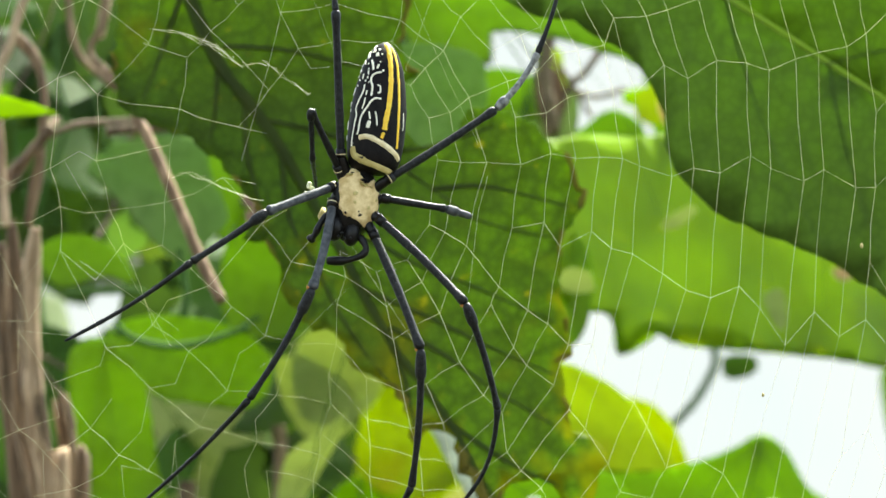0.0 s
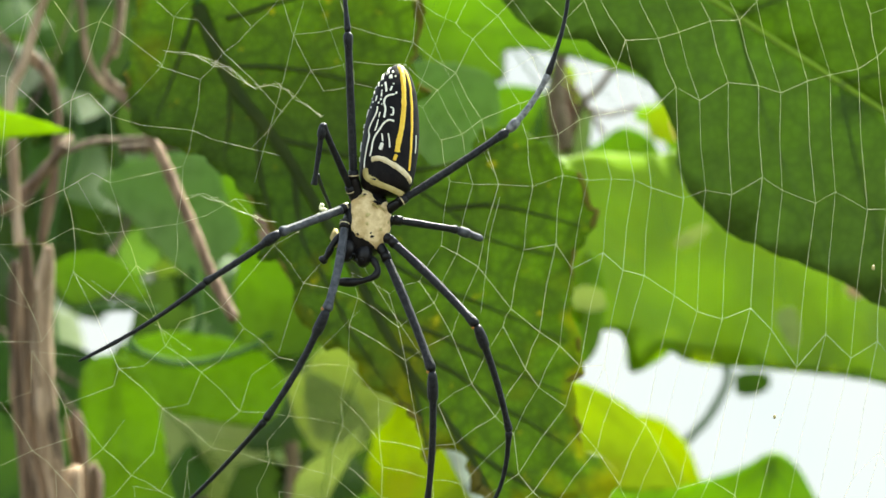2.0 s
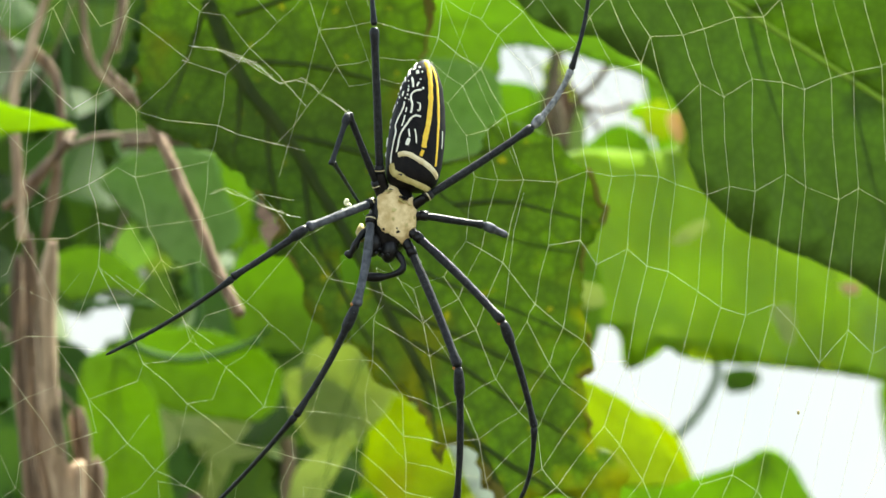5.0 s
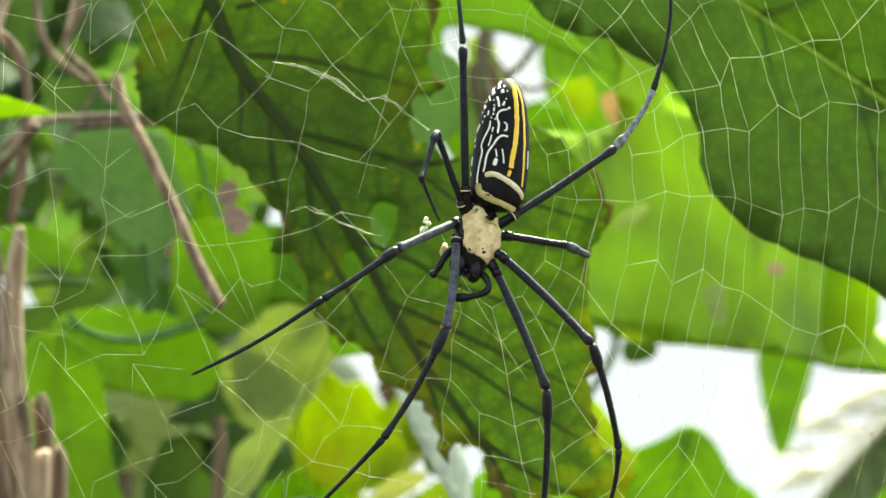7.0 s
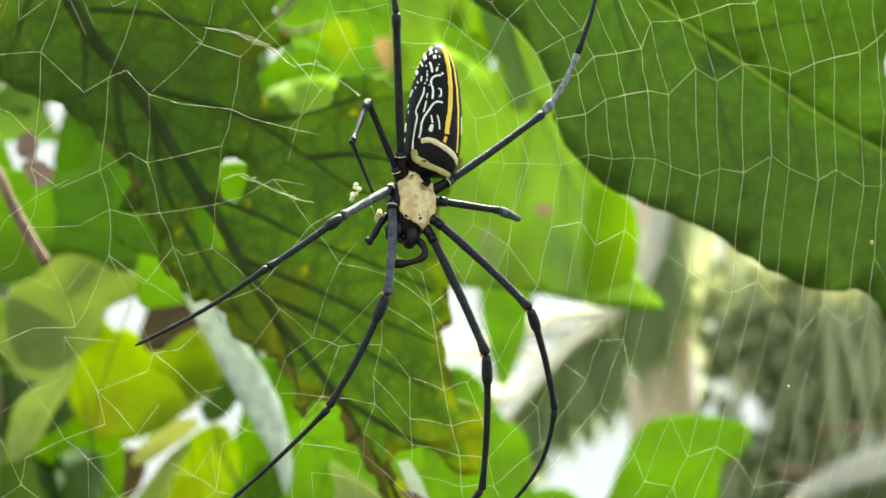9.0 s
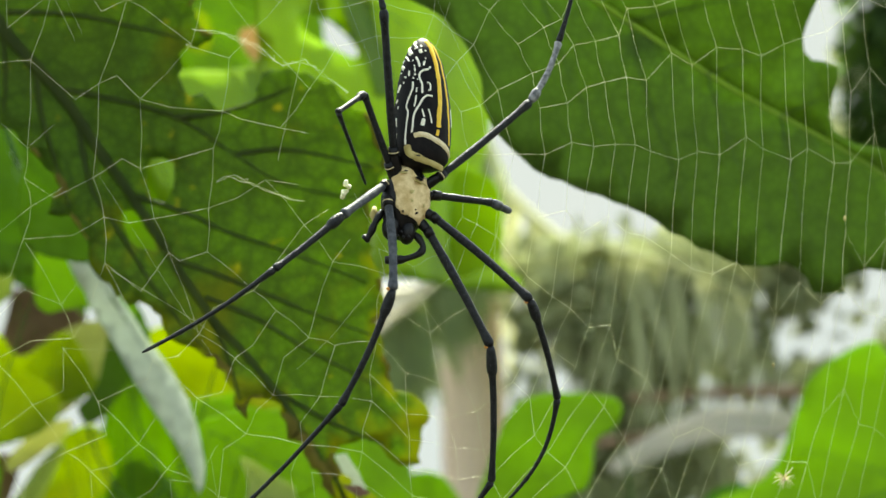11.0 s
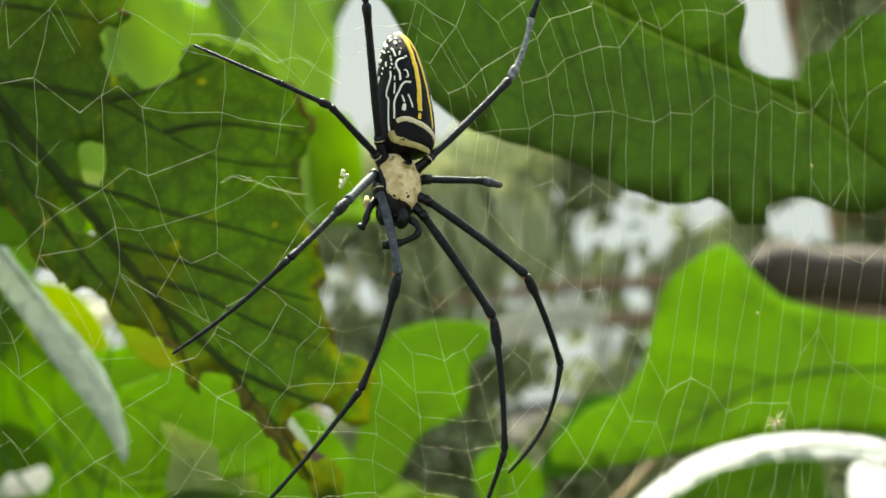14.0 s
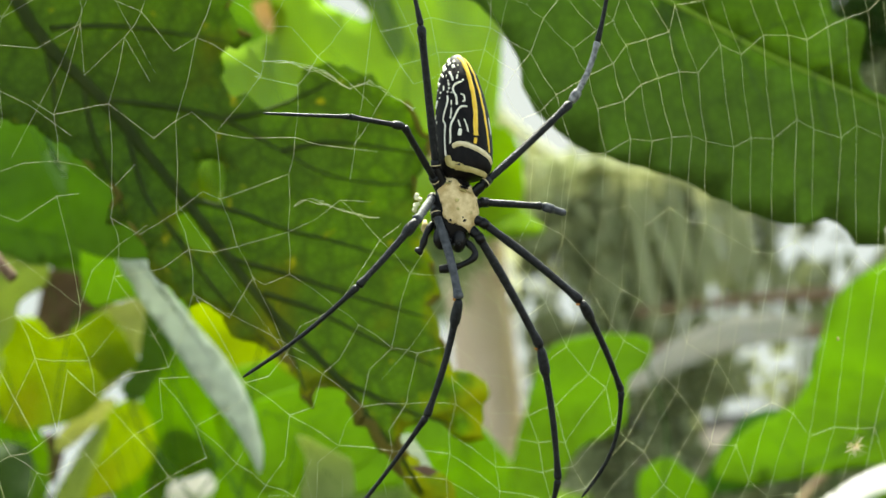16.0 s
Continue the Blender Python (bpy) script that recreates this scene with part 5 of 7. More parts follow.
SPIDER_ROWS = [
    (0, pose(0.00000, 0.00000, 1.40000, 0.00, -0.00, 0.00)),
    (7, pose(0.00025, -0.00006, 1.40009, 0.28, 0.78, 0.04)),
    (8, pose(0.00031, -0.00007, 1.40011, 0.02, 0.31, 0.13)),
    (8.5, pose(0.00033, -0.00003, 1.40001, 0.24, 0.99, -0.24)),
    (10.8, pose(0.00029, -0.00010, 1.39999, -0.67, 0.41, 0.06)),
    (11.5, pose(0.00023, -0.00042, 1.39989, -2.04, 0.74, -0.11)),
    (12, pose(0.00004, -0.00077, 1.39976, -3.35, 0.34, -1.37)),
    (12.5, pose(-0.00014, -0.00108, 1.39980, -4.69, 1.32, -2.51)),
    (13, pose(-0.00005, -0.00097, 1.39972, -7.33, 1.46, -3.69)),
    (13.5, pose(-0.00045, -0.00077, 1.39950, -9.29, 1.53, -4.95)),
    (14, pose(-0.00219, -0.00005, 1.39985, -11.23, 0.93, -7.39)),
    (14.5, pose(-0.00545, 0.00103, 1.40042, -12.88, 0.14, -9.76)),
    (15, pose(-0.00637, 0.00078, 1.40018, -12.92, -0.66, -10.97)),
    (15.5, pose(-0.00562, -0.00040, 1.39997, -10.25, -0.81, -10.53)),
    (16, pose(-0.00536, -0.00058, 1.40032, -8.67, -0.52, -9.46)),
]
# seconds, then the joints in millimetres from the body's middle
LEG_A = [
    (0, (-6.6, 1.5, -9.7), (-19.0, -7.8, -16.9), (-33.6, -9.7, -27.9), (-59.4, -6.5, -44.5)),
    (7, (-6.6, 1.5, -9.7), (-18.4, -8.2, -17.1), (-32.9, -9.8, -28.3), (-58.6, -5.9, -44.6)),
    (8, (-6.6, 1.5, -9.7), (-18.1, -8.5, -17.4), (-33.0, -9.9, -28.1), (-59.0, -5.6, -43.9)),
    (8.5, (-6.6, 1.5, -9.7), (-18.0, -8.7, -17.2), (-32.7, -10.2, -28.2), (-58.4, -5.3, -44.4)),
    (10.8, (-6.6, 1.5, -9.7), (-18.0, -8.7, -17.2), (-32.6, -10.5, -28.1), (-58.4, -5.1, -43.6)),
    (11.5, (-6.6, 1.5, -9.7), (-17.7, -8.7, -17.6), (-32.4, -10.7, -28.6), (-57.6, -1.7, -43.4)),
    (12, (-6.6, 1.5, -9.7), (-17.3, -9.1, -17.6), (-32.3, -10.7, -28.2), (-57.7, -1.8, -42.9)),
    (12.5, (-6.6, 1.5, -9.7), (-16.7, -9.3, -18.1), (-31.2, -11.2, -29.2), (-56.5, -0.7, -43.1)),
    (13, (-6.6, 1.5, -9.7), (-16.5, -9.0, -18.7), (-31.1, -11.3, -29.6), (-55.8, 1.0, -43.1)),
    (13.5, (-6.6, 1.5, -9.7), (-16.3, -9.2, -18.8), (-30.8, -10.9, -30.0), (-55.2, 2.1, -43.1)),
    (14, (-6.6, 1.5, -9.7), (-15.4, -10.3, -18.3), (-29.3, -13.5, -29.9), (-53.3, -0.3, -43.6)),
    (14.5, (-6.6, 1.5, -9.7), (-13.4, -12.3, -17.0), (-25.5, -18.2, -29.5), (-47.9, -3.2, -44.3)),
    (15, (-6.6, 1.5, -9.7), (-12.6, -12.6, -17.0), (-23.9, -20.4, -29.1), (-46.4, -5.9, -44.1)),
    (15.5, (-6.6, 1.5, -9.7), (-11.9, -12.7, -17.4), (-24.9, -16.8, -29.8), (-48.9, -2.9, -42.8)),
    (16, (-6.6, 1.5, -9.7), (-11.8, -12.7, -17.5), (-25.5, -13.3, -29.8), (-50.8, -2.8, -43.6)),
]
# seconds, then the joints in millimetres from the body's middle
LEG_B = [
    (0, (-6.6, -0.1, -13.2), (-9.3, -6.5, -32.3), (-21.7, -2.5, -54.8), (-43.8, 14.7, -73.8)),
    (7, (-6.6, -0.1, -13.2), (-7.9, -6.3, -32.6), (-19.4, -1.6, -55.2), (-40.1, 14.9, -76.4)),
    (8, (-6.6, -0.1, -13.2), (-8.2, -6.0, -32.7), (-19.8, -1.3, -55.4), (-40.7, 15.3, -76.2)),
    (8.5, (-6.6, -0.1, -13.2), (-8.2, -6.3, -32.6), (-19.0, -0.9, -55.5), (-40.0, 15.4, -76.5)),
    (10.8, (-6.6, -0.1, -13.2), (-8.0, -6.9, -32.3), (-18.4, -0.5, -55.0), (-39.1, 15.3, -76.9)),
    (11.5, (-6.6, -0.1, -13.2), (-7.7, -6.1, -32.7), (-16.1, 5.9, -53.9), (-38.9, 18.8, -75.5)),
    (12, (-6.6, -0.1, -13.2), (-7.5, -5.5, -32.8), (-16.5, 6.3, -54.0), (-37.8, 21.3, -75.7)),
    (12.5, (-6.6, -0.1, -13.2), (-6.7, -4.8, -33.1), (-15.5, 7.4, -54.1), (-35.7, 23.0, -76.4)),
    (13, (-6.6, -0.1, -13.2), (-6.4, -4.3, -33.2), (-15.6, 7.4, -54.4), (-36.0, 24.9, -75.0)),
    (13.5, (-6.6, -0.1, -13.2), (-6.5, -4.5, -33.1), (-15.2, 8.6, -53.6), (-36.4, 26.1, -73.6)),
    (14, (-6.6, -0.1, -13.2), (-6.1, -4.0, -33.2), (-14.8, 9.7, -53.3), (-36.7, 26.8, -72.7)),
    (14.5, (-6.6, -0.1, -13.2), (-5.6, -5.8, -32.8), (-13.4, 9.3, -52.2), (-35.4, 26.3, -71.7)),
    (15, (-6.6, -0.1, -13.2), (-5.3, -6.3, -32.6), (-13.0, 8.5, -52.3), (-34.0, 26.2, -72.4)),
    (15.5, (-6.6, -0.1, -13.2), (-4.9, -4.0, -33.2), (-13.6, 7.9, -54.4), (-34.7, 26.2, -73.7)),
    (16, (-6.6, -0.1, -13.2), (-4.6, -3.6, -33.2), (-13.8, 6.6, -55.1), (-34.4, 25.7, -74.1)),
]
# seconds, then the joints in millimetres from the body's middle
LEG_C = [
    (0, (1.9, 1.2, -19.4), (13.0, -4.0, -43.7), (11.4, 6.4, -70.9), (-2.9, 22.4, -91.8)),
    (7, (1.9, 1.2, -19.4), (13.2, -3.5, -43.8), (13.9, 6.6, -71.2), (-2.3, 22.0, -91.4)),
    (8, (1.9, 1.2, -19.4), (13.1, -3.3, -43.7), (13.4, 6.7, -71.2), (-2.2, 22.2, -91.7)),
    (8.5, (1.9, 1.2, -19.4), (13.2, -3.0, -43.9), (14.1, 6.8, -71.5), (-1.9, 22.2, -91.7)),
    (10.8, (1.9, 1.2, -19.4), (12.9, -2.9, -43.9), (14.6, 7.0, -71.3), (-1.5, 22.2, -91.6)),
    (11.5, (1.9, 1.2, -19.4), (14.2, 0.3, -43.7), (15.5, 9.8, -71.3), (4.1, 24.8, -94.7)),
    (12, (1.9, 1.2, -19.4), (14.2, 2.5, -43.7), (15.5, 12.8, -71.0), (4.1, 28.3, -94.0)),
    (12.5, (1.9, 1.2, -19.4), (14.8, 4.1, -43.3), (17.0, 15.2, -70.2), (4.6, 31.1, -92.4)),
    (13, (1.9, 1.2, -19.4), (15.5, 6.5, -42.4), (16.7, 17.7, -69.4), (4.7, 34.3, -91.3)),
    (13.5, (1.9, 1.2, -19.4), (15.6, 8.1, -41.9), (17.3, 19.8, -68.7), (6.0, 36.8, -90.7)),
    (14, (1.9, 1.2, -19.4), (15.7, 10.3, -41.1), (16.5, 22.8, -67.5), (5.0, 39.3, -89.8)),
    (14.5, (1.9, 1.2, -19.4), (14.1, 11.2, -41.6), (15.7, 25.4, -67.1), (4.3, 41.2, -89.8)),
    (15, (1.9, 1.2, -19.4), (12.7, 9.1, -43.1), (14.9, 25.8, -67.0), (4.7, 41.8, -90.3)),
    (15.5, (1.9, 1.2, -19.4), (12.4, 7.9, -43.8), (13.8, 22.1, -69.4), (4.6, 41.0, -90.7)),
    (16, (1.9, 1.2, -19.4), (12.5, 9.4, -43.1), (13.4, 20.0, -70.4), (5.0, 40.0, -91.1)),
]
# seconds, then the joints in millimetres from the body's middle
LEG_D = [
    (0, (3.1, 0.9, -16.5), (21.9, -5.8, -34.4), (28.6, 4.3, -54.5), (19.2, 16.3, -76.1)),
    (7, (3.1, 0.9, -16.5), (21.8, -5.9, -34.3), (29.0, 3.7, -54.7), (21.8, 16.3, -76.8)),
    (8, (3.1, 0.9, -16.5), (21.3, -6.3, -34.4), (28.4, 3.7, -54.6), (20.8, 16.6, -76.3)),
    (8.5, (3.1, 0.9, -16.5), (21.5, -6.3, -34.3), (29.0, 3.6, -54.5), (20.7, 16.6, -76.0)),
    (10.8, (3.1, 0.9, -16.5), (21.0, -6.1, -34.8), (28.8, 3.8, -54.8), (20.6, 16.9, -76.2)),
    (11.5, (3.1, 0.9, -16.5), (22.4, -1.6, -34.7), (30.6, 9.0, -54.2), (18.0, 19.3, -75.0)),
    (12, (3.1, 0.9, -16.5), (22.8, 1.4, -34.3), (30.8, 12.4, -53.6), (19.9, 23.3, -75.0)),
    (12.5, (3.1, 0.9, -16.5), (22.8, 1.7, -34.4), (31.1, 14.0, -52.9), (22.9, 26.7, -74.5)),
    (13, (3.1, 0.9, -16.5), (22.8, 2.5, -34.4), (31.0, 15.0, -52.6), (21.9, 31.3, -71.2)),
    (13.5, (3.1, 0.9, -16.5), (23.3, 5.1, -33.4), (31.7, 18.0, -51.2), (18.6, 29.1, -71.3)),
    (14, (3.1, 0.9, -16.5), (22.9, 4.8, -34.0), (30.9, 19.1, -51.0), (18.4, 30.6, -71.2)),
    (14.5, (3.1, 0.9, -16.5), (22.2, 4.4, -35.0), (30.7, 18.8, -51.8), (20.3, 32.0, -72.1)),
    (15, (3.1, 0.9, -16.5), (21.7, 4.0, -35.6), (30.1, 19.6, -51.3), (20.1, 32.1, -72.3)),
    (15.5, (3.1, 0.9, -16.5), (21.3, 3.7, -36.1), (29.2, 18.2, -52.9), (19.8, 32.6, -72.9)),
    (16, (3.1, 0.9, -16.5), (21.9, 4.1, -35.4), (29.5, 17.4, -53.4), (19.5, 31.1, -73.6)),
]
# seconds, then the joints in millimetres from the body's middle
LEG_E = [
    (0, (3.7, 1.5, -12.0), (16.7, 3.0, -13.6), (21.5, 6.9, -14.4)),
    (7, (3.7, 1.5, -12.0), (16.7, 3.1, -13.2), (21.5, 7.0, -14.6)),
    (8, (3.7, 1.5, -12.0), (16.5, 3.4, -13.4), (21.5, 7.0, -14.7)),
    (8.5, (3.7, 1.5, -12.0), (16.6, 3.3, -13.2), (21.5, 7.0, -14.3)),
    (10.8, (3.7, 1.5, -12.0), (16.6, 3.4, -13.4), (21.4, 7.1, -14.8)),
    (11.5, (3.7, 1.5, -12.0), (16.7, 3.0, -13.3), (21.5, 6.9, -14.2)),
    (12, (3.7, 1.5, -12.0), (16.7, 1.6, -13.7), (20.8, 6.3, -14.4)),
    (12.5, (3.7, 1.5, -12.0), (16.7, 2.0, -13.6), (20.9, 6.7, -14.4)),
    (13, (3.7, 1.5, -12.0), (16.6, 3.4, -13.2), (21.0, 7.9, -13.3)),
    (13.5, (3.7, 1.5, -12.0), (16.7, 3.5, -12.9), (21.2, 7.8, -13.0)),
    (14, (3.7, 1.5, -12.0), (16.6, 3.6, -12.9), (21.3, 7.7, -13.1)),
    (14.5, (3.7, 1.5, -12.0), (16.7, 3.3, -13.2), (22.2, 6.3, -14.1)),
    (15, (3.7, 1.5, -12.0), (16.6, 3.8, -13.1), (22.1, 6.3, -14.8)),
    (15.5, (3.7, 1.5, -12.0), (16.5, 4.2, -13.4), (21.9, 7.1, -14.8)),
    (16, (3.7, 1.5, -12.0), (16.6, 3.5, -13.9), (21.7, 6.9, -15.3)),
]
# seconds, then the joints in millimetres from the body's middle
LEG_F = [
    (0, (4.6, -0.1, -8.3), (26.4, 3.6, 7.9), (34.6, 4.1, 20.0), (37.5, -1.6, 53.3)),
    (7, (4.6, -0.1, -8.3), (25.8, 4.2, 8.1), (33.3, 3.9, 20.7), (32.9, -1.8, 54.0)),
    (8, (4.6, -0.1, -8.3), (25.9, 4.5, 7.9), (33.7, 3.6, 20.5), (34.5, -2.4, 53.8)),
    (8.5, (4.6, -0.1, -8.3), (25.8, 4.5, 8.0), (32.8, 3.7, 20.9), (34.5, -2.7, 54.1)),
    (10.8, (4.6, -0.1, -8.3), (26.1, 3.6, 8.1), (33.1, 3.7, 21.0), (34.5, -2.9, 54.2)),
    (11.5, (4.6, -0.1, -8.3), (26.0, 3.1, 8.3), (32.9, 3.4, 21.2), (35.3, -5.9, 53.7)),
    (12, (4.6, -0.1, -8.3), (26.0, 3.3, 8.2), (33.2, 3.3, 21.0), (32.4, -6.7, 53.3)),
    (12.5, (4.6, -0.1, -8.3), (26.0, 3.2, 8.3), (32.6, 3.2, 21.4), (29.2, -7.0, 53.4)),
    (13, (4.6, -0.1, -8.3), (25.6, 2.9, 8.7), (32.3, 2.6, 21.8), (32.3, -8.9, 53.6)),
    (13.5, (4.6, -0.1, -8.3), (25.6, 2.2, 8.9), (32.0, 2.0, 22.1), (35.1, -10.1, 53.6)),
    (14, (4.6, -0.1, -8.3), (25.8, 2.2, 8.6), (32.5, 1.3, 21.7), (38.4, -10.7, 52.7)),
    (14.5, (4.6, -0.1, -8.3), (26.1, 1.4, 8.4), (33.9, 1.2, 20.8), (42.3, -10.9, 51.3)),
    (15, (4.6, -0.1, -8.3), (26.2, 1.4, 8.3), (34.2, -0.1, 20.6), (42.0, -10.5, 51.8)),
    (15.5, (4.6, -0.1, -8.3), (26.1, 3.2, 8.1), (33.9, 1.8, 20.4), (37.6, -9.1, 52.3)),
    (16, (4.6, -0.1, -8.3), (26.1, 3.5, 8.1), (33.7, 2.5, 20.6), (36.3, -8.5, 52.5)),
]
# seconds, then the joints in millimetres from the body's middle
LEG_G = [
    (0, (-5.2, -1.1, -3.7), (-6.7, -8.8, 24.9), (-11.2, -7.7, 54.5)),
    (7, (-5.2, -1.1, -3.7), (-7.4, -9.2, 25.6), (-11.4, -7.7, 55.2)),
    (8, (-5.2, -1.1, -3.7), (-7.2, -9.5, 24.9), (-12.0, -7.7, 54.5)),
    (8.5, (-5.2, -1.1, -3.7), (-7.9, -9.8, 24.8), (-12.6, -7.6, 54.3)),
    (10.8, (-5.2, -1.1, -3.7), (-8.2, -10.2, 24.6), (-13.2, -7.6, 54.0)),
    (11.5, (-5.2, -1.1, -3.7), (-9.6, -15.9, 21.8), (-13.5, -9.5, 50.8)),
    (12, (-5.2, -1.1, -3.7), (-9.0, -14.0, 23.1), (-14.5, -10.6, 52.3)),
    (12.5, (-5.2, -1.1, -3.7), (-9.3, -15.2, 22.3), (-12.7, -12.8, 52.0)),
    (13, (-5.2, -1.1, -3.7), (-8.9, -15.4, 22.4), (-16.1, -13.7, 51.4)),
    (13.5, (-5.2, -1.1, -3.7), (-9.0, -18.8, 20.1), (-13.9, -16.1, 49.5)),
    (14, (-5.2, -1.1, -3.7), (-7.0, -18.3, 20.7), (-11.2, -18.5, 50.4)),
    (14.5, (-5.2, -1.1, -3.7), (-4.7, -17.8, 21.1), (-8.5, -20.3, 50.7)),
    (15, (-5.2, -1.1, -3.7), (-4.4, -17.2, 21.5), (-5.9, -20.8, 51.2)),
    (15.5, (-5.2, -1.1, -3.7), (-4.5, -13.5, 23.7), (-6.5, -20.1, 52.9)),
    (16, (-5.2, -1.1, -3.7), (-5.3, -13.0, 23.8), (-8.1, -19.2, 53.0)),
]
# seconds, then the joints in millimetres from the body's middle
LEG_H = [
    (0, (-5.6, 0.4, -6.5), (-10.4, -13.0, 3.3), (-10.7, -4.2, -5.1), (-12.0, 15.7, -7.9)),
    (7, (-5.6, 0.4, -6.5), (-11.9, -7.0, 7.5), (-14.5, -12.3, -3.3), (-10.1, 6.6, -9.0)),
    (8, (-5.6, 0.4, -6.5), (-12.3, -8.7, 6.4), (-13.9, -13.9, -4.7), (-10.3, 5.5, -8.8)),
    (8.5, (-5.6, 0.4, -6.5), (-13.0, -7.8, 6.6), (-15.9, -14.1, -3.7), (-10.0, 4.2, -9.9)),
    (10.8, (-5.6, 0.4, -6.5), (-12.3, -5.3, 8.2), (-18.7, -13.7, 1.6), (-10.3, -0.4, -11.1)),
    (11.5, (-5.6, 0.4, -6.5), (-10.8, -10.5, 5.6), (-20.8, -17.6, 4.1), (-17.1, -0.0, -5.1)),
    (12, (-5.6, 0.4, -6.5), (-9.8, -12.2, 4.4), (-21.2, -17.0, 6.1), (-26.1, 2.6, 6.2)),
    (12.5, (-5.6, 0.4, -6.5), (-10.3, -12.8, 3.4), (-21.7, -15.5, 7.5), (-31.7, 0.8, 13.9)),
    (13, (-5.6, 0.4, -6.5), (-12.4, -12.3, 2.8), (-23.4, -15.3, 7.7), (-35.5, -2.4, 17.4)),
    (13.5, (-5.6, 0.4, -6.5), (-14.3, -11.6, 2.1), (-25.5, -12.3, 7.7), (-44.1, -10.8, 16.0)),
    (14, (-5.6, 0.4, -6.5), (-16.0, -10.4, 1.9), (-26.5, -15.5, 6.1), (-42.0, -10.0, 17.6)),
    (14.5, (-5.6, 0.4, -6.5), (-17.3, -10.6, -0.2), (-28.6, -12.4, 5.3), (-45.7, -10.5, 15.7)),
    (15, (-5.6, 0.4, -6.5), (-18.6, -7.2, 1.8), (-29.3, -11.4, 6.4), (-46.2, -19.0, 14.1)),
    (15.5, (-5.6, 0.4, -6.5), (-12.2, -11.4, 4.1), (-23.3, -16.8, 5.4), (-41.0, -8.3, 10.2)),
    (16, (-5.6, 0.4, -6.5), (-11.7, -12.9, 2.5), (-22.8, -18.1, 4.4), (-40.0, -9.0, 9.9)),
]


def segment(name, length, stations, material, parent, label="", sides=14, bow=0.0):
    """A leg piece along its own z axis; stations: share of the length and radius in millimetres; bow: how far it arches, in millimetres."""
    bm = bmesh.new()
    fine_stations = []
    for (a, ra), (b, rb) in zip(stations, stations[1:]):
        steps = max(1, int((b - a) * 24))
        fine_stations += [(a + (b - a) * k / steps, ra + (rb - ra) * k / steps) for k in range(steps)]
    fine_stations.append(stations[-1])
    tube(bm, [Vector((bow / 1000 * math.sin(math.pi * s), 0, s * length)) for s, _ in fine_stations],
         [r / 1000 * (1 + 0.05 * noise.noise(Vector((s * length * 420, r * 5, len(name))))) for s, r in fine_stations], sides)
    ob = part(name, bm, material, parent, label)
    return ob


FEMUR = [(0, 0.75), (0.06, 1.0), (0.3, 1.1), (0.7, 0.98), (0.88, 1.0), (0.95, 1.26), (0.98, 1.2), (1.0, 0.7)]
TIBIA = [(0, 0.75), (0.03, 1.1), (0.09, 1.3), (0.15, 1.34), (0.19, 1.22), (0.21, 0.92), (0.24, 0.84), (0.5, 0.8), (0.85, 0.72), (0.93, 0.9), (0.97, 1.02), (0.99, 0.95), (1.0, 0.6)]
FOOT = [(0, 0.55), (0.02, 0.78), (0.06, 0.66), (0.14, 0.52), (0.5, 0.44), (0.7, 0.42), (0.72, 0.5), (0.76, 0.43), (0.97, 0.32), (1.0, 0.16)]
MOVES = []


def bristles(parent, length, stations, seed, bow=0.0):
    """Short stiff hairs standing off a leg segment."""
    rng = random.Random(seed)
    bm = bmesh.new()
    for n in range(int(length * 9000)):
        s = rng.uniform(0.03, 0.97)
        r = next(ra + (rb - ra) * (s - a) / (b - a) for (a, ra), (b, rb) in zip(stations, stations[1:]) if s <= b) / 1000
        ang = rng.uniform(0, 6.28)
        out = Vector((math.cos(ang), math.sin(ang), 0))
        p = out * r * 0.95 + Vector((bow / 1000 * math.sin(math.pi * s), 0, s * length))
        tip = p + (out * rng.uniform(0.5, 1.0) + Vector((0, 0, rng.uniform(0.3, 0.9)))) * rng.uniform(0.0002, 0.0005)
        tube(bm, [p, tip], [0.00003, 0.00001], 3, cap=False)
    tagged(part("bristles", bm, M["leg_grey"], parent), kind="stuff")


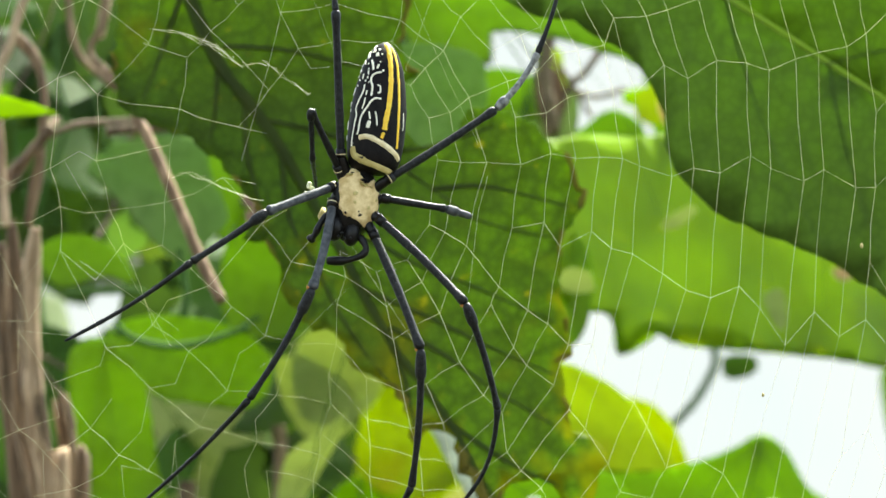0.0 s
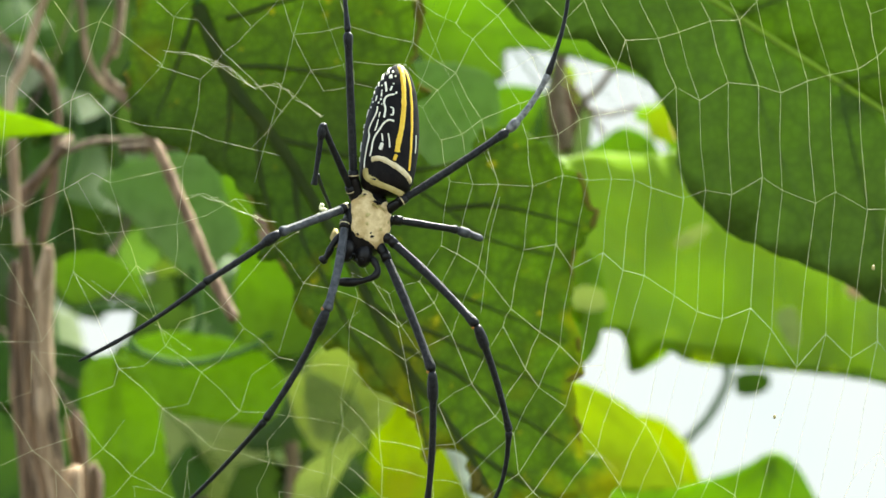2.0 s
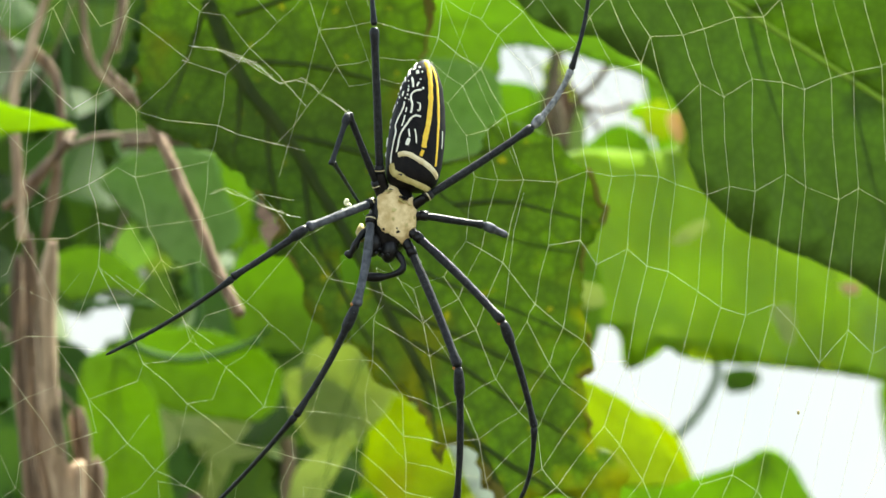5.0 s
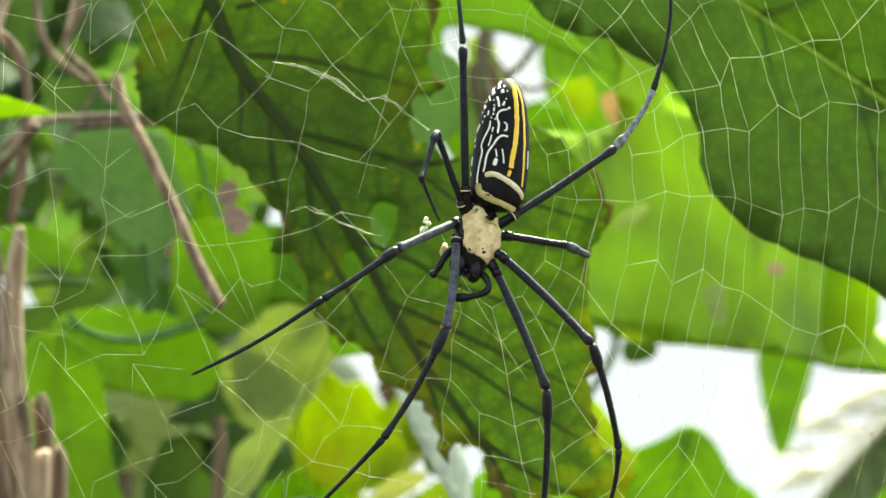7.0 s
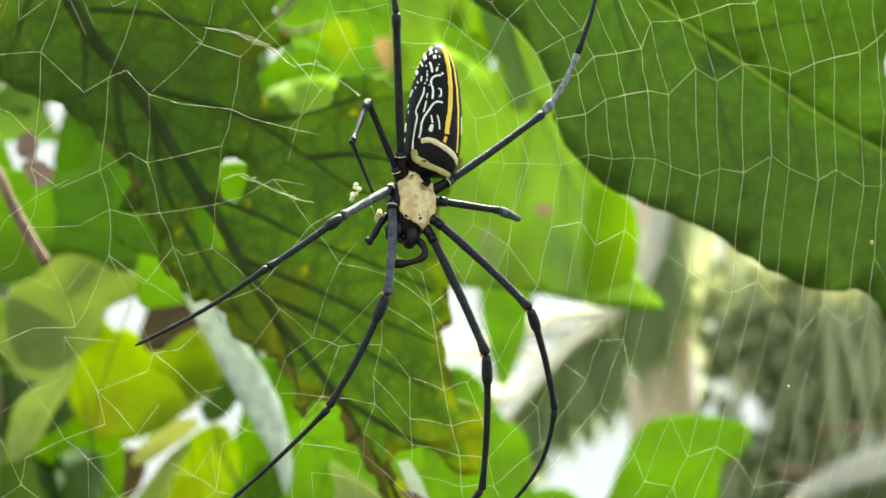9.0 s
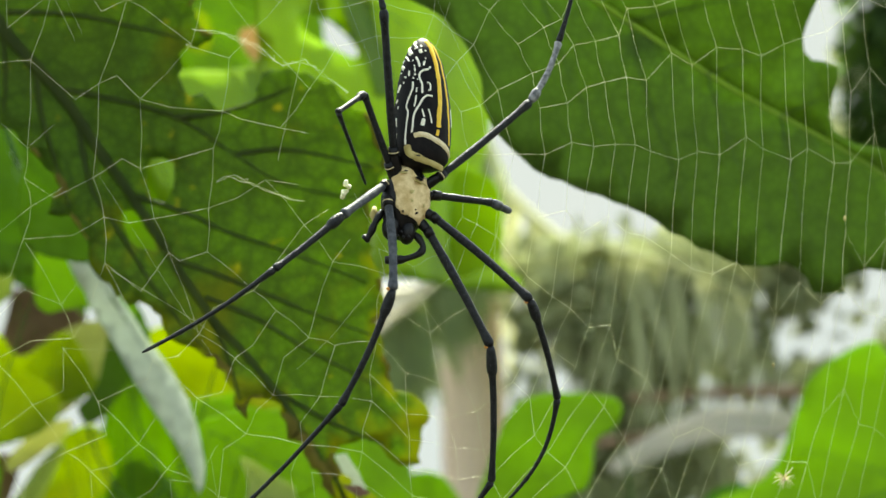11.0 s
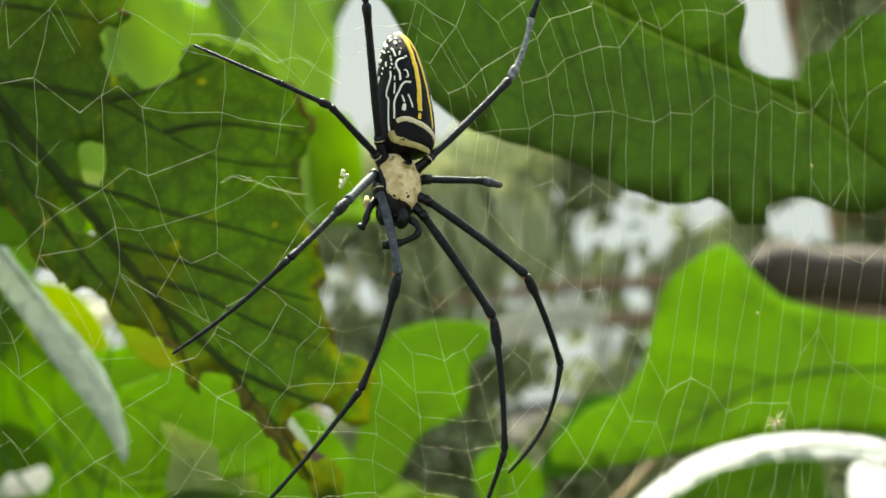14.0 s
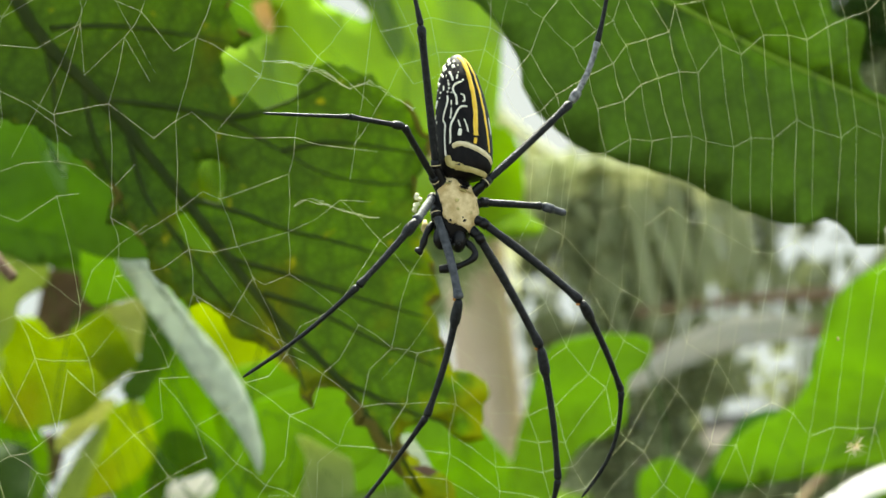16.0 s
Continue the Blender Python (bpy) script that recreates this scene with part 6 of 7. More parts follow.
def leg(rows, stout, femur_mat, tibia_mat, ring, knee, reach=1.0, bows=(0.0, 0.0, 0.0)):
    """A leg from the joints' rows: femur, tibia with its knee, and foot, each turning with its joint."""
    names = ("femur", "tibia", "foot")
    shapes = (FEMUR, TIBIA, FOOT)
    mats = (femur_mat, tibia_mat, M["leg_black"])
    joints = len(rows[0]) - 2
    for n in range(joints):
        length = sum((Vector(r[n + 2]) - Vector(r[n + 1])).length for r in rows) / len(rows) / 1000
        shape = [(s, rad * stout * 0.87) for s, rad in shapes[n]]
        if n == joints - 1 and joints == 2 and length < 0.01:
            shape = [(0, 0.7), (0.1, 1.0), (0.4, 1.05), (0.45, 0.8), (0.9, 0.75), (1.0, 0.55)]
        elif n == joints - 1:
            shape = [(s, rad * stout) for s, rad in FOOT]
        if n == joints - 1:
            length *= reach
        ob = segment(names[n], length, shape, mats[n], spider, bow=bows[n])
        bristles(ob, length, shape, n + len(MOVES) * 7, bows[n])
        if n == 0:
            bm = bmesh.new()
            tube(bm, [(0, 0, -0.0004), (0, 0, 0.0014)], [0.0011, 0.00105], 12)
            part("trochanter", bm, M["black"], ob)
            if ring:
                bm = bmesh.new()
                for z in (0.0003,):
                    tube(bm, [(0, 0, z - 0.0001), (0, 0, z + 0.0001)], 0.00114, 14)
                part("joint_ring", bm, M["cream"], ob, "cream ring at the root of the leg")
        if n == 1 and knee:
            bm = bmesh.new()
            bmesh.ops.create_icosphere(bm, subdivisions=2, radius=0.0006)
            for v in bm.verts:
                v.co.z *= 0.7
                v.co += Vector((-0.0007, -0.0004, 0.0002))
            part("knee_spot", bm, M["orange"], ob, "orange spot at the knee")
        keys = []
        for r in rows:
            a, b = Vector(r[n + 1]) / 1000, Vector(r[n + 2]) / 1000
            z = (b - a).normalized()
            x = BACK.cross(z).normalized()
            y = z.cross(x)
            m = Matrix((x, y, z)).transposed().to_4x4()
            m.translation = a
            keys.append((r[0], m))
        MOVES.append((ob, keys))
    root = Vector(rows[0][1]) / 1000
    hip = at(-1.6, -4.6, -0.6)
    hip = hip + (root - hip) * 0.3
    bm = bmesh.new()
    tube(bm, spline([hip, hip.lerp(root, 0.5) - BACK * 0.0002, root], 8), [0.0010, 0.0012, 0.0012, 0.0012, 0.0012, 0.0011, 0.0011, 0.001, 0.0009], 12)
    part("coxa", bm, M["black"], spider)


leg(LEG_A, 1.0, M["leg_grey"], M["leg_black"], True, False, 1.0, (0.0, 0.2, 0.8))
leg(LEG_B, 1.0, M["leg_grey"], M["leg_black"], True, True, 1.12, (0.5, 0.7, 0.6))
leg(LEG_C, 1.0, M["leg_black"], M["leg_black"], False, True, 1.12, (0.3, 0.6, 0.8))
leg(LEG_D, 0.98, M["leg_black"], M["leg_black"], False, True, 1.0, (0.4, 0.5, 2.6))
leg(LEG_E, 0.85, M["leg_black"], M["leg_grey"], False, False)
leg(LEG_F, 0.92, M["leg_black"], M["leg_pale"], True, False, 1.0, (-0.2, -0.7, -3.0))
leg(LEG_G, 0.92, M["leg_black"], M["leg_black"], True, False)
leg(LEG_H, 0.78, M["leg_black"], M["leg_black"], True, False)

# ---- the web: radial threads kinked at every turn of a loose spiral ----
WEB_N = Vector((0, math.cos(radians(13)), math.sin(radians(13))))
WEB_U = Vector((0, -math.sin(radians(13)), math.cos(radians(13))))


def on_web(p, q):
    """A place on the web's sheet: p metres across and q up its slope."""
    return Vector((0, 0, 1.4)) + Vector((p, 0, 0)) + WEB_U * q + WEB_N * (0.007 + 0.12 * p)


web = tagged(new("spider_web"), "golden orb web of fine threads stretched before the leaves", "web")
rng = random.Random(11)
HUB = (-0.004, -0.004)
SPOKES = 60
angles = [(i + rng.uniform(-0.3, 0.3)) * 2 * math.pi / SPOKES for i in range(SPOKES)]
bm_r, bm_s = bmesh.new(), bmesh.new()
radius, turns = 0.018, []
while radius < 0.21:
    turns.append(radius)
    radius += 0.0056 * rng.uniform(0.75, 1.35)
node = {}
for k, r in enumerate(turns):
    for i, a in enumerate(angles):
        left = max(0.0, -math.cos(a))
        aa = a + rng.gauss(0, 0.2 + 0.16 * left) * 2 * math.pi / SPOKES
        rr = r * (1 + 0.12 * left) + rng.gauss(0, 0.0004 + 0.0013 * left)
        tall = 1.12 if math.sin(aa) > 0 else 1.12 + 0.6 * max(0.0, math.cos(aa)) ** 0.5
        node[k, i] = on_web(HUB[0] + rr * math.cos(aa), HUB[1] + rr * math.sin(aa) * tall)


def live(k, i):
    """Whether spoke i reaches in as far as turn k: there are fewer of them towards the hub."""
    left = math.cos(angles[i]) < -0.1
    step = 4 if turns[k] < (0.03 if left else 0.034) else 2 if turns[k] < (0.06 if left else 0.11) else 1
    return i % step == 0


def fine():
    """A thread's radius, the same along its whole length."""
    return 0.000022 * rng.uniform(0.8, 1.2)


def stretch(x):
    """The older silk on the climber's side is drawn out thinner."""
    return 0.96 + 0.36 * max(0.0, min(1.0, (x + 0.01) / 0.04))


gauge = [fine() * (0.8 if i % 2 else 1.0) for i in range(SPOKES)]
beads = bmesh.new()
for i in range(SPOKES):
    left = max(0.0, -math.cos(angles[i]))
    for k in range(len(turns)):
        if not live(k, i):
            continue
        if k and live(k - 1, i) and rng.random() > 0.02:
            tube(bm_r, [node[k - 1, i], node[k, i]], gauge[i] * stretch(node[k, i].x), 4, cap=False)
        if rng.random() < 0.16:
            bmesh.ops.create_icosphere(beads, subdivisions=1, radius=rng.uniform(0.00004, 0.00009), matrix=Matrix.Translation(node[k, i]))
        if left > 0.25 and k % 2 == 0:
            continue
        j = next(n % SPOKES for n in range(i + 1, i + 9) if live(k, n % SPOKES))
        if rng.random() > 0.05 * left:
            sag = (node[k, i] + node[k, j]) / 2 - (node[k, i] + node[k, j] - 2 * on_web(*HUB)).normalized() * 0.0004
            tube(bm_s, [node[k, i], sag, node[k, j]], 0.000021 * (0.85 + 0.3 * (k * 7 % 5) / 4) * stretch(node[k, i].x), 4, cap=False)
for i in range(0, SPOKES, 2):
    rim = node[len(turns) - 1, i]
    post = Vector((0.80 if rim.x > 0 else -0.55, 0.24 if rim.x > 0 else 0.30, rim.z * 1.5 - 0.7))
    tube(bm_r, [rim, post], 0.00006, 4, cap=False)
tagged(part("silk_beads", beads, M["silk"], web), kind="stuff")
tagged(part("radial_threads", bm_r, M["silk"], web), kind="stuff")
tagged(part("spiral_threads", bm_s, M["silk"], web), kind="stuff")
bm = bmesh.new()
for n in range(40):
    p, q = rng.uniform(-0.15, 0.03), rng.uniform(-0.09, 0.11)
    a, run = rng.gauss(1.7, 0.45), rng.uniform(0.02, 0.07)
    pts = [on_web(p + run * s * math.cos(a), q + run * s * math.sin(a)) + Vector((0.0006 * rng.uniform(-1, 1), 0.004 + 0.004 * s, 0.0006 * rng.uniform(-1, 1))) for s in (0, 0.4, 0.7, 1)]
    tube(bm, pts, 0.000018 * rng.uniform(0.6, 1.5), 4, cap=False)
tagged(part("stray_threads", bm, M["silk"], web), kind="stuff")


def strand(points, threads, lint):
    """Old silk gathered on the web: a few fine threads wound round one another, with lint; points in millimetres across and up."""
    bm = bmesh.new()
    pts = spline([on_web(p / 1000, q / 1000) for p, q in points], 9 * len(points))
    for n in range(threads):
        turn = [p + 0.0014 * math.sin(3.1 * i / len(pts)) * Vector((noise.noise(p * 260 + Vector((n * 7, 0, 0))), 0.3 * noise.noise(p * 300), noise.noise(p * 260 + Vector((0, n * 7, 3))))) for i, p in enumerate(pts)]
        tube(bm, turn, [0.000017 * (1 + 1.2 * max(0, 2 * noise.noise(p * 420 + Vector((n, 0, 0))))) for p in turn], 5)
    for n in range(lint):
        c = rng.choice(pts)
        d = Vector((rng.uniform(-1, 1), rng.uniform(-0.3, 0.3), rng.uniform(-1, 1))) * 0.0007
        tube(bm, [c - d, c + Vector((0.0003, 0, 0.0002)), c + d], 0.00003, 4)
    part("silk_strand", bm, M["silk"], web, "whitish twisted strand of old silk")


strand(((-46, 22), (-39, 21), (-34, 19), (-30.5, 17), (-27, 14.5)), 4, 7)
strand(((-27, 14.5), (-25, 15.2), (-22, 15.4), (-18, 12.5), (-13, 9)), 2, 6)
strand(((-41, -9), (-38, -8), (-33, -9.5), (-28, -12), (-22, -13.5)), 2, 5)

knot = tagged(new("silk_knot"), "small tangled white silk knot on the web", "silk")
knot.location = (-0.0128, 0.0095, 1.391)
rng = random.Random(3)
for n in range(9):
    bm = bmesh.new()
    c = Vector((rng.gauss(0, 0.0006), rng.gauss(0, 0.0003), rng.gauss(0, 0.0009)))
    bmesh.ops.create_icosphere(bm, subdivisions=2, radius=rng.uniform(0.0003, 0.0006))
    for v in bm.verts:
        v.co = v.co * (1 + 0.4 * noise.noise(v.co * 2500 + c * 900)) + c
    part("tuft", bm, M["silk_white"], knot)
tuft = tagged(new("seed_tuft"), "pale feathery seed tuft caught in the web", "seed")
tuft.location = (0.0846, 0.0175, 1.326)
for n in range(48):
    d = Vector((rng.uniform(-1, 1), rng.uniform(-0.5, 0.2), rng.uniform(-1, 1))).normalized() * rng.uniform(0.0016, 0.0032)
    bm = bmesh.new()
    tube(bm, spline([(0, 0, 0), d * 0.5 + Vector((0, 0, 0.0002)), d], 4), [0.00006, 0.00005, 0.00004, 0.00003, 0.00002], 4)
    part("bristle", bm, M["cream"], tuft)
for x, y, z, size in ((0.104, 0.0195, 1.3835, 0.00035), (0.0835, 0.017, 1.351, 0.0003)):
    bm = bmesh.new()
    bmesh.ops.create_icosphere(bm, subdivisions=2, radius=size)
    for v in bm.verts:
        v.co.z *= 1.6
    crumb = tagged(new("debris", mesh_of("debris", bm, M["dull_yellow"])), "tiny brown crumb stuck on a thread", "debris")
    crumb.location = (x, y, z)


# ---- the far trees, the thicket and the ground ----
GAPS = [(2.75, 1.71, 0.034, 0.047), (2.88, 1.74, 0.028, 0.045), (3.01, 1.68, 0.052, 0.055), (2.71, 1.6, 0.04, 0.03), (2.9, 1.58, 0.049, 0.028), (2.73, 1.5, 0.049, 0.031), (2.89, 1.48, 0.043, 0.033), (2.56, 1.5, 0.036, 0.028), (2.76, 1.34, 0.055, 0.053), (2.55, 1.71, 0.034, 0.031), (3.55, 1.66, 0.097, 0.055), (2.97, 1.82, 0.045, 0.033), (2.51, 1.18, 0.041, 0.039), (2.35, 1.5, 0.053, 0.031), (2.51, 1.47, 0.036, 0.028), (2.42, 1.15, 0.045, 0.05), (1.96, 1.67, 0.036, 0.06), (2.46, 1.56, 0.034, 0.038), (2.03, 1.57, 0.047, 0.041), (2.88, 1.68, 0.033, 0.033), (2.67, 1.53, 0.033, 0.031), (2.63, 1.16, 0.03, 0.033), (3.49, 2.29, 0.085, 0.14)]


def chink(p):
    """Whether a far leaf there would close one of the gaps through which the sky shows."""
    across = p.x - 0.43 * (p.y - 6.25)
    return any(((across - gx) / rx) ** 2 + ((p.z - gz) / rz) ** 2 < 2.5 for gx, gz, rx, rz in GAPS)


def far_leaf(bm, p, size, rng):
    n = Vector((rng.uniform(-1, 1), rng.uniform(-1, 1), rng.uniform(-0.4, 1))).normalized()
    a = n.orthogonal().normalized()
    a = (a * math.cos(rng.uniform(0, 6.3)) + n.cross(a) * math.sin(rng.uniform(0, 6.3))).normalized()
    b = n.cross(a)
    v = [bm.verts.new(p + size * (x * a + y * b + z * n)) for x, y, z in ((0, -0.5, 0), (0.32, -0.1, 0.06), (0, 0.55, -0.1), (-0.32, -0.1, 0.06))]
    bm.faces.new((v[0], v[1], v[2]))
    bm.faces.new((v[0], v[2], v[3]))


def tree(x, y, height, spread, count, seed, label, stout=0.11, trunk_mat="bark_dark", boughs=()):
    rng = random.Random(seed)
    thing = tagged(new("tree"), label, "tree")
    thing.location = (x, y, 0)
    bm = bmesh.new()
    tube(bm, spline([(0, 0, -0.1), (0.05, 0, height * 0.3), (-0.06, 0.05, height * 0.7), (0, 0, height)], 14), [stout * (1 - 0.6 * i / 14) for i in range(15)], 10)
    part("trunk", bm, M[trunk_mat], thing)
    for a, b in boughs:
        bm = bmesh.new()
        tube(bm, spline([Vector(a) - thing.location, (Vector(a) + Vector(b)) / 2 - thing.location + Vector((0, 0, 0.03)), Vector(b) - thing.location], 10), 0.03, 8)
        part("limb", bm, M["bark_dark"], thing)
    crown = bmesh.new()
    for n in range(26):
        z0 = rng.uniform(0.1, 0.95) * height
        ang = rng.uniform(0, 6.28)
        reach = spread * rng.uniform(0.5, 1.0)
        tip = Vector((reach * math.cos(ang), reach * math.sin(ang) * 0.6, z0 + rng.uniform(-0.1, 0.5)))
        root = Vector((0, 0, z0))
        bm = bmesh.new()
        tube(bm, spline([root, root.lerp(tip, 0.5) + Vector((0, 0, 0.12)), tip], 8), [0.028 * (1 - 0.8 * i / 8) for i in range(9)], 6)
        part("limb", bm, M["bark_dark"], thing)
        for m in range(count // 26):
            s = rng.uniform(0.2, 1.05)
            p = root.lerp(tip, s) + Vector((rng.gauss(0, 0.11), rng.gauss(0, 0.11), rng.gauss(0, 0.12)))
            w = p + thing.location
            if not chink(w) and w.z < 2.0 + 1.2 * max(0.0, min(1.0, w.x - 2.6)):
                far_leaf(crown, p, rng.uniform(0.05, 0.11), rng)
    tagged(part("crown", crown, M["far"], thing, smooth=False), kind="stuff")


tree(4.0, 6.6, 3.8, 1.2, 1300, 5, "leafy grey-green tree in the distance")


def frond(thing, points, length, seed, material, near, far, spare=0.25, rachis="bark_stalk", stout=0.019, rows=1):
    """A palm frond: an arching rachis with narrow leaflets; near and far: the angles at which the leaflets of either side stand, in degrees."""
    rng = random.Random(seed)
    pts = [p - thing.location for p in spline(points, 70)]
    bm = bmesh.new()
    tube(bm, pts, [stout * (1 - 0.6 * i / 70) for i in range(71)], 7)
    stalk = part("frond", bm, M[rachis], thing, "arching palm frond with narrow drooping leaflets")
    bm = bmesh.new()
    for i in range(4, 71):
        for angle in (near, far) * rows:
            if noise.noise(Vector((i * 0.21, seed, angle))) + rng.uniform(-0.3, 0.3) < spare - 0.35:
                continue
            a = radians(angle + rng.gauss(0, 7))
            go = Vector((math.cos(a), rng.uniform(-0.25, 0.25), math.sin(a))).normalized()
            size = length * rng.uniform(0.7, 1.1) * (1 - 0.5 * (i / 70) ** 3)
            wide = go.cross(Vector((0, 1, 0))).normalized() * 0.016 + Vector((0, 0.006, 0))
            drop = Vector((0, 0, -0.12 * size))
            row = [pts[i], pts[i] + go * size * 0.4 + drop * 0.3, pts[i] + go * size * 0.75 + drop * 0.7, pts[i] + go * size + drop * 1.3]
            left = [bm.verts.new(p + wide * w) for p, w in zip(row, (0.4, 1, 0.8, 0.1))]
            mid = [bm.verts.new(p + Vector((0, 0.006, 0))) for p in row]
            right = [bm.verts.new(p - wide * w) for p, w in zip(row, (0.4, 1, 0.8, 0.1))]
            for k in range(3):
                bm.faces.new((left[k], left[k + 1], mid[k + 1], mid[k]))
                bm.faces.new((mid[k], mid[k + 1], right[k + 1], right[k]))
    tagged(part("foliage", bm, M[material], stalk, smooth=False), kind="stuff")


def palm(x, y, height, stout, label):
    """A coconut palm's trunk: a pale column with ring scars, swelling towards its foot."""
    thing = tagged(new("palm_tree"), label, "palm")
    thing.location = (x, y, 0)
    bm = bmesh.new()
    n = 120
    pts = spline([(-0.02, 0, -0.1), (0, 0, height * 0.35), (0.01, 0, height * 0.6), (0.06, 0, height)], n)
    tube(bm, pts, [stout * (1.25 - 0.5 * i / n) * (1 + 0.03 * (i % 4 == 0)) for i in range(n + 1)], 14)
    part("trunk", bm, M["bark_pale"], thing, "pale tan ringed trunk")
    return thing


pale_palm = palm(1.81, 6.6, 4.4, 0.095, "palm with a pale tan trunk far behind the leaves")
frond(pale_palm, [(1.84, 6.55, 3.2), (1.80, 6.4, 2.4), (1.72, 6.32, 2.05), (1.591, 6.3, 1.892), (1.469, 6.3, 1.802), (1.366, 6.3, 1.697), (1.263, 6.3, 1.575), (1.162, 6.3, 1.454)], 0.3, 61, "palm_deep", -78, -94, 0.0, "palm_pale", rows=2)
frond(pale_palm, [(1.9, 6.62, 2.3), (2.03, 6.3, 2.05), (2.12, 6.05, 1.98), (2.32, 6.0, 1.92), (2.52, 6.0, 1.82)], 0.5, 66, "palm_hay_haze", -84, -96, 0.32, "palm_hay_haze")
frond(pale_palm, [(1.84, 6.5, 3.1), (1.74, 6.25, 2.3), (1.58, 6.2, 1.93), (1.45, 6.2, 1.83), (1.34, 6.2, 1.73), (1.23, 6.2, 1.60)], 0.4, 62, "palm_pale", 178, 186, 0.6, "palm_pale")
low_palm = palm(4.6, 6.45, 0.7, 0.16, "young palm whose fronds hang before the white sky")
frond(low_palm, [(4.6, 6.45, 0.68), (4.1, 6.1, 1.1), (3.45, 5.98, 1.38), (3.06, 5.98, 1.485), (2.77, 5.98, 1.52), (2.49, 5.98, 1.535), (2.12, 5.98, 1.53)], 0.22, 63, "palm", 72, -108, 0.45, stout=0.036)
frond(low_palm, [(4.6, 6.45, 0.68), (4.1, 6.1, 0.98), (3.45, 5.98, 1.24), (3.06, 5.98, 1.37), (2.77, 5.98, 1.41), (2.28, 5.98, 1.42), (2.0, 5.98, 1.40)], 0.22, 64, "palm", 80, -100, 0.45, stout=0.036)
tree(3.86, 6.5, 4.2, 0.25, 200, 6, "tall brown-barked tree in the distance", 0.13, "bark_tan")
log = tagged(new("fallen_branch"), "thick dark brown broken branch leaning behind the leaves", "branch")
bm = bmesh.new()
tube(bm, spline([(1.77, 3.2, 1.44), (2.2, 3.2, 1.35), (3.2, 3.3, 1.1), (3.9, 3.4, -0.05)], 24), [0.05 + 0.012 * noise.noise(Vector((i * 0.5, 0, 0))) + 0.001 * i for i in range(25)], 12)
part("wood", bm, M["bark_black"], log)
for x, z, dx, dz, size in ((2.1, 1.39, 0.05, 0.14, 0.016), (2.62, 1.27, -0.06, 0.12, 0.02), (3.05, 1.16, 0.08, 0.13, 0.018)):
    bm = bmesh.new()
    tube(bm, spline([(x, 3.22, z), (x + dx * 0.5, 3.2, z + dz * 0.6), (x + dx, 3.17, z + dz)], 6), [size * (1 - 0.07 * i) for i in range(7)], 8)
    part("snapped_twig", bm, M["bark_black"], log)
bm = bmesh.new()
bmesh.ops.create_icosphere(bm, subdivisions=3, radius=0.035)
for v in bm.verts:
    v.co = v.co * (1 + 0.5 * noise.noise(v.co * 40)) + Vector((1.77, 3.2, 1.44))
part("broken_end", bm, M["bark_black"], log, "rough splintered brown end")


def far_woods(label, seed, count, place, material="far"):
    """The leaf mass of the far trees, uncountable, with clumps and gaps."""
    rng = random.Random(seed)
    bm, made = bmesh.new(), 0
    while made < count:
        p = place(rng)
        if noise.noise(Vector((p.x * 4.2, p.y * 2, p.z * 4.2)) + Vector((seed, 0, 0))) > rng.uniform(-0.35, 0.1) - (0.5 if p.x < 2.4 else 0.0):
            far_leaf(bm, p, rng.uniform(0.05, 0.11), rng)
            made += 1
    tagged(new("far_woods", mesh_of("far_woods", bm, M[material], False)), label, "woods", kind="stuff")


def wood_place(rng):
    while True:
        x = 1.88 + 3.15 * rng.random() ** 0.9
        top = 2.0 + 1.2 * max(0.0, min(1.0, x - 2.6))
        p = Vector((x, rng.uniform(6.05, 6.45), rng.uniform(0.0, 1.0) ** 0.65 * (top + rng.gauss(0, 0.045))))
        thin = 2.45 < x < 3.3 and 1.22 < p.z < 1.8 and rng.random() < 0.45
        if not thin and not chink(p):
            return p


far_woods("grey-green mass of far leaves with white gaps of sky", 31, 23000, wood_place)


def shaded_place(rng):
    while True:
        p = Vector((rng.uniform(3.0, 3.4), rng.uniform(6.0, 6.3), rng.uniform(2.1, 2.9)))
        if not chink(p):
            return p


# dark by leaf colour: the far trees' shade is painted in
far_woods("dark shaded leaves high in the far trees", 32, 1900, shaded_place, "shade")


CLEAR = ((-0.275, 1.487, -0.220, 0.123, 0.019), (-0.266, 1.504, -0.214, 0.134, 0.004), (-0.101, 1.552, -0.047, 0.157, 0.004), (-0.046, 1.442, -0.010, 0.082, 0.008), (0.019, 1.658, 0.035, 0.229, 0.01))


def open_sky(p, size):
    """Whether a leaf there would stop one of the chinks in the thicket: lines by their place at y = 1, their slopes and width."""
    return any((p.x - x - sx * (p.y - 1)) ** 2 + (p.z - z - sz * (p.y - 1)) ** 2 < (r * (0.35 + 0.65 * p.y) + 0.42 * size) ** 2 for x, z, sx, sz, r in CLEAR)


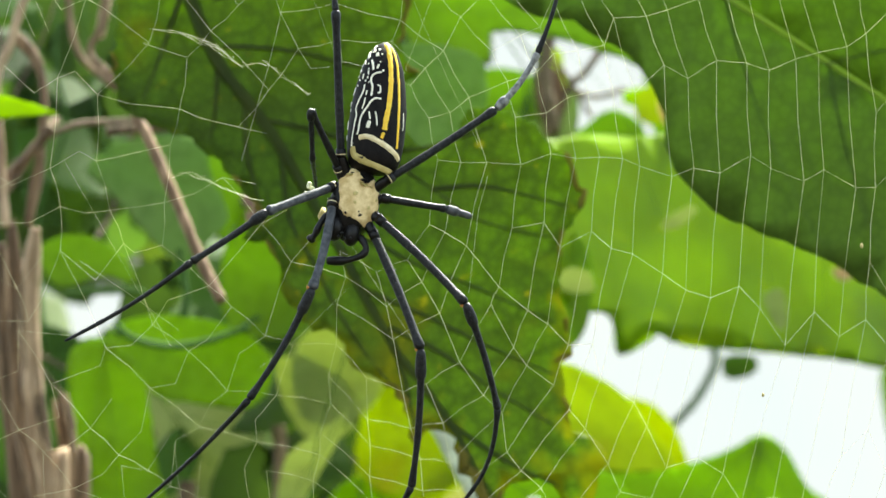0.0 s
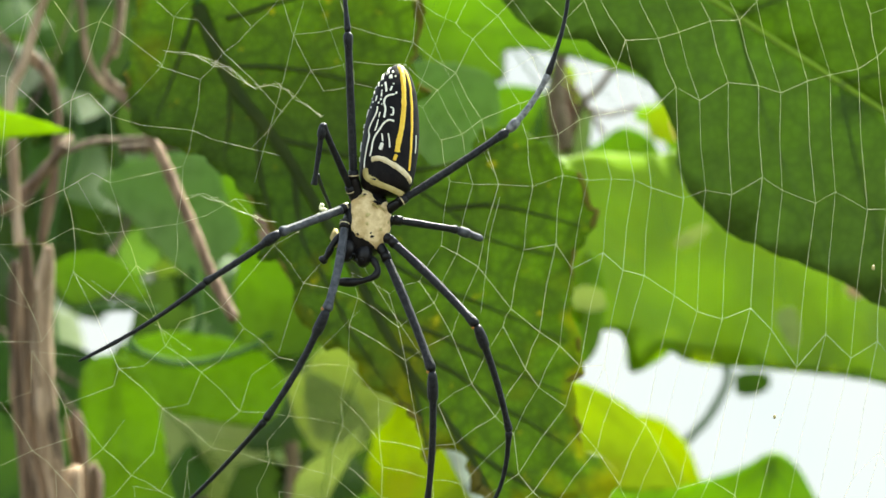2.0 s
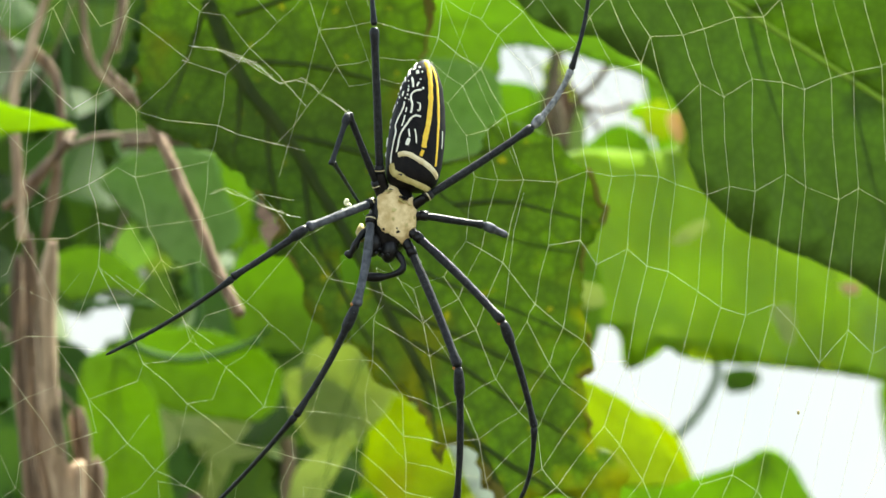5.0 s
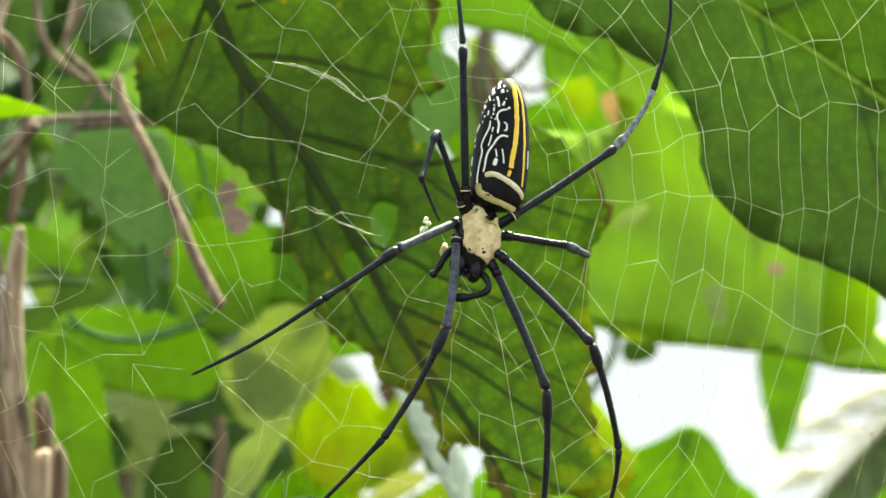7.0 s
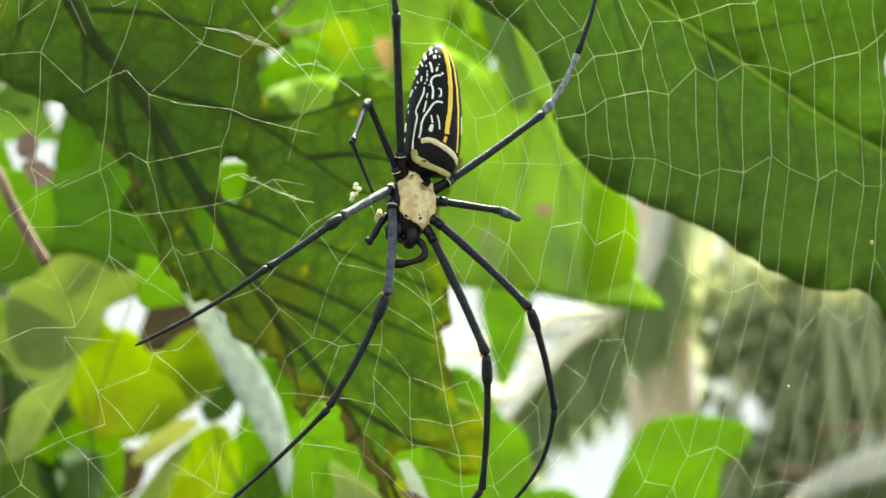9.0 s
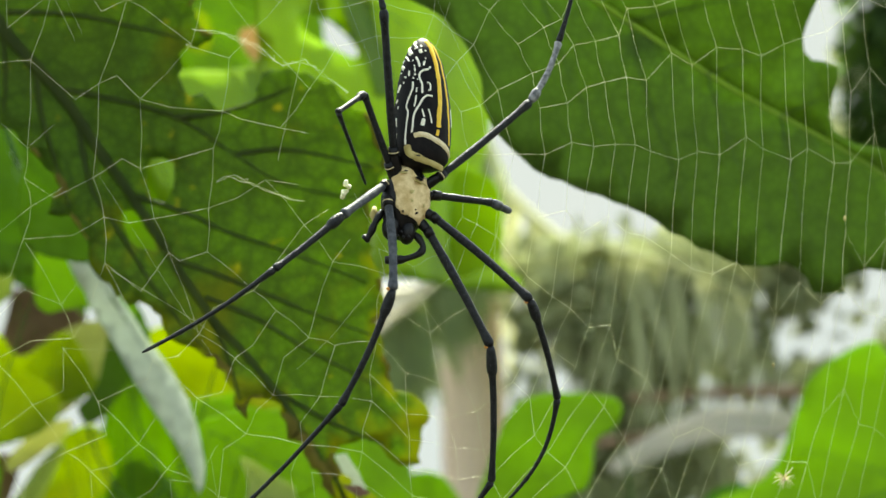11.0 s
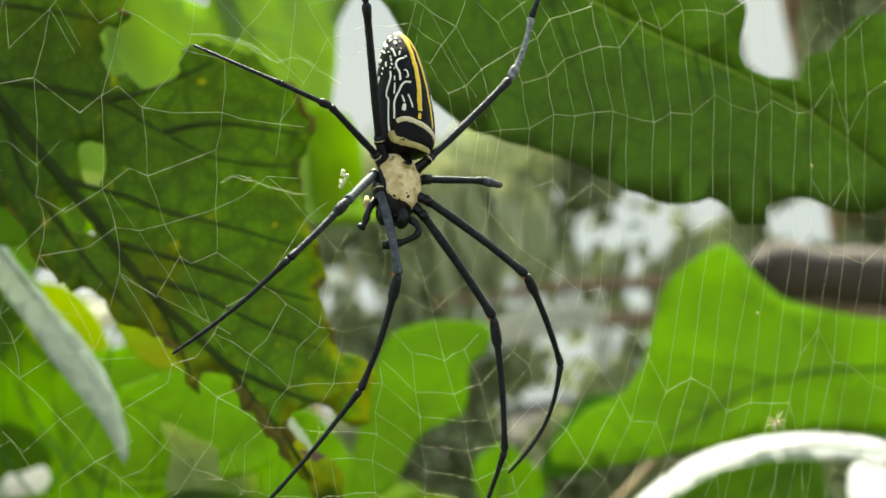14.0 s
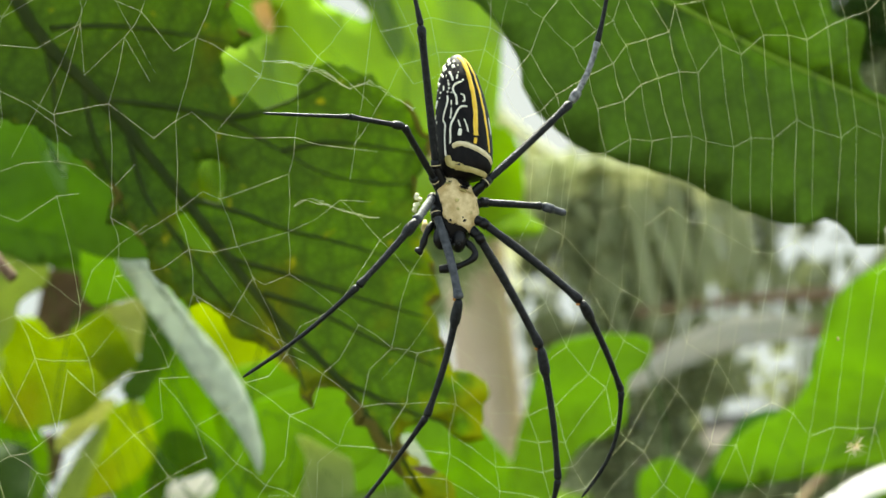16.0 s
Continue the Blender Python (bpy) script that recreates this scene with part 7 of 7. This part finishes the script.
def blade_mesh(name, rng, material):
    """A small pointed leaf one unit long, folded a little along its middle."""
    bm = bmesh.new()
    half = ((0, -0.05), (0.28, -0.16), (0.46, 0.1), (0.4, 0.42), (0.2, 0.75), (0, 1.0))
    mid = [bm.verts.new((0, y, 0.05 * math.sin(y * 5))) for x, y in half]
    for sgn in (-1, 1):
        edge = [mid[0]] + [bm.verts.new((sgn * x * rng.uniform(0.85, 1.1), y, 0.22 * x + 0.04 * rng.uniform(-1, 1))) for x, y in half[1:-1]] + [mid[-1]]
        for i in range(5):
            q = list(dict.fromkeys([mid[i], mid[i + 1], edge[i + 1], edge[i]]))
            if len(q) > 2:
                bm.faces.new(q if sgn > 0 else q[::-1])
    bmesh.ops.recalc_face_normals(bm, faces=bm.faces)
    return mesh_of(name, bm, material)


def leafy(thing, count, seed, place, materials):
    """Many small leaves of a plant, each on its short stalk."""
    rng = random.Random(seed)
    twigs = bmesh.new()
    for mat in materials:
        shapes = [blade_mesh("leaf", rng, mat) for n in range(4)]
        for n in range(count):
            c, size = place(rng)
            while open_sky(c, size):
                c, size = place(rng)
            nrm = Vector((rng.uniform(-0.6, 0.6), -1, rng.uniform(-0.2, 0.9))).normalized()
            a = Vector((1, 0, 0)).cross(nrm).normalized()
            side = nrm.cross(a)
            turn = rng.uniform(-1.2, 1.2)
            a, side = a * math.cos(turn) + side * math.sin(turn), side * math.cos(turn) - a * math.sin(turn)
            m = Matrix((side, a, side.cross(a))).transposed() * size
            m = m.to_4x4()
            m.translation = c - thing.location
            ob = new("leaf", rng.choice(shapes))
            ob.parent = thing
            ob.matrix_local = m
            foot = c - thing.location
            tube(twigs, [foot, foot - a * size * 0.3 + Vector((0, 0.01, 0)), foot - a * size * 0.45 + Vector((0, 0.03, 0.01))], size * 0.012, 5)
    tagged(part("twig_tangle", twigs, M["stalk"], thing), kind="stuff")


def undergrowth_mass(label, count, seed, place, materials):
    """Leaves too many to count, one mesh for each green."""
    rng = random.Random(seed)
    for mat in materials:
        bm = bmesh.new()
        for n in range(count):
            c, size = place(rng)
            for k in range(3):
                far_leaf(bm, c + Vector((rng.gauss(0, 0.05), rng.gauss(0, 0.05), rng.gauss(0, 0.05))), size * 1.3, rng)
        tagged(new("undergrowth", mesh_of("undergrowth", bm, mat)), label, "foliage", kind="stuff")


def upper(rng):
    y = rng.uniform(0.9, 1.9)
    return Vector((rng.uniform(-0.62 - 0.15 * y, -0.1), y, rng.uniform(1.2, 1.5 + 0.42 * y))), rng.uniform(0.08, 0.16)


# unseen leaves added overhead to keep the sun off the left thicket
def shading_canopy(rng):
    return Vector((rng.uniform(-0.75, -0.02), rng.uniform(0.8, 2.0), rng.uniform(2.25, 2.65))), rng.uniform(0.1, 0.18)


def lower(rng):
    y = rng.uniform(1.15, 2.2)
    return Vector((rng.uniform(-0.2, 0.42), y, rng.uniform(1.0, 1.27))), rng.uniform(0.08, 0.16)


def near_left(rng):
    y = rng.uniform(0.70, 0.98)
    return Vector((rng.uniform(-0.16 - 0.17 * y, -0.02 - 0.06 * y), y, rng.uniform(1.28 + 0.06 * y, 1.44 + 0.27 * y))), rng.uniform(0.025, 0.06)


def undergrowth(rng):
    y = 0.35 + min(5.2, abs(rng.gauss(0, 1.6)))
    x = rng.gauss(0.3, 1.3)
    thick = max(0.12, 1 - 0.25 * abs(x - 0.3) - 0.12 * y + 0.3 * noise.noise(Vector((x, y, 0))))
    return Vector((x, y, rng.uniform(0.0, 1.02) * rng.uniform(0.4, 1.0) * thick)), rng.uniform(0.08, 0.2)


rng = random.Random(41)
off = thicket_plant.location
for n in range(22):
    x, y, z = rng.uniform(-0.36, -0.15), rng.uniform(0.48, 0.8), rng.uniform(1.40, 1.66)
    a, run = rng.uniform(0, 6.28), rng.uniform(0.05, 0.13)
    pts = [Vector((x + run * s * math.cos(a) + rng.gauss(0, 0.012), y + rng.gauss(0, 0.008), z + run * s * math.sin(a) + rng.gauss(0, 0.012))) for s in (-1, -0.5, 0, 0.5, 1)]
    if any(open_sky(p, 0.01) for p in pts):
        continue
    bm = bmesh.new()
    tube(bm, [p - off for p in spline(pts, 20)], [rng.uniform(0.0005, 0.0011)] * 21, 6)
    part("tendril", bm, M[rng.choice(("bark_dark", "bark_dark", "stalk"))], thicket_plant)
withered = [blade_mesh("withered_leaf", rng, M["dead"]) for n in range(4)]
for n in range(12):
    p = Vector((rng.uniform(-0.34, -0.1), rng.uniform(0.55, 0.85), rng.uniform(1.38, 1.66)))
    if open_sky(p, 0.02):
        continue
    ob = new("withered_leaf", rng.choice(withered))
    ob.parent = thicket_plant
    ob.matrix_local = pose(*(p - off), rng.uniform(40, 130), rng.uniform(-50, 50), rng.uniform(-180, 180)) @ Matrix.Scale(rng.uniform(0.010, 0.022), 4)

undergrowth_mass("dark undergrowth between the stems and the ground", 480, 29, undergrowth, (M["mid"], M["deep"], M["fresh"]))
# the thicket's shade is carried by the dark leaf colours
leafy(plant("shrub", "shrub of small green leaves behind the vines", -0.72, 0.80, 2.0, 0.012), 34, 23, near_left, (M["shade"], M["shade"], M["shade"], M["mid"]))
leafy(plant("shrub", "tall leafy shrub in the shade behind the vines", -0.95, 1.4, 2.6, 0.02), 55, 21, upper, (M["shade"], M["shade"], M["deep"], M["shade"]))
leafy(plant("shrub", "unseen overhanging shrub added to shade the vines", -1.0, 1.5, 2.6, 0.025), 45, 24, shading_canopy, (M["mid"], M["deep"], M["fresh"]))
leafy(plant("shrub", "low leafy shrub behind the web", -0.6, 1.7, 1.25, 0.014), 26, 22, lower, (M["fresh"], M["mid"], M["deep"]))

# the pale hazy sky low over the horizon, far behind everything
haze, nt, p = nodes_of("haze")
glow = nt.nodes.new("ShaderNodeEmission")
nt.links.new(noise_mix(nt, 0.16, 0.3, 0.7, (0.86, 0.94, 1.0), (0.95, 0.98, 1.0), 5.0), glow.inputs["Color"])
glow.inputs["Strength"].default_value = 0.073
nt.links.new(glow.outputs[0], nt.nodes["Material Output"].inputs[0])
bm = bmesh.new()
bmesh.ops.create_grid(bm, x_segments=12, y_segments=4, size=1)
for v in bm.verts:
    v.co = Vector((v.co.x * 45, 60 - 0.006 * (v.co.x * 45) ** 2, 10 + v.co.y * 12))
tagged(new("backdrop", mesh_of("backdrop", bm, haze)), "pale hazy white sky far behind the leaves", "sky", kind="structure")

bm = bmesh.new()
bmesh.ops.create_grid(bm, x_segments=40, y_segments=40, size=400)
for v in bm.verts:
    v.co.z = 0.05 * noise.noise(v.co * 0.2)
tagged(new("ground", mesh_of("ground", bm, M["soil"])), "dark earth floor of the thicket", "ground", kind="structure")


def motions():
    walk(spider, SPIDER_ROWS)
    for ob, rows in MOVES:
        walk(ob, rows)


motions()
